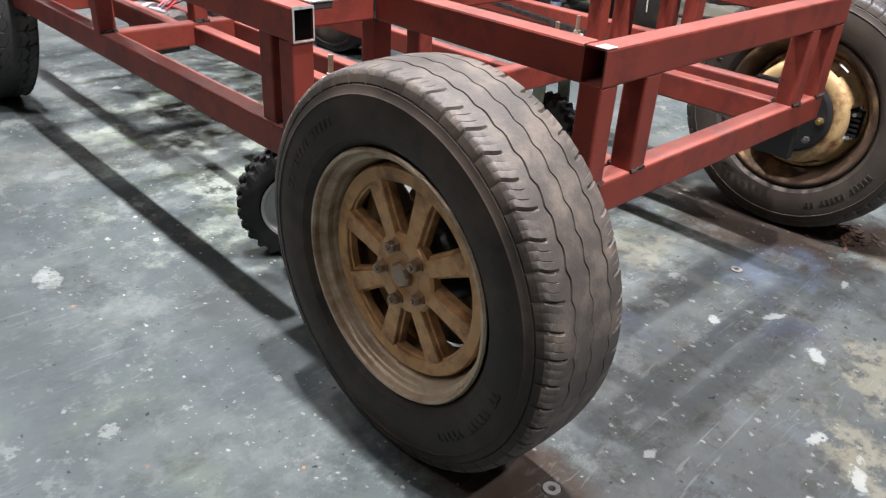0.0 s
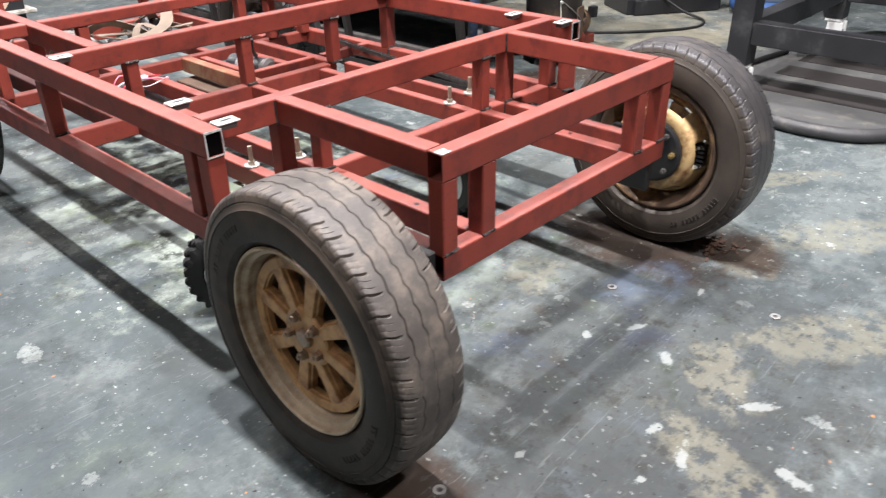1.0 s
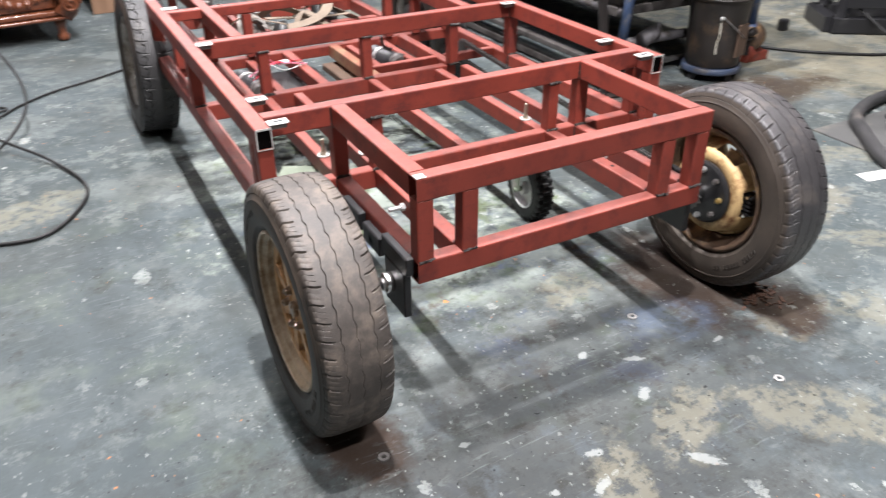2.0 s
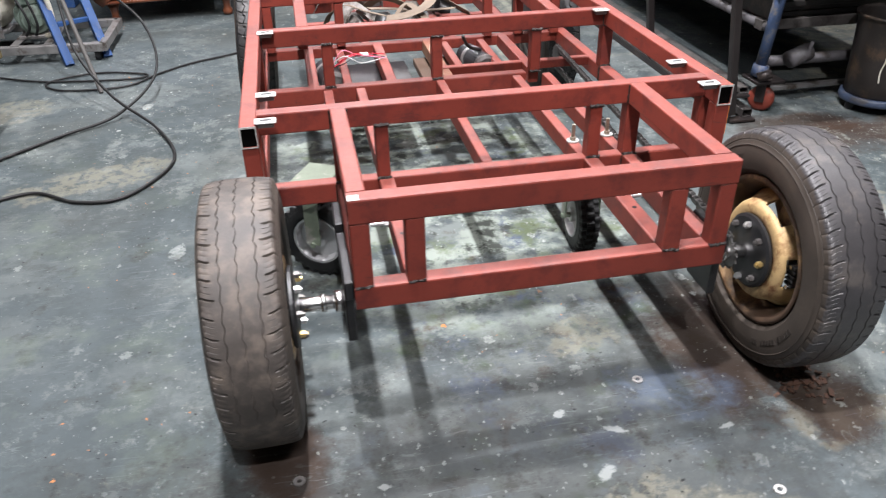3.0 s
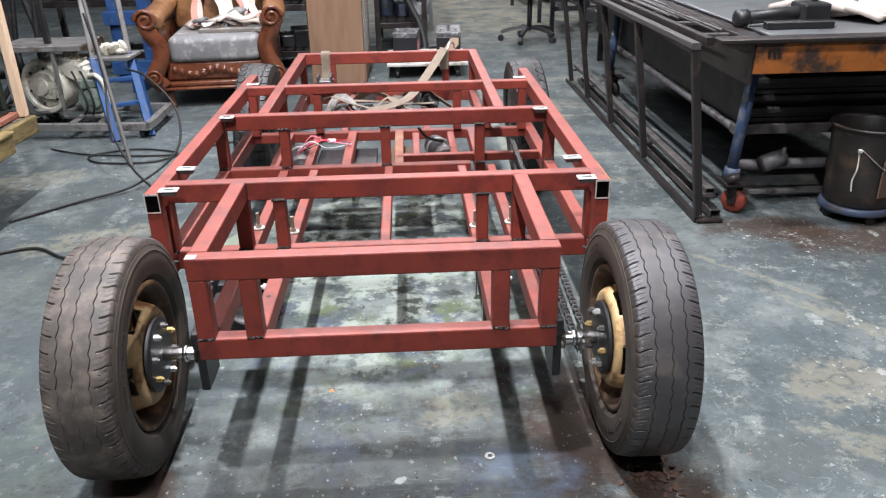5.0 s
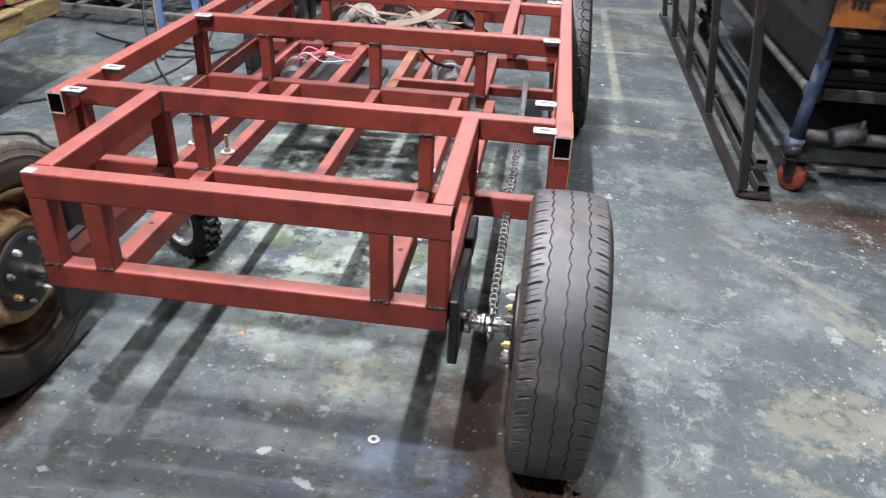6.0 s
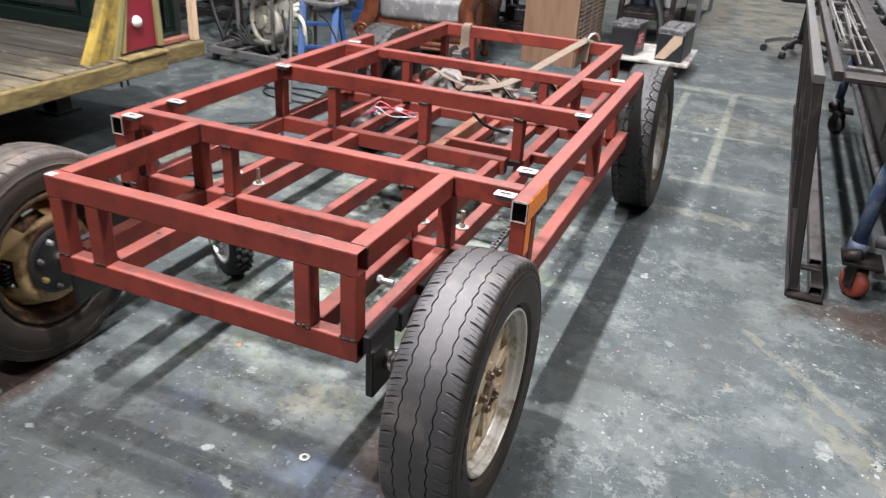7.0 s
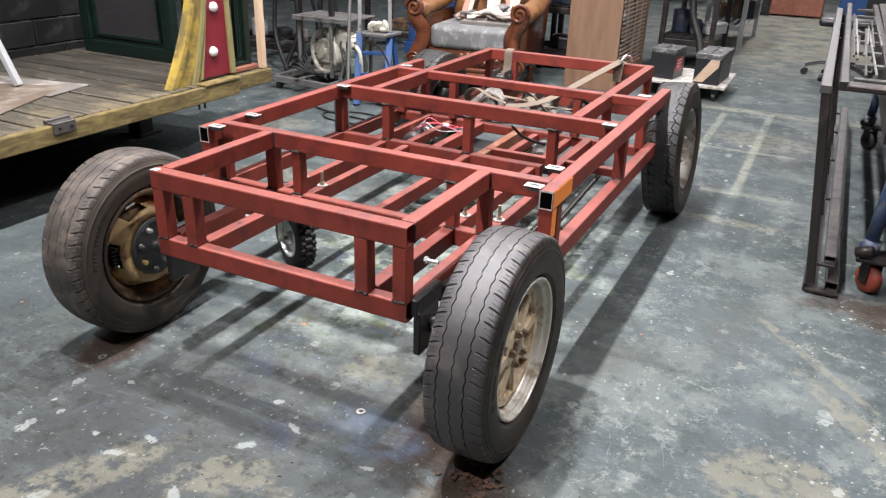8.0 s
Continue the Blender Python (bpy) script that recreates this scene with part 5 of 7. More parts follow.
def curved_panel(y0, y1, y2, y3, z0, z1, x, thick, bow, mat, name, parent, label=""):
    """An upright board that narrows upwards with bowed edges: y0..y1 at the foot, y2..y3 at the head."""
    n = 14
    loops = []
    for i in range(n + 1):
        t = i / n
        s = (1 - t) ** 2
        a, c = y2 + (y0 - y2) * s, y3 + (y1 - y3) * s * bow + (y1 - y3) * (1 - t) * (1 - bow)
        z = z0 + (z1 - z0) * t
        loops.append([(x, a, z), (x + thick, a, z), (x + thick, c, z), (x, c, z)])
    return part(name, loop_mesh(loops, True, True), mat, parent, label)


prop = thing("scenic_column", "flared wooden column, yellow and maroon with white knobs", "stage prop")
curved_panel(1.36, 1.565, 1.62, 1.69, 0.4005, 1.25, -1.745, 0.03, 0.8, YELLOW, "yellow_panel", prop, "worn yellow flared panel")
curved_panel(1.345, 1.385, 1.612, 1.63, 0.4005, 1.25, -1.752, 0.055, 0.9, YELLOW, "yellow_edge", prop)
curved_panel(1.5, 1.53, 1.665, 1.685, 0.4005, 1.25, -1.75, 0.05, 0.9, OLIVE, "olive_strip", prop)
curved_panel(1.57, 1.79, 1.69, 1.78, 0.4185, 1.25, -1.745, 0.032, 0.5, MAROON, "maroon_panel", prop, "maroon panel")
curved_panel(1.79, 1.825, 1.782, 1.805, 0.4185, 1.25, -1.75, 0.05, 0.5, OLIVE, "olive_strip", prop)
curved_panel(1.555, 1.572, 1.682, 1.692, 0.4185, 1.25, -1.75, 0.05, 0.5, OLIVE, "olive_strip", prop)
for yy, zz in ((1.672, 0.548), (1.7, 0.772), (1.72, 0.98)):
    part("knob", turned(Matrix.Translation((-1.713, yy, zz)) @ Matrix.Rotation(radians(90), 4, "Y"), revolve([(0.026, 0), (0.0265, 0.006), (0.022, 0.016), (0.012, 0.022), (0.001, 0.024)], 20)), WHITE, prop, "round white knob", True)


def framed_window(name, label, x0, x1, y0, y1, z0, z1, f, mat, m=None):
    """A frame of four bars with a pane, flat in x or in y."""
    w = thing(name, label, "window frame")
    flat_x = (x1 - x0) < (y1 - y0)
    wd = f
    spans = [((y0 if flat_x else x0), (y1 if flat_x else x1), z0, z0 + wd), ((y0 if flat_x else x0), (y1 if flat_x else x1), z1 - wd, z1), ((y0 if flat_x else x0), (y0 if flat_x else x0) + wd, z0 + wd, z1 - wd), ((y1 if flat_x else x1) - wd, (y1 if flat_x else x1), z0 + wd, z1 - wd)]
    for a, c, b0, b1 in spans:
        part("frame_bar", box(x0, x1, a, c, b0, b1, 0.006, 2) if flat_x else box(a, c, y0, y1, b0, b1, 0.006, 2), mat, w)
    a, c = (y0 if flat_x else x0) + wd, (y1 if flat_x else x1) - wd
    mid = (x0 + x1) / 2 if flat_x else (y0 + y1) / 2
    for q in (0.0, 0.028):
        part("bead", joined(*[box(mid - 0.012, mid + 0.012 + q * 0.3, aa, cc, b0, b1) if flat_x else box(aa, cc, mid - 0.012 - q * 0.3, mid + 0.012, b0, b1) for aa, cc, b0, b1 in ((a + q, c - q, z0 + wd + q, z0 + wd + q + 0.014), (a + q, a + q + 0.014, z0 + wd + q + 0.014, z1 - wd), (c - q - 0.014, c - q, z0 + wd + q + 0.014, z1 - wd))]), mat, w)
    pane = part("pane", box(mid - 0.002, mid + 0.002, a, c, z0 + wd, z1 - wd) if flat_x else box(a, c, mid - 0.002, mid + 0.002, z0 + wd, z1 - wd), GLASS, w, "dusty glass pane")
    return w


framed_window("window_frame", "dark green timber window leaning on the deck", -2.95, -2.2, 1.87, 1.93, 0.4005, 1.35, 0.075, GREEN)
framed_window("door_frame", "dark green glazed door frame beside a column", -1.8, -1.75, 1.83, 2.02, 0.4025, 1.4, 0.05, GREEN)
tagged(part("sill_board", box(-1.79, -1.72, 1.82, 2.04, 0.4035, 0.43, 0.004, 1), BROWN_WOOD), "red-brown timber sill board", "board")
tagged(part("batten", turned(pose(-1.71, 2.06, 0.4035, 0, 0, 0), box(-0.018, 0.018, -0.02, 0.02, 0, 1.0, 0.003, 1)), PALE_WOOD), "pale upright timber batten", "timber")
OLDBOARD = material("scuffed_brown_board", (0.12, 0.09, 0.065), 0.75, vary=0.35, scale=6, second=(0.2, 0.17, 0.14), amount=0.35, patch_scale=7)
MATGREY = material("grey_sheet", (0.15, 0.135, 0.12), 0.7, vary=0.25, scale=5, second=(0.34, 0.31, 0.27), amount=0.3, patch_scale=6)
tagged(part("cardboard_sheet", turned(pose(-2.35, 0.72, 0.4015, 0, 0, 24), box(-0.45, 0.32, -0.3, 0.28, 0, 0.008, 0.002, 1)), OLDBOARD), "worn brown board sheet on a deck", "sheet")
tagged(part("floor_mat", turned(pose(-2.5, 0.98, 0.4015, 0, 0, 12), box(-0.5, 0.42, -0.14, 0.14, 0, 0.006, 0.002, 1)), MATGREY), "grey patterned mat on a deck", "mat")
tr = thing("trestle", "grey painted timber trestle", "trestle")
GREYPAINT = material("grey_paint", (0.36, 0.37, 0.37), 0.55, vary=0.15, scale=7)
for dx in (0, -0.5):
    part("leg", tube((-2.35 + dx, 0.98, 0.415), (-2.55 + dx, 0.9, 1.05), 0.04, 0.025), GREYPAINT, tr)
    part("leg", tube((-2.75 + dx, 0.82, 0.415), (-2.55 + dx, 0.9, 1.05), 0.04, 0.025), GREYPAINT, tr)
part("top_bar", box(-3.05, -2.5, 0.87, 0.93, 1.04, 1.09, 0.004, 1), GREYPAINT, tr)

# ---- blower on its trolley ----
CREAM = material("grimy_cream_paint", (0.58, 0.555, 0.47), 0.5, vary=0.2, scale=10, second=(0.28, 0.25, 0.18), amount=0.26, patch_scale=9)
GREYGREEN = material("grey_green_enamel", (0.13, 0.17, 0.14), 0.45, vary=0.2, scale=12, second=(0.07, 0.07, 0.06), amount=0.3, patch_scale=14)
BLUE = material("blue_enamel", (0.02, 0.062, 0.18), 0.6, vary=0.25, scale=9, second=(0.1, 0.11, 0.13), amount=0.15, patch_scale=14, spec=0.3)
ANGLE = material("dull_mild_steel", (0.3, 0.29, 0.28), 0.45, metal=0.7, vary=0.25, scale=12, second=(0.1, 0.07, 0.05), amount=0.25, patch_scale=10)

trolley = thing("steel_trolley", "low steel angle trolley with a small table frame", "trolley")
for a, c in (((-2.5, 3.12, 0.075), (-1.5, 3.05, 0.075)), ((-2.5, 3.6, 0.075), (-1.5, 3.55, 0.075)), ((-2.49, 3.1, 0.075), (-2.49, 3.62, 0.075)), ((-1.5, 3.04, 0.075), (-1.5, 3.56, 0.075))):
    part("base_rail", tube(a, c, 0.04, 0.045), ANGLE, trolley)
for x in (-2.24, -1.95, -1.78):
    part("cross_bar", box(x - 0.02, x + 0.02, 3.07, 3.6, 0.098, 0.104), ANGLE, trolley)
for x, yy in ((-2.45, 3.13), (-1.54, 3.08), (-2.45, 3.58), (-1.54, 3.53)):
    part("castor", joined(turned(pose(x, yy, 0.03, 0, 90, 0), revolve([(0.008, -0.014), (0.03, -0.013), (0.03, 0.013), (0.008, 0.014)], 18, cap=True)), box(x - 0.02, x + 0.02, yy - 0.015, yy + 0.015, 0.04, 0.053)), BLACK_STEEL, trolley)
for x, yy in ((-2.36, 3.28), (-2.05, 3.24), (-2.24, 3.56), (-1.9, 3.54)):
    part("table_leg", tube((x, yy, 0.1045), (x, yy, 0.515), 0.022, 0.022, up=(0, 1, 0)), ANGLE, trolley)
part("table_top", joined(box(-2.38, -1.88, 3.22, 3.58, 0.518, 0.532, 0.002, 1), box(-2.38, -1.88, 3.22, 3.25, 0.5, 0.517, 0.002, 1)), ANGLE, trolley, "dull steel table top")
part("upright", tube((-2.1, 3.33, 0.533), (-2.12, 3.35, 1.2), 0.035, 0.035, up=(0, 1, 0)), BLACK_STEEL, trolley)
CASTFACE = material("dusty_cast_face", (0.42, 0.4, 0.33), 0.6, vary=0.3, scale=20, second=(0.2, 0.18, 0.14), amount=0.35, patch_scale=14)
blower = thing("blower", "grimy cream centrifugal blower with grey-green motor", "blower")
turn = pose(-2.17, 3.39, 0.272, 90, 0, -20)
part("volute", turned(turn, revolve([(0.02, -0.09), (0.15, -0.09), (0.164, -0.08), (0.168, 0.05), (0.162, 0.062), (0.14, 0.064), (0.134, 0.046), (0.03, 0.042)], 48, cap=True)), CREAM, blower, "cream drum-shaped volute")
part("face_disc", turned(turn, revolve([(0.133, 0.043), (0.129, 0.05), (0.1, 0.053), (0.088, 0.063), (0.055, 0.066), (0.048, 0.078), (0.012, 0.08)], 40, cap=True)), CASTFACE, blower, "dull grey cast face")
part("face_plate", turned(turn, joined(box(-0.06, 0.085, -0.075, 0.03, 0.064, 0.071, 0.004, 1), box(-0.045, 0.0, -0.06, -0.005, 0.071, 0.079, 0.003, 1))), CASTFACE, blower, "dull bolted cover plate")
for k in range(6):
    part("face_bolt", turned(turn @ Matrix.Rotation(k * math.tau / 6 + 0.3, 4, "Z"), rod((0.113, 0, 0.05), (0.113, 0, 0.06), 0.009, 6)), BLACK_STEEL, blower)
part("outlet", turned(pose(-1.95, 3.34, 0.365, 0, 24, -16), box(-0.12, 0.09, -0.06, 0.06, -0.055, 0.06, 0.014, 2)), CREAM, blower, "cream outlet duct")
part("outlet_flange", turned(pose(-1.95, 3.34, 0.365, 0, 24, -16), box(0.09, 0.104, -0.072, 0.072, -0.068, 0.072, 0.003, 1)), CREAM, blower)
for k in range(3):
    part("duct_rib", turned(pose(-1.95, 3.34, 0.365, 0, 24, -16), box(-0.075 + 0.055 * k, -0.06 + 0.055 * k, -0.064, 0.064, 0.055, 0.072, 0.003, 1)), CREAM, blower)
part("foot", box(-2.3, -2.04, 3.33, 3.47, 0.104, 0.125, 0.004, 1), ANGLE, blower)
comp = thing("pump_unit", "dusty grey-green pump with pale pipes on a trolley", "pump")
part("body", turned(pose(-1.87, 3.27, 0.2, 90, 0, 24), revolve([(0.02, -0.11), (0.07, -0.105), (0.078, -0.095), (0.078, 0.06), (0.07, 0.07), (0.035, 0.08), (0.03, 0.1)], 26, cap=True)), GREYGREEN, comp, "grey-green motor body")
for k in range(6):
    part("cooling_fin", turned(pose(-1.87, 3.27, 0.2, 90, 0, 24), ring_plate(0.077, 0.087, -0.085 + 0.024 * k, -0.08 + 0.024 * k, 26)), GREYGREEN, comp)
part("terminal_box", turned(pose(-1.88, 3.24, 0.28, 0, 0, 24), box(-0.045, 0.045, -0.04, 0.04, 0, 0.05, 0.006, 2)), GREYGREEN, comp)
part("foot", box(-1.95, -1.79, 3.18, 3.36, 0.104, 0.122, 0.003, 1), ANGLE, comp)
part("pipe", hose([(-1.86, 3.24, 0.35), (-1.8, 3.19, 0.36), (-1.755, 3.17, 0.31), (-1.75, 3.17, 0.2), (-1.765, 3.18, 0.13), (-1.81, 3.19, 0.115)], 0.014, 10), CREAM, comp, "bent cream pipe", True)
for k in range(2):
    part("pipe", hose([(-1.95 + 0.05 * k, 3.22, 0.38), (-1.9 + 0.05 * k, 3.15, 0.33), (-1.86 + 0.04 * k, 3.13, 0.2), (-1.9 + 0.05 * k, 3.16, 0.13)], 0.007, 8), RUBBER, comp, "black pump hose", True)
part("cable_bundle", joined(*[hose([(-2.42, 3.2 + 0.03 * k, 0.14), (-2.35, 3.16 + 0.04 * k, 0.17 + 0.02 * k), (-2.25, 3.2 + 0.02 * k, 0.13), (-2.3 + 0.04 * k, 3.26, 0.115)], 0.008, 6) for k in range(5)]), RUBBER, comp, "tangled black cables", True, "stuff")

RACK_BAR = material("dull_grey_bar", (0.07, 0.065, 0.06), 0.6, vary=0.2, scale=20)
truck = thing("blue_ladder_frame", "blue steel frame stand with thin grey uprights", "stand")
for a, c in (((-1.675, 2.99, 0.0), (-1.84, 3.3, 0.44)), ((-1.5, 3.1, 0.0), (-1.66, 3.42, 0.44))):
    part("leg", tube(a, c, 0.045, 0.04), BLUE, truck, "blue painted leg")
for a, c in (((-1.84, 3.3, 0.45), (-1.9, 3.42, 1.25)), ((-1.66, 3.42, 0.45), (-1.72, 3.52, 1.25))):
    part("upright", tube(a, c, 0.03, 0.03), ANGLE, truck)
part("shelf", box(-1.86, -1.62, 3.28, 3.52, 0.425, 0.447, 0.003, 1), ANGLE, truck)
for f in (0.16, 0.42, 0.72):
    part("rung", tube((-1.675 - 0.165 * f, 2.99 + 0.31 * f, 0.44 * f), (-1.5 - 0.16 * f, 3.1 + 0.32 * f, 0.44 * f), 0.025, 0.025), ANGLE if f < 0.3 else BLUE, truck)
part("back_leg", tube((-1.62, 3.5, 0.0), (-1.66, 3.46, 0.42), 0.035, 0.035), BLUE, truck)
tagged(part("rag_pile", turned(pose(-1.74, 3.4, 0.449), joined(*[turned(pose(random.Random(i).uniform(-0.06, 0.06), random.Random(i + 9).uniform(-0.05, 0.05), 0.02 + 0.012 * (i % 3), i * 40, i * 25, i * 70), revolve([(0.002, -0.018), (0.035, -0.012), (0.045, 0.003), (0.03, 0.016), (0.002, 0.02)], 9, cap=True)) for i in range(6)])), CREAM), "crumpled pale rags on a shelf", "rags")
part("tie_bar", rod((-1.43, 2.5, 0.004), (-1.7, 2.98, 0.86), 0.011, 10), RACK_BAR, truck, "thin leaning steel bar")
press = thing("blue_press", "blue steel press frame behind a sofa", "press")
for x in (-2.18, -1.95):
    part("column", tube((x, 4.75, 0), (x, 4.75, 1.7), 0.09, 0.09, up=(0, 1, 0)), BLUE, press)
for z in (0.12, 0.5, 1.2):
    part("beam", tube((-2.25, 4.7, z), (-1.7, 4.7, z), 0.07, 0.1), BLUE, press)
part("foot", tube((-1.95, 4.3, 0.05), (-1.95, 5.1, 0.05), 0.08, 0.09), BLUE, press)

# hoses on the floor
tagged(part("air_hose", hose([(-1.66, 1.35, 0.009), (-1.477, 1.42, 0.009), (-1.303, 1.309, 0.009), (-1.132, 1.323, 0.009), (-1.0, 1.6, 0.009), (-1.1, 1.93, 0.02), (-1.32, 2.22, 0.08), (-1.5, 2.5, 0.22), (-1.6, 2.8, 0.45), (-1.7, 2.95, 0.75)], 0.0065, 10, 10), RUBBER, None, "", True), "black air hose looped on the floor", "hose")
tagged(part("air_hose", hose([(-1.72, 1.72, 0.011), (-1.5, 1.95, 0.011), (-1.28, 2.12, 0.03), (-1.14, 2.4, 0.12), (-1.2, 2.68, 0.27), (-1.4, 2.9, 0.4), (-1.56, 3.05, 0.42)], 0.0065, 10, 10), RUBBER, None, "", True), "black air hose rising to a stand", "hose")
tagged(part("power_cable", hose([(-2.0, 2.85, 0.009), (-1.736, 2.72, 0.009), (-1.33, 2.66, 0.009), (-1.25, 2.72, 0.009), (-1.5, 2.8, 0.009), (-1.72, 2.7, 0.009), (-1.62, 2.56, 0.009), (-1.33, 2.55, 0.009), (-1.18, 2.72, 0.009), (-1.022, 2.86, 0.009), (-0.8, 2.98, 0.009), (-0.3, 3.3, 0.009)], 0.0055, 8, 8), RUBBER, None, "", True), "black power cable curled on the floor", "cable")

# ---- carved sofa ----
CARVED = material("varnished_carved_wood", (0.13, 0.04, 0.017), 0.3, vary=0.4, scale=14, bump=0.9, grain=24, second=(0.1, 0.028, 0.012), amount=0.35, patch_scale=8, coat=0.5)
LEATHER = material("dusty_grey_leather", (0.17, 0.17, 0.17), 0.5, vary=0.25, scale=8, bump=0.4, grain=60, second=(0.36, 0.35, 0.33), amount=0.3, patch_scale=9)
TAN = material("tan_leather", (0.24, 0.115, 0.045), 0.4, vary=0.2, scale=7, bump=0.2, second=(0.13, 0.05, 0.02), amount=0.36, patch_scale=9)
CLOTH = material("dirty_pale_cloth", (0.5, 0.43, 0.38), 0.9, vary=0.2, scale=9, bump=0.3)
PINKISH = material("faded_pink_cloth", (0.45, 0.22, 0.17), 0.9, vary=0.2, scale=9, bump=0.3)
NEARER = Matrix.Translation((-0.0058, -0.0835, 0.0746)) @ Matrix.Scale(0.942, 4)  # the sofa and what lies on it, as one
sofa = thing("carved_sofa", "ornate varnished carved-wood armchair with grey seat cushion", "sofa", NEARER @ pose(-1.29, 4.12, 0, 0, 0, 6))
part("seat_cushion", box(-0.32, 0.33, -0.01, 0.62, 0.25, 0.435, 0.05, 5), LEATHER, sofa, "dusty grey leather cushion", True)
part("front_rail", joined(box(-0.36, 0.37, 0.02, 0.1, 0.125, 0.25, 0.015, 2), box(-0.4, 0.41, -0.015, 0.1, 0.085, 0.12, 0.012, 2), box(-0.42, 0.43, -0.03, 0.1, 0.06, 0.083, 0.01, 2)), CARVED, sofa, "carved front rail", True)
leafs = []
for i in range(13):
    t = (i - 6) / 6
    leafs.append(turned(pose(t * 0.3, 0.012, 0.185 + 0.02 * math.cos(t * 6), 90, 0, 0) @ Matrix.Rotation(i * 0.9, 4, "Z"), revolve([(0.035 - 0.012 * abs(t), -0.004), (0.03 - 0.012 * abs(t), 0.008), (0.016, 0.006), (0.011, 0.014), (0.001, 0.016)], 12)))
part("rosette_carving", joined(*leafs), CARVED, sofa, "carved rosettes and leaves", True, "stuff")
spiral = [(0.075 * (1 - i / 26) * math.cos(i * 0.5), 0.075 * (1 - i / 26) * math.sin(i * 0.5)) for i in range(22)]
for s in (-1, 1):
    x = 0.4 * s
    front = sweep([(x - 0.02 * s, 0.0, 0.09), (x + 0.03 * s, -0.03, 0.17), (x - 0.02 * s, -0.02, 0.28), (x - 0.03 * s, -0.01, 0.38), (x + 0.02 * s, -0.03, 0.47), (x + 0.045 * s, -0.03, 0.54)], [(-0.05, -0.035), (0.0, -0.05), (0.05, -0.035), (0.055, 0.03), (-0.055, 0.03)], steps=7, up=(0, -1, 0))
    part("arm_front", front, CARVED, sofa, "scrolled carved arm front", True)
    for zc, rr in ((0.56, 1.0), (0.16, 0.8)):
        part("scroll", sweep([(x + 0.03 * s + s * a * rr, -0.065, zc + b * rr) for a, b in spiral], round_section(0.014 * rr, 7), steps=2, up=(0, 1, 0)), CARVED, sofa, "carved spiral scroll", True)
        part("boss", turned(pose(x + 0.03 * s, -0.03, zc, 90, 0, 0), revolve([(0.075 * rr, 0), (0.07 * rr, 0.02), (0.03 * rr, 0.032), (0.001, 0.035)], 24)), CARVED, sofa, "", True)
    part("arm_pad", sweep([(x + 0.02 * s, 0.02, 0.53), (x + 0.03 * s, 0.25, 0.55), (x + 0.02 * s, 0.5, 0.57), (x, 0.7, 0.62)], [(0.085 * math.cos(a), 0.07 * math.sin(a)) for a in [k * math.tau / 14 for k in range(14)]], steps=6), TAN, sofa, "tan leather arm roll", True)
    part("arm_side", box(x - 0.03, x + 0.03, 0.03, 0.72, 0.12, 0.5, 0.02, 2), CARVED, sofa, "", True)
    part("foot", turned(pose(x * 0.9, 0.05, 0), revolve([(0.018, -0.079), (0.034, -0.07), (0.036, -0.045), (0.022, -0.025), (0.027, 0.015), (0.045, 0.06)], 16, cap=True)), CARVED, sofa, "", True)
    part("foot", turned(pose(x * 0.9, 0.66, 0), revolve([(0.018, -0.079), (0.034, -0.07), (0.036, -0.045), (0.022, -0.025), (0.027, 0.015), (0.045, 0.06)], 16, cap=True)), CARVED, sofa, "", True)
part("backrest", turned(pose(0, 0.62, 0.4, -12, 0, 0), box(-0.36, 0.37, 0, 0.14, 0, 0.6, 0.06, 3)), TAN, sofa, "tan leather back", True)
part("back_frame", turned(pose(0, 0.7, 0.3, -12, 0, 0), box(-0.42, 0.43, 0.08, 0.16, 0, 0.8, 0.03, 2)), CARVED, sofa, "", True)
rnd = random.Random(21)
for i in range(9):
    x, yy = -1.25 + rnd.uniform(-0.26, 0.3), 4.4 + rnd.uniform(-0.05, 0.16)
    c = tagged(part("junk_cloth", turned(pose(x, yy, 0.46 + 0.018 * (i % 4), rnd.uniform(-20, 20), rnd.uniform(-20, 20), rnd.uniform(0, 180)), sweep([(-0.14, 0, 0), (-0.05, rnd.uniform(-0.04, 0.04), 0.03), (0.05, rnd.uniform(-0.04, 0.04), 0.0), (0.14, 0, 0.02)], [(-0.04, -0.008), (0.045, -0.01), (0.04, 0.012), (-0.05, 0.01)], steps=4)), (CLOTH, LEATHER, CLOTH)[i % 3], None, "", True), "crumpled dirty cloth heaped on a sofa", "cloth", "cloths on the sofa")
    c.matrix_basis = NEARER
for i in range(8):
    r = random.Random(130 + i)
    x = -1.52 + 0.075 * i
    tagged(part("cloth_strip", sweep([(x, 4.76, 0.86), (x + r.uniform(-0.05, 0.05), 4.68, 0.72 + r.uniform(-0.03, 0.03)), (x + r.uniform(-0.08, 0.08), 4.6, 0.58), (x + r.uniform(-0.1, 0.1), 4.48, 0.49), (x + r.uniform(-0.12, 0.12), 4.38, 0.475)], [(-0.028, -0.003), (0.028, -0.003), (0.028, 0.003), (-0.028, 0.003)], steps=5, up=(r.uniform(-0.3, 0.3), -1, 0.4)), (CLOTH, PINKISH, WHITE)[i % 3]), ("dirty pale", "faded pink", "white")[i % 3] + " cloth strip hanging over a sofa back", "cloth", "cloth strips on the sofa").matrix_basis = NEARER
tagged(part("grey_tray", turned(pose(-1.2, 4.3, 0.432, 0, 0, 4), box(-0.22, 0.25, -0.05, 0.05, 0, 0.03, 0.006, 2)), MATGREY), "flat grey plastic tray on a cushion", "tray").matrix_basis = NEARER

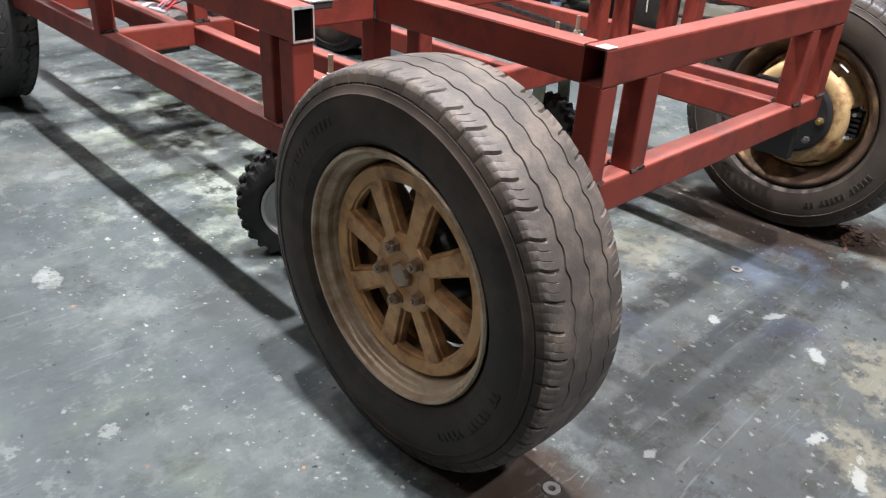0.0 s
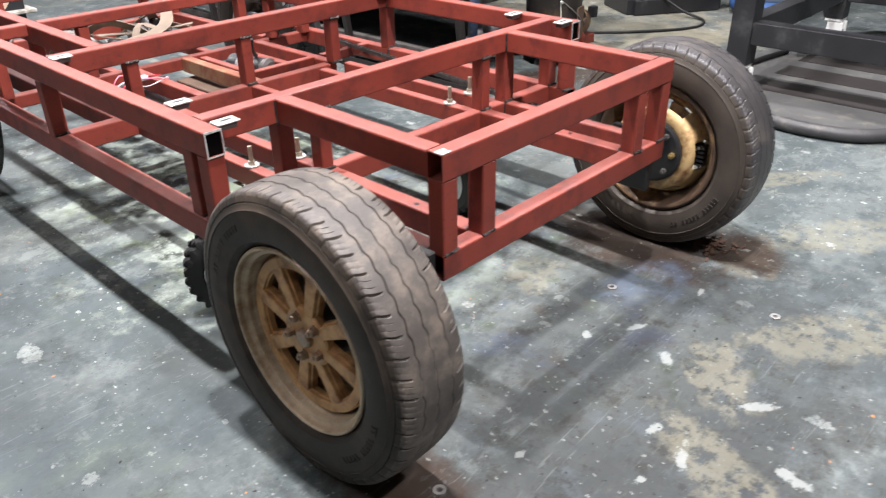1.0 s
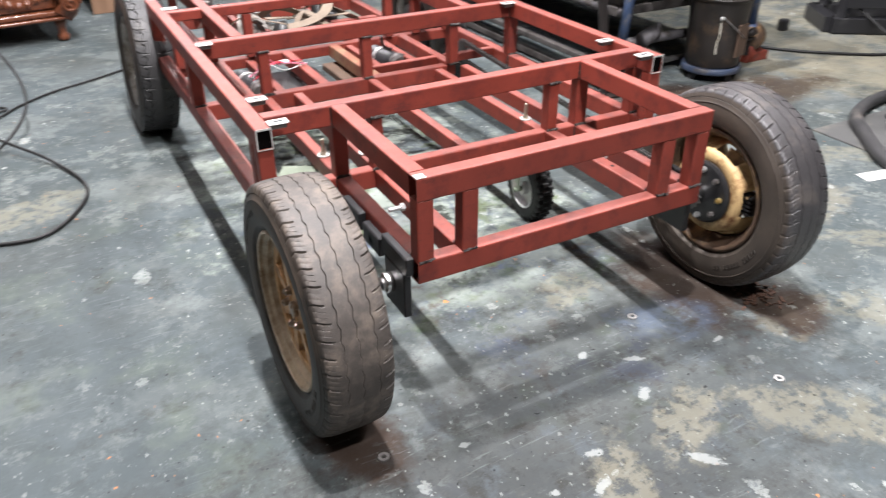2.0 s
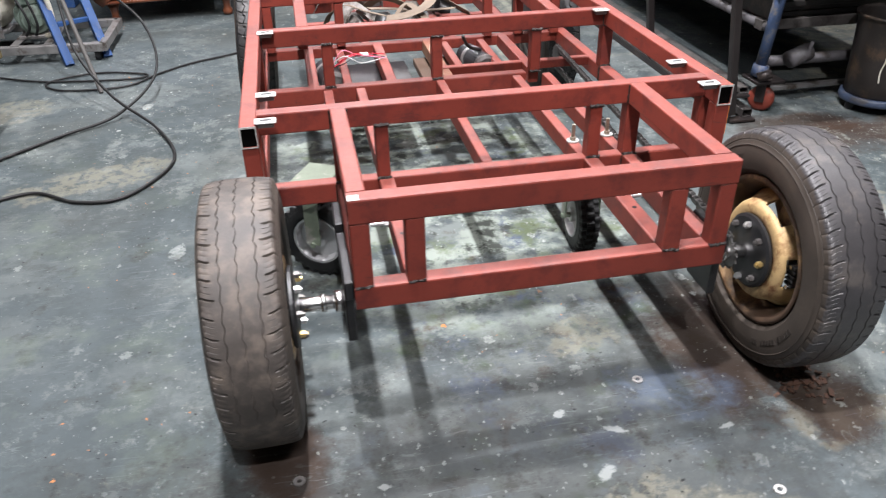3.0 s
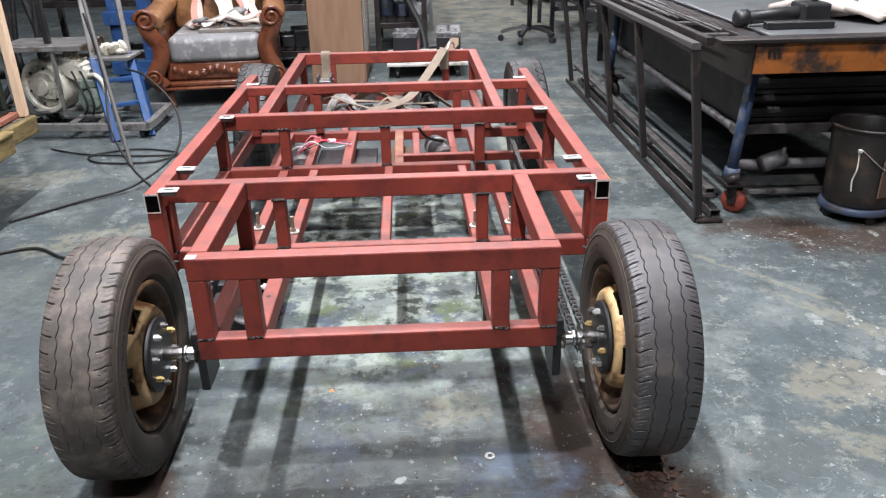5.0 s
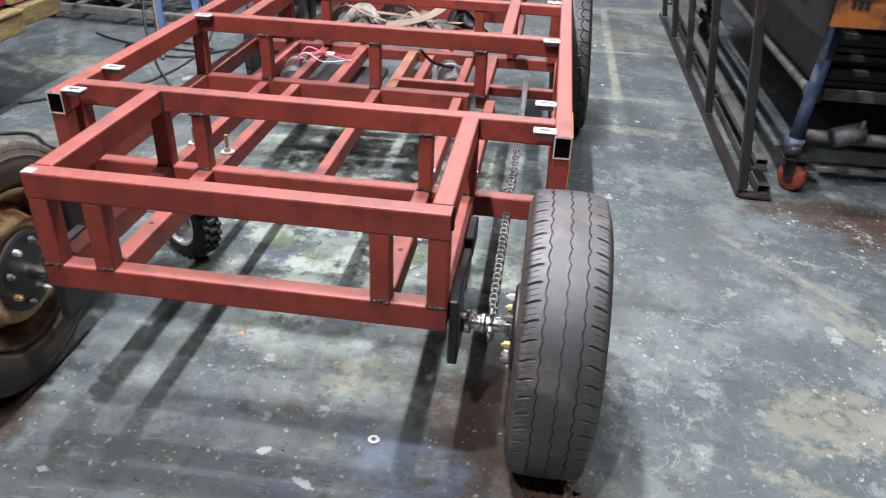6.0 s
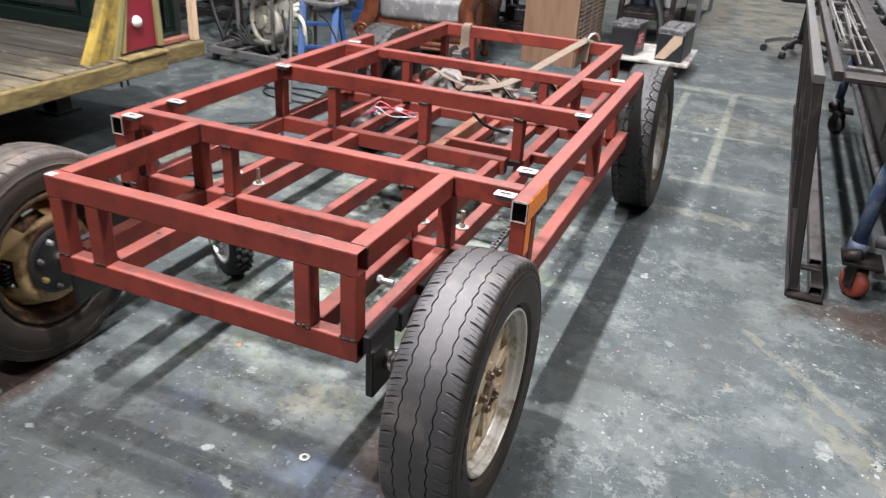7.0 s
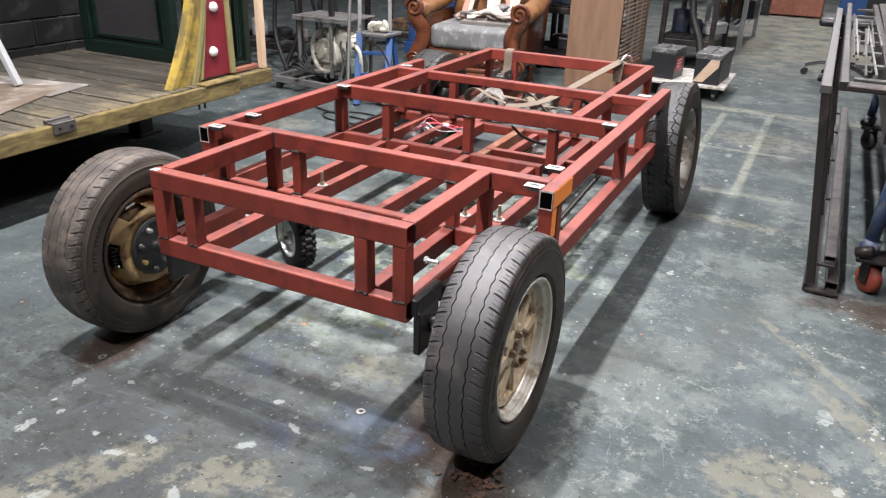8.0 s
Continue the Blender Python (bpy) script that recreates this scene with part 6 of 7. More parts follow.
# ---- brown cabinet with a wire grille, batteries on a dolly ----
VENEER = wood_material("brown_veneer", (0.2, 0.115, 0.07), (0.29, 0.175, 0.11), (10, 10, 1.2), 2.0, 0.5, 0.05)
WIREMAT = material("pale_wire", (0.5, 0.5, 0.46), 0.45, metal=0.5)
cab = thing("cooler_cabinet", "tall brown veneer cabinet with wire grille side", "cabinet")
part("front_panel", box(-0.66, -0.25, 4.46, 4.48, 0.0, 1.5, 0.003, 1), VENEER, cab, "brown veneer panel")
part("side_panel", box(-0.262, -0.24, 4.482, 5.3, 0.0, 0.16, 0.003, 1), VENEER, cab)
part("side_panel", box(-0.262, -0.24, 5.22, 5.3, 0.16, 1.5, 0.003, 1), VENEER, cab)
part("inner_back", box(-0.6, -0.55, 4.49, 5.25, 0.02, 1.4), BLACK_STEEL, cab)
part("back_panel", box(-0.66, -0.25, 5.305, 5.32, 0.0, 1.5, 0.003, 1), VENEER, cab)
for i in range(18):
    part("grille_wire", box(-0.246, -0.24, 4.485, 5.218, 0.19 + i * 0.032, 0.196 + i * 0.032), WIREMAT, cab)
for yy in (4.65, 4.9, 5.1):
    part("grille_stay", box(-0.254, -0.248, yy, yy + 0.006, 0.17, 0.95), WIREMAT, cab)
part("fan_guard", turned(pose(-0.3, 4.85, 0.5, 0, 90, 0), ring_plate(0.2, 0.215, 0, 0.01, 40)), BLACK_STEEL, cab, "round black fan guard")
part("fan_hub", turned(pose(-0.34, 4.85, 0.5, 0, 90, 0), revolve([(0.06, 0), (0.05, 0.03), (0.01, 0.035)], 18, cap=True)), MATGREY, cab)
batt_mat = material("black_battery_plastic", (0.018, 0.018, 0.02), 0.35, vary=0.2, scale=12)
RED_LABEL = material("red_label", (0.55, 0.03, 0.03), 0.4)
LID = material("dusty_battery_lid", (0.07, 0.07, 0.072), 0.45, vary=0.3, scale=14, second=(0.3, 0.29, 0.28), amount=0.25, patch_scale=20)
BEAM_TAN = material("painted_beam_tan", (0.5, 0.36, 0.26), 0.5, vary=0.15, scale=10)
BOARD_WHITE = material("grimy_white_board", (0.5, 0.48, 0.44), 0.6, vary=0.2, scale=10, second=(0.25, 0.22, 0.18), amount=0.35, patch_scale=9)
dolly = thing("flat_dolly", "white board dolly on small castors", "dolly")
part("board", box(-0.08, 0.56, 4.52, 5.18, 0.1, 0.122, 0.004, 1), BOARD_WHITE, dolly, "dusty white board")
for x, yy in ((0.0, 4.6), (0.48, 4.6), (0.0, 5.1), (0.48, 5.1)):
    part("castor", joined(turned(pose(x, yy, 0.032, 0, 90, 0), revolve([(0.008, -0.013), (0.032, -0.012), (0.032, 0.012), (0.008, 0.013)], 18, cap=True)), box(x - 0.022, x + 0.022, yy - 0.02, yy + 0.02, 0.05, 0.099)), BLACK_STEEL, dolly)


def battery(m, label, w, d, h, red):
    b = thing("car_battery", label, "battery", m, "batteries on the dolly")
    part("case", box(-w / 2, w / 2, -d / 2, d / 2, 0, h * 0.86, 0.006, 2), batt_mat, b)
    part("lid", box(-w / 2 - 0.003, w / 2 + 0.003, -d / 2 - 0.003, d / 2 + 0.003, h * 0.862, h, 0.006, 2), LID, b, "dusty grey lid")
    for s in (-1, 1):
        part("terminal", rod((w * 0.3 * s, -d * 0.3, h), (w * 0.3 * s, -d * 0.3, h + 0.02), 0.012, 12), BARE, b)
    for k in range(4):
        part("vent_cap", rod((0, -d * 0.3 + k * d * 0.2, h), (0, -d * 0.3 + k * d * 0.2, h + 0.008), 0.012, 12), LID, b)
    if red:
        lb = part("label", box(w / 2, w / 2 + 0.0015, -d * 0.32, d * 0.28, h * 0.25, h * 0.68), RED_LABEL, b, "red label with pale bars")
        part("writing_bar", joined(*[box(w / 2 + 0.0016, w / 2 + 0.0022, -d * 0.26, d * 0.2 - 0.02 * k, h * (0.58 - 0.1 * k), h * (0.62 - 0.1 * k)) for k in range(3)]), WHITE, lb)
    else:
        # slanting beam of light on the case front, painted as a tan patch
        lb = part("label", loop_mesh([[(-w * 0.5, -d / 2 - 0.0015, h * 0.06), (-w * 0.12, -d / 2 - 0.0015, h * 0.06), (w * 0.42, -d / 2 - 0.0015, h * 0.6), (w * 0.42, -d / 2 - 0.0015, h * 0.82), (w * 0.1, -d / 2 - 0.0015, h * 0.82)], [(-w * 0.5, -d / 2, h * 0.06), (-w * 0.12, -d / 2, h * 0.06), (w * 0.42, -d / 2, h * 0.6), (w * 0.42, -d / 2, h * 0.82), (w * 0.1, -d / 2, h * 0.82)]], True, True), BEAM_TAN, b, "tan patch painted for a slanting light beam")
    return b


battery(pose(0.08, 4.74, 0.1225, 0, 0, -6), "black car battery with a red label on a dolly", 0.19, 0.26, 0.225, True)
battery(pose(0.42, 4.78, 0.1225, 0, 0, -3), "black car battery with a light beam painted tan, on a dolly", 0.19, 0.42, 0.225, False)

# ---- leaning steel rack ----
RACK = material("brown_black_steel", (0.026, 0.021, 0.02), 0.45, metal=0.3, vary=0.3, scale=10, second=(0.06, 0.045, 0.038), amount=0.25, patch_scale=8)
RACKTOP = material("rubbed_steel", (0.085, 0.08, 0.076), 0.5, metal=0.4, vary=0.3, scale=10)
RACKDUST = material("dusty_dark_steel", (0.075, 0.068, 0.064), 0.55, metal=0.2, vary=0.35, scale=9, second=(0.03, 0.025, 0.023), amount=0.35, patch_scale=8)
rack = thing("steel_rack", "dark steel rack frame leaning beside a workbench", "rack")
for yy in (1.49, 2.3, 2.99, 3.64, 4.19):
    part("post", tube((1.318, yy, 0.03), (1.222, yy, 0.734), 0.032, 0.034, up=(0, 1, 0)), RACK, rack)
part("top_rail", tube((1.218, 1.47, 0.748), (1.2, 4.3, 0.748), 0.036, 0.026), RACKTOP, rack)
part("bottom_rail", joined(box(1.296, 1.345, 1.465, 4.3, 0.0, 0.006), box(1.296, 1.302, 1.465, 4.3, 0.006, 0.03)), RACK, rack)
part("lower_rail", tube((1.365, 1.5, 0.13), (1.365, 4.25, 0.13), 0.042, 0.026, ends=(True, True)), RACKDUST, rack)
part("lower_rail", tube((1.39, 1.48, 0.032), (1.39, 4.2, 0.032), 0.045, 0.036, ends=(True, True)), RACKDUST, rack)
for yy in (1.49, 2.3, 2.99, 3.64, 4.19):
    part("rail_bracket", box(1.325, 1.386, yy - 0.012, yy + 0.012, 0.104, 0.1165, 0.002, 1), RACK, rack)
part("foot_plate", box(1.302, 1.415, 1.45, 1.5, 0.0065, 0.0145), RACK, rack)

# ---- workbench on castors ----
ORANGE_BEAM = material("rusty_orange_beam", (0.3, 0.095, 0.018), 0.55, vary=0.3, scale=6, bump=0.2, second=(0.035, 0.022, 0.016), amount=0.42, patch_scale=5)
SHEET = material("blue_grey_steel_sheet", (0.2, 0.21, 0.215), 0.32, metal=0.5, vary=0.2, scale=4, second=(0.1, 0.1, 0.1), amount=0.25, patch_scale=4)
SCALE = material("black_mill_scale", (0.022, 0.02, 0.019), 0.5, vary=0.35, scale=5, second=(0.06, 0.045, 0.036), amount=0.25, patch_scale=5, per_object=0.25)
LEG_BLUE = material("worn_grey_blue_paint", (0.045, 0.075, 0.15), 0.55, vary=0.3, scale=14, second=(0.16, 0.15, 0.14), amount=0.3, patch_scale=16)
PIPE = material("dull_scaffold_pipe", (0.1, 0.095, 0.1), 0.6, metal=0.2, vary=0.3, scale=20, second=(0.05, 0.04, 0.035), amount=0.35, patch_scale=14)
bench = thing("steel_workbench", "heavy steel workbench with rusty orange end beam and blue legs", "workbench")
part("end_beam", loop_mesh([[(x, 1.405, 0.648), (x, 1.47, 0.648), (x, 1.47, 0.658), (x, 1.415, 0.658), (x, 1.415, 0.755), (x, 1.47, 0.755), (x, 1.47, 0.765), (x, 1.405, 0.765)] for x in (1.43, 2.5)], True, True), ORANGE_BEAM, bench, "rusty orange end beam")
for x in (1.475, 2.2):
    part("stamped_plate", joined(*[box(x + dx, x + dx + 0.012, 1.4, 1.4045, 0.71 + dz, 0.722 + dz) for dx in (0, 0.02, 0.04) for dz in (0, 0.018)]), RACK, bench, kind="stuff")
part("edge_plate", box(1.28, 2.56, 1.385, 1.47, 0.7655, 0.785, 0.004, 1), RACK, bench, "dark steel edge plate")
part("side_channel", joined(box(1.425, 1.435, 1.42, 4.6, 0.6, 0.77), box(1.425, 1.48, 1.42, 4.6, 0.77, 0.78)), RACK, bench)
part("side_channel", joined(box(2.49, 2.5, 1.42, 4.6, 0.6, 0.77), box(2.45, 2.5, 1.42, 4.6, 0.77, 0.78)), RACK, bench)
for yy in (1.62, 1.95, 2.3, 2.65, 3.0, 3.4, 3.8, 4.2):
    part("grid_bar", box(1.3, 1.52, yy, yy + 0.035, 0.755, 0.77, 0.002, 1), RACKTOP, bench)
for x in (1.27, 1.42):
    part("grid_rail", tube((x, 1.47, 0.765), (x - 0.02, 4.5, 0.765), 0.03, 0.03), RACK, bench)
part("top_sheet", box(1.53, 2.48, 1.48, 4.6, 0.7665, 0.779, 0.003, 1), SHEET, bench, "blue-grey steel top sheet")
for x, yy, lean in ((1.515, 1.6, -1), (1.53, 3.8, -1), (2.35, 1.6, 1), (2.35, 3.8, 1)):
    lg = part("leg", joined(rod((x + 0.03 * lean, yy, 0.15), (x - 0.0 * lean, yy - 0.02, 0.64), 0.024, 16), rod((x + 0.03 * lean, yy, 0.15), (x + 0.022 * lean, yy, 0.2), 0.034, 16)), LEG_BLUE, bench, "blue tubular leg", True)
    part("leg_plate", joined(box(x - 0.065, x + 0.065, yy - 0.065, yy + 0.065, 0.128, 0.142, 0.002, 1), rod((x - 0.07, yy - 0.06, 0.165), (x - 0.02, yy - 0.08, 0.185), 0.02, 10)), RACK, bench, "", True)
    CASTOR_RED = material("worn_red_castor", (0.2, 0.035, 0.02), 0.6, vary=0.25, scale=20, second=(0.1, 0.05, 0.04), amount=0.3, patch_scale=20) if x == 1.515 and yy == 1.6 else CASTOR_RED
    part("castor_wheel", turned(pose(x - 0.005, yy - 0.02, 0.055, 0, 90, 40), revolve([(0.012, -0.022), (0.045, -0.02), (0.055, -0.012), (0.055, 0.012), (0.045, 0.02), (0.012, 0.022)], 26, cap=True)), CASTOR_RED if yy < 2 else RACK, bench, "worn red castor wheel" if yy < 2 else "dark castor wheel", True)
    part("castor_fork", turned(pose(x - 0.005, yy - 0.02, 0.055, 0, 0, 40), joined(box(-0.032, -0.027, -0.02, 0.02, -0.01, 0.073), box(0.027, 0.032, -0.02, 0.02, -0.01, 0.073))), RACK, bench)
part("shelf_pipe", rod((1.55, 1.66, 0.19), (2.36, 1.66, 0.19), 0.024, 14), PIPE, bench, "dull steel pipe", True)
part("shelf_pipe", rod((1.545, 1.66, 0.335), (1.545, 3.75, 0.335), 0.022, 14), PIPE, bench, "dull steel pipe", True)
part("pipe_clamp", joined(rod((1.62, 1.6, 0.21), (1.72, 1.62, 0.235), 0.038, 14), rod((1.7, 1.6, 0.215), (1.7, 1.58, 0.29), 0.008, 8)), PIPE, bench, "dull steel swivel clamp", True)
part("low_bar", box(1.58, 2.36, 1.68, 1.71, 0.04, 0.06, 0.002, 1), ANGLE, bench)
part("low_shelf_bar", box(1.52, 2.4, 1.7, 1.76, 0.315, 0.36, 0.003, 1), RACKDUST, bench)
part("side_plate", box(1.55, 1.556, 1.7, 4.5, 0.35, 0.62, 0.002, 1), RACK, bench, "dark side plate")
part("low_shelf_bar", box(1.52, 2.4, 3.6, 3.66, 0.315, 0.36, 0.003, 1), RACK, bench)
rnd = random.Random(3)
for i in range(10):
    z = 0.3605 + i * 0.0255
    dx, dy = rnd.uniform(-0.02, 0.02), rnd.uniform(-0.03, 0.03)
    tagged(part("steel_sheet", box(1.575 + dx * 0.3, 2.42 + dx, 1.72 + dy, 4.4 + dy, z, z + 0.025, 0.003, 1), SCALE), "black mill-scale steel sheet in a stack", "steel sheet", "sheets under the bench")


# things on the bench
tool = thing("power_tool", "black bench clamp tool lying on a workbench", "tool")
part("body", rod((1.5, 1.72, 0.815), (1.78, 1.76, 0.83), 0.028, 14, bevel=0.006), BLACK_STEEL, tool, "", True)
part("knob", turned(pose(1.5, 1.72, 0.815, 0, 90, 8), revolve([(0.01, -0.04), (0.036, -0.035), (0.036, 0.01), (0.02, 0.02)], 18, cap=True)), BLACK_STEEL, tool, "", True)
part("head", box(1.74, 1.86, 1.7, 1.83, 0.7795, 0.87, 0.012, 2), BLACK_STEEL, tool)
part("column", rod((1.82, 1.78, 0.85), (1.83, 1.8, 1.02), 0.016, 12), BLACK_STEEL, tool, "", True)
part("jaw", box(1.56, 1.84, 1.62, 1.67, 0.7795, 0.81, 0.004, 1), BLACK_STEEL, tool)
rnd = random.Random(11)
for i in range(8):
    x, yy = rnd.uniform(1.95, 2.4), rnd.uniform(1.6, 2.1)
    tagged(part("dust_sheet", turned(pose(x, yy, 0.7815 + 0.004 * i, 0, 0, rnd.uniform(0, 180)), sweep([(-0.16, 0, 0.012), (-0.06, 0.03, 0.04), (0.05, -0.02, 0.02), (0.16, 0.02, 0.012)], [(-0.06, -0.01), (0.06, -0.01), (0.05, 0.012), (-0.06, 0.016)], steps=5)), CLOTH, None, "", True), "crumpled pale cloth on a workbench", "cloth", "cloths on the bench")
rnd = random.Random(12)
for i in range(14):
    x = 1.29 + rnd.uniform(0.0, 0.11)
    y0 = 1.55 + rnd.uniform(0, 1.3)
    tagged(part("steel_rod", rod((x, y0, 0.7805 + 0.006), (x + rnd.uniform(-0.02, 0.02), y0 + rnd.uniform(0.5, 1.4), 0.7805 + 0.005), 0.0045, 6), RACKTOP if i % 3 else ANGLE), "loose steel rod lying on a bench grid", "rod", "rods on the bench")

# ---- oil drum on a blue dolly ----
DEEP_BLUE = material("grimy_dark_blue", (0.035, 0.05, 0.085), 0.5, vary=0.35, scale=12, second=(0.05, 0.05, 0.055), amount=0.35, patch_scale=12)
drum = thing("open_drum", "dirty black open steel drum on a blue base", "drum", pose(2.015, 1.5, 0, 0, 0, -20) @ Matrix.Diagonal((0.92, 0.92, 1.0, 1.0)))
DRUM = material("dirty_black_drum", (0.02, 0.0165, 0.0145), 0.45, vary=0.5, scale=9, bump=0.3, second=(0.07, 0.045, 0.028), amount=0.26, patch_scale=7)
part("shell", revolve([(0.0, 0.0705), (0.14, 0.0705), (0.147, 0.078), (0.15, 0.13), (0.152, 0.2), (0.156, 0.3), (0.162, 0.385), (0.17, 0.4), (0.176, 0.405), (0.176, 0.412), (0.168, 0.414), (0.158, 0.4), (0.15, 0.3), (0.146, 0.1), (0.0, 0.095)], 48), DRUM, drum, "dirty black shell", True)
part("base_ring", revolve([(0.12, 0.04), (0.16, 0.04), (0.163, 0.046), (0.16, 0.066), (0.155, 0.07), (0.12, 0.07)], 40, ring=True), DEEP_BLUE, drum, "blue base ring", True)
for a in (0.4, 1.97, 3.5, 5.1):
    part("castor", turned(pose(0.13 * math.cos(a), 0.13 * math.sin(a), 0.02, 90, 0, 0), revolve([(0.006, -0.01), (0.02, -0.01), (0.02, 0.01), (0.006, 0.01)], 14, cap=True)), BLACK_STEEL, drum)
part("drip", hose([(-0.06, -0.147, 0.33), (-0.055, -0.15, 0.25), (-0.065, -0.149, 0.2), (-0.06, -0.148, 0.15)], 0.004, 6), CREAM, drum, "dried cream paint drip", True)
part("handle_wire", hose([(-0.05, -0.153, 0.33), (0.03, -0.17, 0.27), (0.1, -0.13, 0.22)], 0.003, 6), ANGLE, drum, "bent wire handle", True)
part("handle_lug", box(-0.068, -0.05, -0.163, -0.15, 0.318, 0.335, 0.003, 1), PLATE, drum)
part("torn_label", turned(pose(0.085, -0.131, 0.2, 0, 0, 33), box(-0.045, 0.045, -0.006, 0.004, -0.07, 0.09, 0.002, 1)), CARTON, drum, "torn brown label")
pump2 = thing("rusty_pump", "small rusty pump behind a drum", "pump")
part("body", turned(pose(2.42, 1.62, 0.12, 0, 90, 30), revolve([(0.03, -0.1), (0.07, -0.09), (0.075, 0.02), (0.05, 0.06), (0.03, 0.12)], 20, cap=True)), RIM_DARK, pump2, "", True)
part("foot", box(2.33, 2.5, 1.55, 1.7, 0.0, 0.05, 0.004, 1), CASTOR_RED, pump2)
part("post", rod((2.52, 1.75, 0.0), (2.52, 1.75, 0.8), 0.025, 12), BLUE, pump2, "", True)

# ---- black stand on white castors, floor mat and suction hose ----
stand = thing("machine_stand", "heavy black steel stand on white castors", "stand")
BLACKPAINT = material("satin_black_paint", (0.016, 0.016, 0.018), 0.4, vary=0.25, scale=6, second=(0.045, 0.045, 0.045), amount=0.2, patch_scale=6)
sx0, sx1, sy0, sy1 = 2.19, 3.45, -0.75, 0.56
for x in (sx0, sx1):
    for yy in (sy0, sy1):
        part("leg", tube((x, yy, 0.115), (x, yy, 1.1), 0.1, 0.1, up=(0, 1, 0)), BLACKPAINT, stand)
        cst = part("castor", joined(box(x - 0.045, x + 0.045, yy - 0.045, yy + 0.045, 0.095, 0.114, 0.004, 1), box(x - 0.04, x - 0.02, yy - 0.06, yy + 0.03, 0.02, 0.096, 0.008, 2), box(x + 0.02, x + 0.04, yy - 0.06, yy + 0.03, 0.02, 0.096, 0.008, 2)), WHITE, stand, "white castor")
        part("castor_wheel", turned(pose(x, yy - 0.02, 0.034, 0, 90, 0), revolve([(0.008, -0.017), (0.034, -0.016), (0.034, 0.016), (0.008, 0.017)], 20, cap=True)), BLACK_STEEL, cst)
for yy in (sy0, sy1):
    part("rail", tube((sx0 + 0.05, yy, 0.26), (sx1 - 0.05, yy, 0.26), 0.08, 0.1), BLACKPAINT, stand)
    part("rail", tube((sx0 + 0.05, yy, 1.05), (sx1 - 0.05, yy, 1.05), 0.08, 0.1), BLACKPAINT, stand)
for x in (sx0, sx1):
    part("rail", tube((x, sy0 + 0.05, 0.26), (x, sy1 - 0.05, 0.26), 0.08, 0.1), BLACKPAINT, stand)
    part("rail", tube((x, sy0 + 0.05, 1.05), (x, sy1 - 0.05, 1.05), 0.08, 0.1), BLACKPAINT, stand)
HOSEGREY = material("grey_suction_hose", (0.04, 0.039, 0.04), 0.55, vary=0.3, scale=14, second=(0.1, 0.09, 0.08), amount=0.2, patch_scale=7)
tagged(part("suction_hose", hose([(2.75, 0.78, 0.028), (2.4, 0.8, 0.028), (2.1, 0.7, 0.028), (1.93, 0.52, 0.028), (1.8, 0.36, 0.028), (1.75, 0.2, 0.028), (1.745, 0.03, 0.028), (1.8, -0.12, 0.028), (1.95, -0.24, 0.028), (2.2, -0.35, 0.028), (2.6, -0.4, 0.028)], 0.028, 14, 10), HOSEGREY, None, "", True), "thick grey suction hose curved on the floor", "hose")
tagged(part("thin_hose", hose([(2.9, 0.6, 0.02), (2.65, 0.64, 0.02), (2.4, 0.66, 0.02), (2.24, 0.64, 0.02)], 0.014, 10, 8), RUBBER, None, "", True), "thin black hose beside a stand", "hose")
tagged(part("thin_hose", hose([(1.85, -0.3, 0.014), (2.1, -0.42, 0.014), (2.5, -0.5, 0.014)], 0.014, 10, 8), RUBBER, None, "", True), "thin black hose on the floor", "hose")
MAT1 = material("grey_rubber_mat", (0.075, 0.075, 0.073), 0.6, vary=0.25, scale=6, second=(0.12, 0.115, 0.1), amount=0.25, patch_scale=9)
MAT2 = material("brown_black_mat", (0.022, 0.018, 0.017), 0.6, vary=0.2, scale=6)
fm = thing("striped_mat", "grey and dark striped rubber mat on the floor", "mat")
part("base", box(1.85, 3.3, -0.35, 0.72, 0.0005, 0.006), MAT1, fm)
for x in (2.2, 2.5, 2.8):
    part("stripe", box(x, x + 0.18, -0.34, 0.5, 0.0062, 0.0085), MAT2, fm)
PAPER = material("white_paper", (0.6, 0.6, 0.57), 0.7, vary=0.12, scale=20, second=(0.4, 0.4, 0.38), amount=0.3, patch_scale=15)
tagged(part("paper_scrap", turned(pose(1.7, 0.29, 0.0008, 0, 0, -10), box(-0.085, 0.085, -0.035, 0.03, 0, 0.0012)), PAPER), "white paper scrap on the floor", "paper")
vac = thing("workshop_vacuum", "grey drum vacuum with a blue base", "vacuum", pose(3.85, 1.1, 0))
part("base", revolve([(0.2, 0.02), (0.24, 0.03), (0.25, 0.07), (0.22, 0.1)], 32, cap=True), BLUE, vac, "blue base", True)
part("drum", revolve([(0.19, 0.1), (0.2, 0.15), (0.2, 0.45), (0.21, 0.46), (0.21, 0.52), (0.15, 0.6), (0.02, 0.62)], 32, cap=True), GREYPAINT, vac, "grey drum", True)
part("hose", hose([(0.05, -0.21, 0.5), (-0.02, -0.32, 0.35), (0.0, -0.35, 0.15), (0.06, -0.36, 0.03)], 0.03, 10), HOSEGREY, vac, "", True)
low = thing("low_steel_frame", "low black steel frame on the floor", "frame")
for a, c in (((3.25, 1.75, 0.05), (3.75, 1.42, 0.05)), ((3.45, 2.05, 0.05), (3.95, 1.72, 0.05)), ((3.25, 1.75, 0.05), (3.45, 2.05, 0.05)), ((3.75, 1.42, 0.05), (3.95, 1.72, 0.05)), ((3.3, 1.72, 0.2), (3.8, 1.4, 0.2))):
    part("bar", tube(a, c, 0.08, 0.09), BLACKPAINT, low)
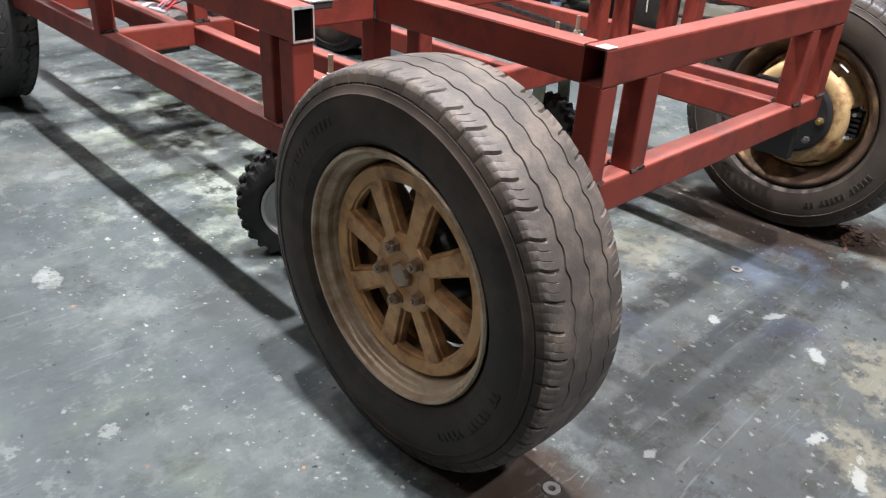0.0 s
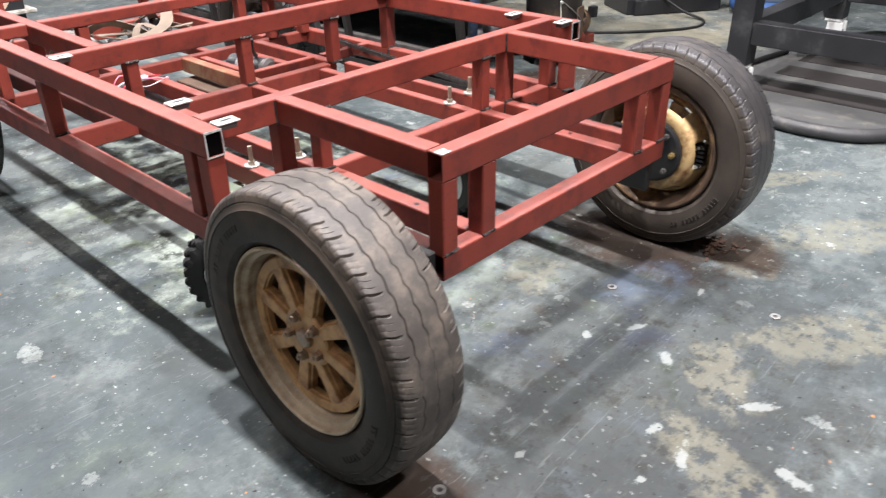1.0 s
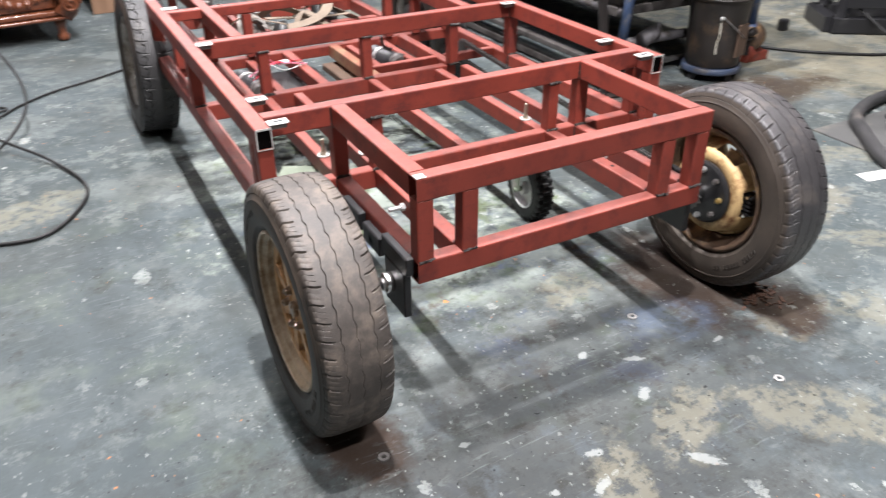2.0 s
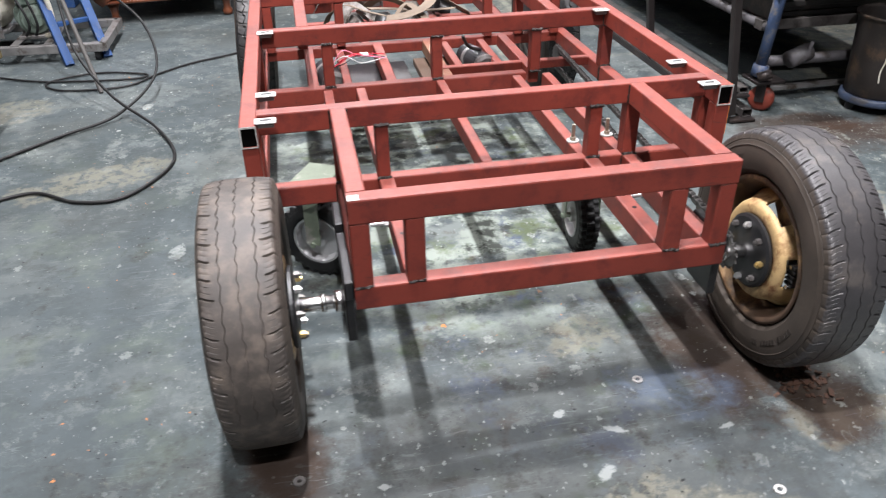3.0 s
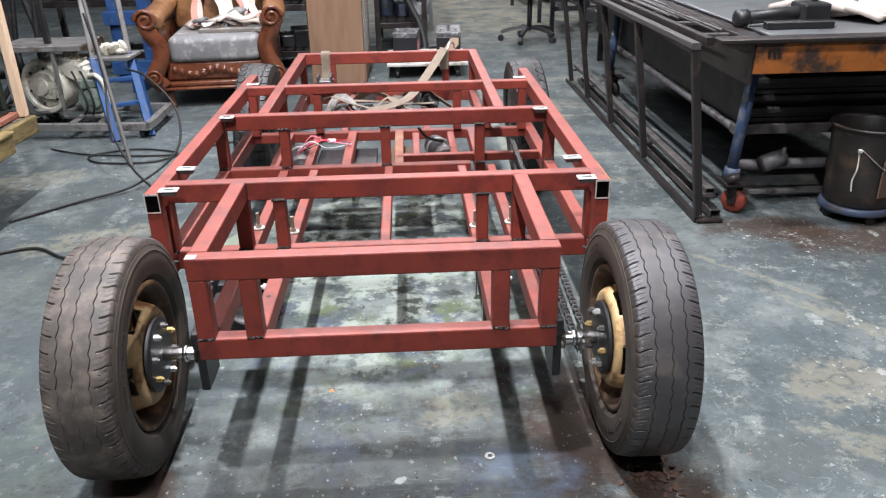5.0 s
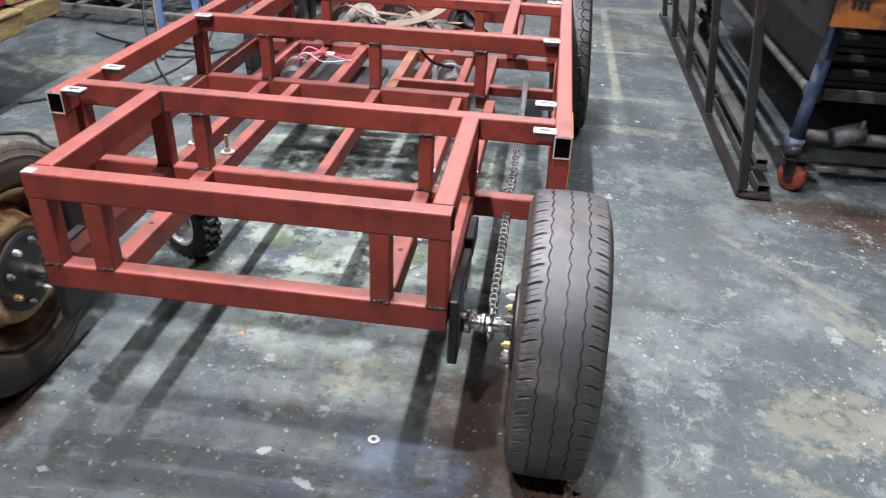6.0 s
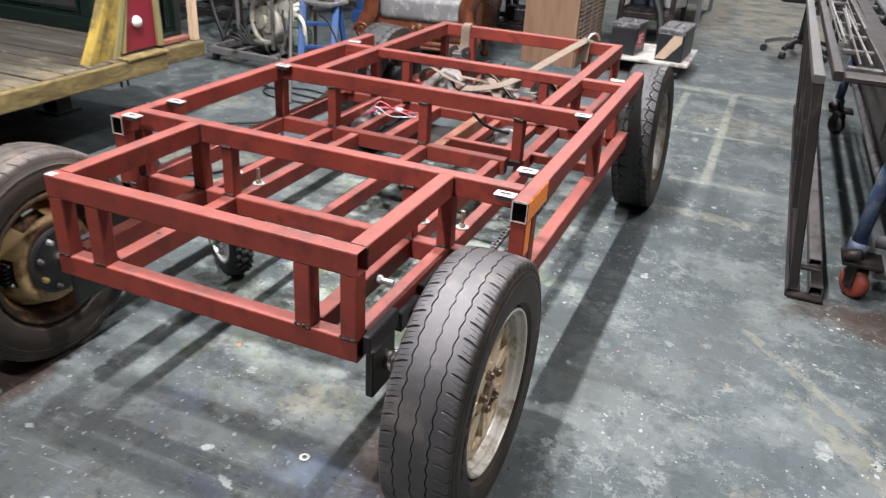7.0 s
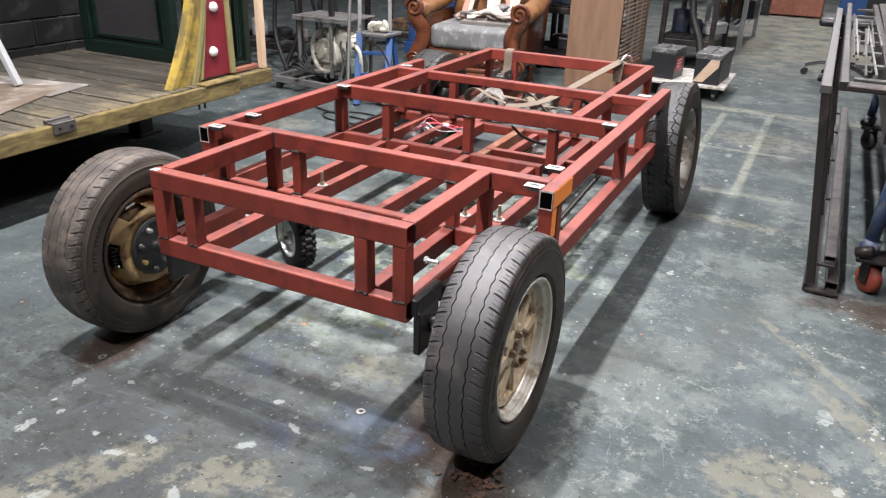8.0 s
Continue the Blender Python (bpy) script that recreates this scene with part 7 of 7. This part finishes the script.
for x, yy in ((3.3, 1.72), (3.78, 1.41), (3.5, 2.0)):
    part("upright", tube((x, yy, 0.09), (x, yy, 0.9), 0.06, 0.06, up=(0, 1, 0)), BLACKPAINT, low)
tagged(part("power_cable", hose([(2.55, 1.85, 0.008), (2.75, 1.55, 0.008), (3.1, 1.28, 0.008), (3.35, 1.3, 0.008), (3.4, 1.5, 0.05), (3.35, 1.75, 0.2)], 0.009, 8, 8), RUBBER, None, "", True), "black power cable on the floor", "cable")
plug = tagged(part("plug", box(3.02, 3.08, 1.9, 1.95, 0.0, 0.07, 0.012, 2), BLACKPAINT), "black plug block on the floor", "plug")

# ---- dim racks, shelves and clutter of the far side ----


def shelf_rack(name, label, x0, x1, y0, y1, levels, h, mat, fill, seed):
    """A post rack with shelves and odd parts lying on them."""
    r = thing(name, label, "rack")
    rn = random.Random(seed)
    for x in (x0, x1):
        for yy in (y0, y1):
            part("post", tube((x, yy, 0), (x, yy, h), 0.045, 0.045, up=(0, 1, 0)), mat, r)
    for z in levels:
        for yy in (y0, y1):
            part("beam", tube((x0, yy, z), (x1, yy, z), 0.03, 0.05), mat, r)
        for i in range(5):
            xx = x0 + (x1 - x0) * (i + 0.5) / 5
            part("slat", box(xx - 0.05, xx + 0.05, y0, y1, z + 0.026, z + 0.038), mat, r)
        if fill:
            n = rn.randint(3, 5)
            for i in range(n):
                w, d, hh = rn.uniform(0.1, 0.25), rn.uniform(0.15, 0.3), rn.uniform(0.08, 0.2)
                xx, yy = x0 + (x1 - x0) * (i + 0.5) / n, (y0 + y1) / 2 + rn.uniform(-0.05, 0.05)
                kind = rn.randint(0, 3)
                mt = rn.choice((BLACK_STEEL, MATGREY, CARTON, RIM_DARK, DEEP_BLUE, GREYPAINT, MOTOR))
                if kind == 0:
                    ob = part("parts_tin", turned(pose(xx, yy, z + 0.0385), revolve([(w * 0.4, 0), (w * 0.42, 0.005), (w * 0.42, hh), (w * 0.38, hh + 0.005)], 18, cap=True)), mt, None, "", True)
                    tagged(ob, "grimy round tin on a rack shelf", "tin", "clutter on racks")
                elif kind == 1:
                    ob = part("motor_block", joined(turned(pose(xx, yy, z + 0.0385 + w * 0.35, 0, 90, rn.uniform(0, 90)), revolve([(0.02, -w * 0.5), (w * 0.34, -w * 0.48), (w * 0.34, w * 0.4), (0.03, w * 0.6)], 16, cap=True)), box(xx - w * 0.3, xx + w * 0.3, yy - 0.05, yy + 0.05, z + 0.0385, z + 0.07)), mt)
                    tagged(ob, "old grimy motor on a rack shelf", "motor", "clutter on racks")
                else:
                    ob = part("storage_box", turned(pose(xx, yy, z + 0.0385, 0, 0, rn.uniform(-20, 20)), joined(box(-w / 2, w / 2, -d / 2, d / 2, 0, hh, 0.008, 2), box(-w / 2 - 0.004, w / 2 + 0.004, -d / 2 - 0.004, d / 2 + 0.004, hh * 0.8, hh * 0.86, 0.002, 1))), mt)
                    tagged(ob, "grimy storage box on a rack shelf", "box", "clutter on racks")
    return r


shelf_rack("storage_rack", "black steel storage rack full of dim clutter", -3.0, -1.2, 5.25, 5.7, (0.12, 0.55, 1.0), 1.6, RACK, True, 1)
shelf_rack("storage_rack", "black steel storage rack full of dim clutter", -1.1, -0.72, 5.1, 5.6, (0.12, 0.5, 0.9), 1.6, RACK, True, 2)
shelf_rack("storage_rack", "dark open rack standing behind batteries", -0.18, 0.25, 5.7, 6.6, (0.25, 0.7, 1.1), 1.6, RACK, True, 3)
shelf_rack("white_shelf", "pale grey painted shelf frame", 0.0, 0.35, 7.0, 8.4, (0.25, 0.7, 1.1), 1.5, GREYPAINT, True, 4)
shelf_rack("storage_rack", "black steel storage rack full of dim clutter", -4.2, -2.9, 4.0, 4.5, (0.12, 0.55, 1.0), 1.6, RACK, True, 5)
shelf_rack("work_table", "black steel table frame with clutter", 1.75, 2.4, 5.1, 5.7, (0.25, 0.6), 0.66, BLACKPAINT, True, 6)
shelf_rack("work_table", "black steel table frame with clutter", 1.6, 2.6, 6.6, 7.4, (0.25, 0.6), 0.66, BLACKPAINT, True, 7)
shelf_rack("work_table", "black steel table frame with clutter", 1.5, 3.0, 9.0, 9.8, (0.3, 0.7), 0.76, BLACKPAINT, True, 8)
shelf_rack("storage_rack", "black steel storage rack full of dim clutter", -1.8, 0.3, 11.6, 12.1, (0.3, 0.8, 1.3), 2.0, RACK, True, 9)
box_far = thing("wooden_crate", "brown wooden crate far down an aisle", "crate", pose(0.62, 11.2, 0))
part("body", box(-0.35, 0.35, -0.3, 0.3, 0.02, 0.5, 0.01, 1), BROWN_WOOD, box_far)
part("lid", box(-0.37, 0.37, -0.32, 0.32, 0.502, 0.53, 0.006, 1), BROWN_WOOD, box_far)
for k, (x, yy, h, mt) in enumerate(((1.35, 11.3, 0.8, BLUE), (1.75, 11.6, 0.9, BLACKPAINT), (2.2, 11.5, 0.7, RIM_DARK), (0.1, 11.0, 0.8, BLACKPAINT))):
    cb = thing("metal_locker", "dim metal cabinet far down an aisle", "cabinet", pose(x, yy, 0))
    part("body", box(-0.18, 0.18, -0.2, 0.2, 0.0, h, 0.006, 1), mt, cb)
    part("door", box(-0.165, 0.165, -0.215, -0.202, 0.04, h - 0.03, 0.004, 1), mt, cb)
chair = thing("office_chair_base", "black five-star chair base with castors", "chair base", pose(1.3, 6.2, 0))
for k in range(5):
    a = k * math.tau / 5 + 0.5
    part("leg", sweep([(0.03 * math.cos(a), 0.03 * math.sin(a), 0.13), (0.16 * math.cos(a), 0.16 * math.sin(a), 0.12), (0.28 * math.cos(a), 0.28 * math.sin(a), 0.085)], [(-0.022, -0.015), (0.022, -0.015), (0.015, 0.015), (-0.015, 0.015)], steps=4), BLACKPAINT, chair)
    part("castor", turned(pose(0.28 * math.cos(a), 0.28 * math.sin(a), 0.03, 90, 0, math.degrees(a)), revolve([(0.008, -0.02), (0.03, -0.02), (0.03, 0.02), (0.008, 0.02)], 14, cap=True)), BLACKPAINT, chair)
part("column", rod((0, 0, 0.1), (0, 0, 0.45), 0.025, 12), BLACKPAINT, chair, "", True)
part("seat", box(-0.24, 0.24, -0.23, 0.23, 0.45, 0.52, 0.03, 3), BLACKPAINT, chair, "", True)
for i in range(7):
    rn = random.Random(60 + i)
    x, yy = -2.85 + 0.1 * i, 3.75 + rn.uniform(-0.1, 0.1)
    tagged(part("hanging_hose", hose([(x, yy + 0.2, 1.5), (x + rn.uniform(-0.08, 0.08), yy, 0.9), (x + rn.uniform(-0.1, 0.1), yy - 0.05, 0.35), (x + rn.uniform(-0.1, 0.2), yy - 0.15, 0.03), (x + 0.3, yy - 0.3, 0.02)], 0.018, 8, 6), RUBBER, None, "", True), "dark hose hanging to the floor", "hose", "hanging hoses")
tagged(part("rail_foot", tube((-0.1, 5.4, 0.05), (0.4, 5.6, 0.05), 0.05, 0.06), BLACK_STEEL), "black steel bar on the floor", "bar")
tagged(part("flex_hose", hose([(0.18, 5.05, 0.05), (0.24, 5.25, 0.12), (0.2, 5.4, 0.3), (0.1, 5.5, 0.5), (0.06, 5.55, 0.75)], 0.03, 10), RUBBER, None, "", True), "thick black flexible hose", "hose")

# ---- blocks of the black wall, last ----
rnd = random.Random(31)
first = None
for row in range(12):
    z = row * 0.152
    for i in range(14):
        y0 = -3.0 + i * 0.402 + (0.2 if row % 2 else 0)
        if y0 + 0.395 > 2.5:
            continue
        if first is None:
            first = part("block", turned(Matrix(), box(-0.02, 0.012, 0.0, 0.394, 0.0, 0.143, 0.004, 1)), BLACKWALL, block_wall)
            first.matrix_basis = pose(-3.06, y0, z)
        else:
            again(first, "block", pose(-3.06 + rnd.uniform(-0.003, 0.003), y0, z, 0, 0, rnd.uniform(-0.3, 0.3)), block_wall)
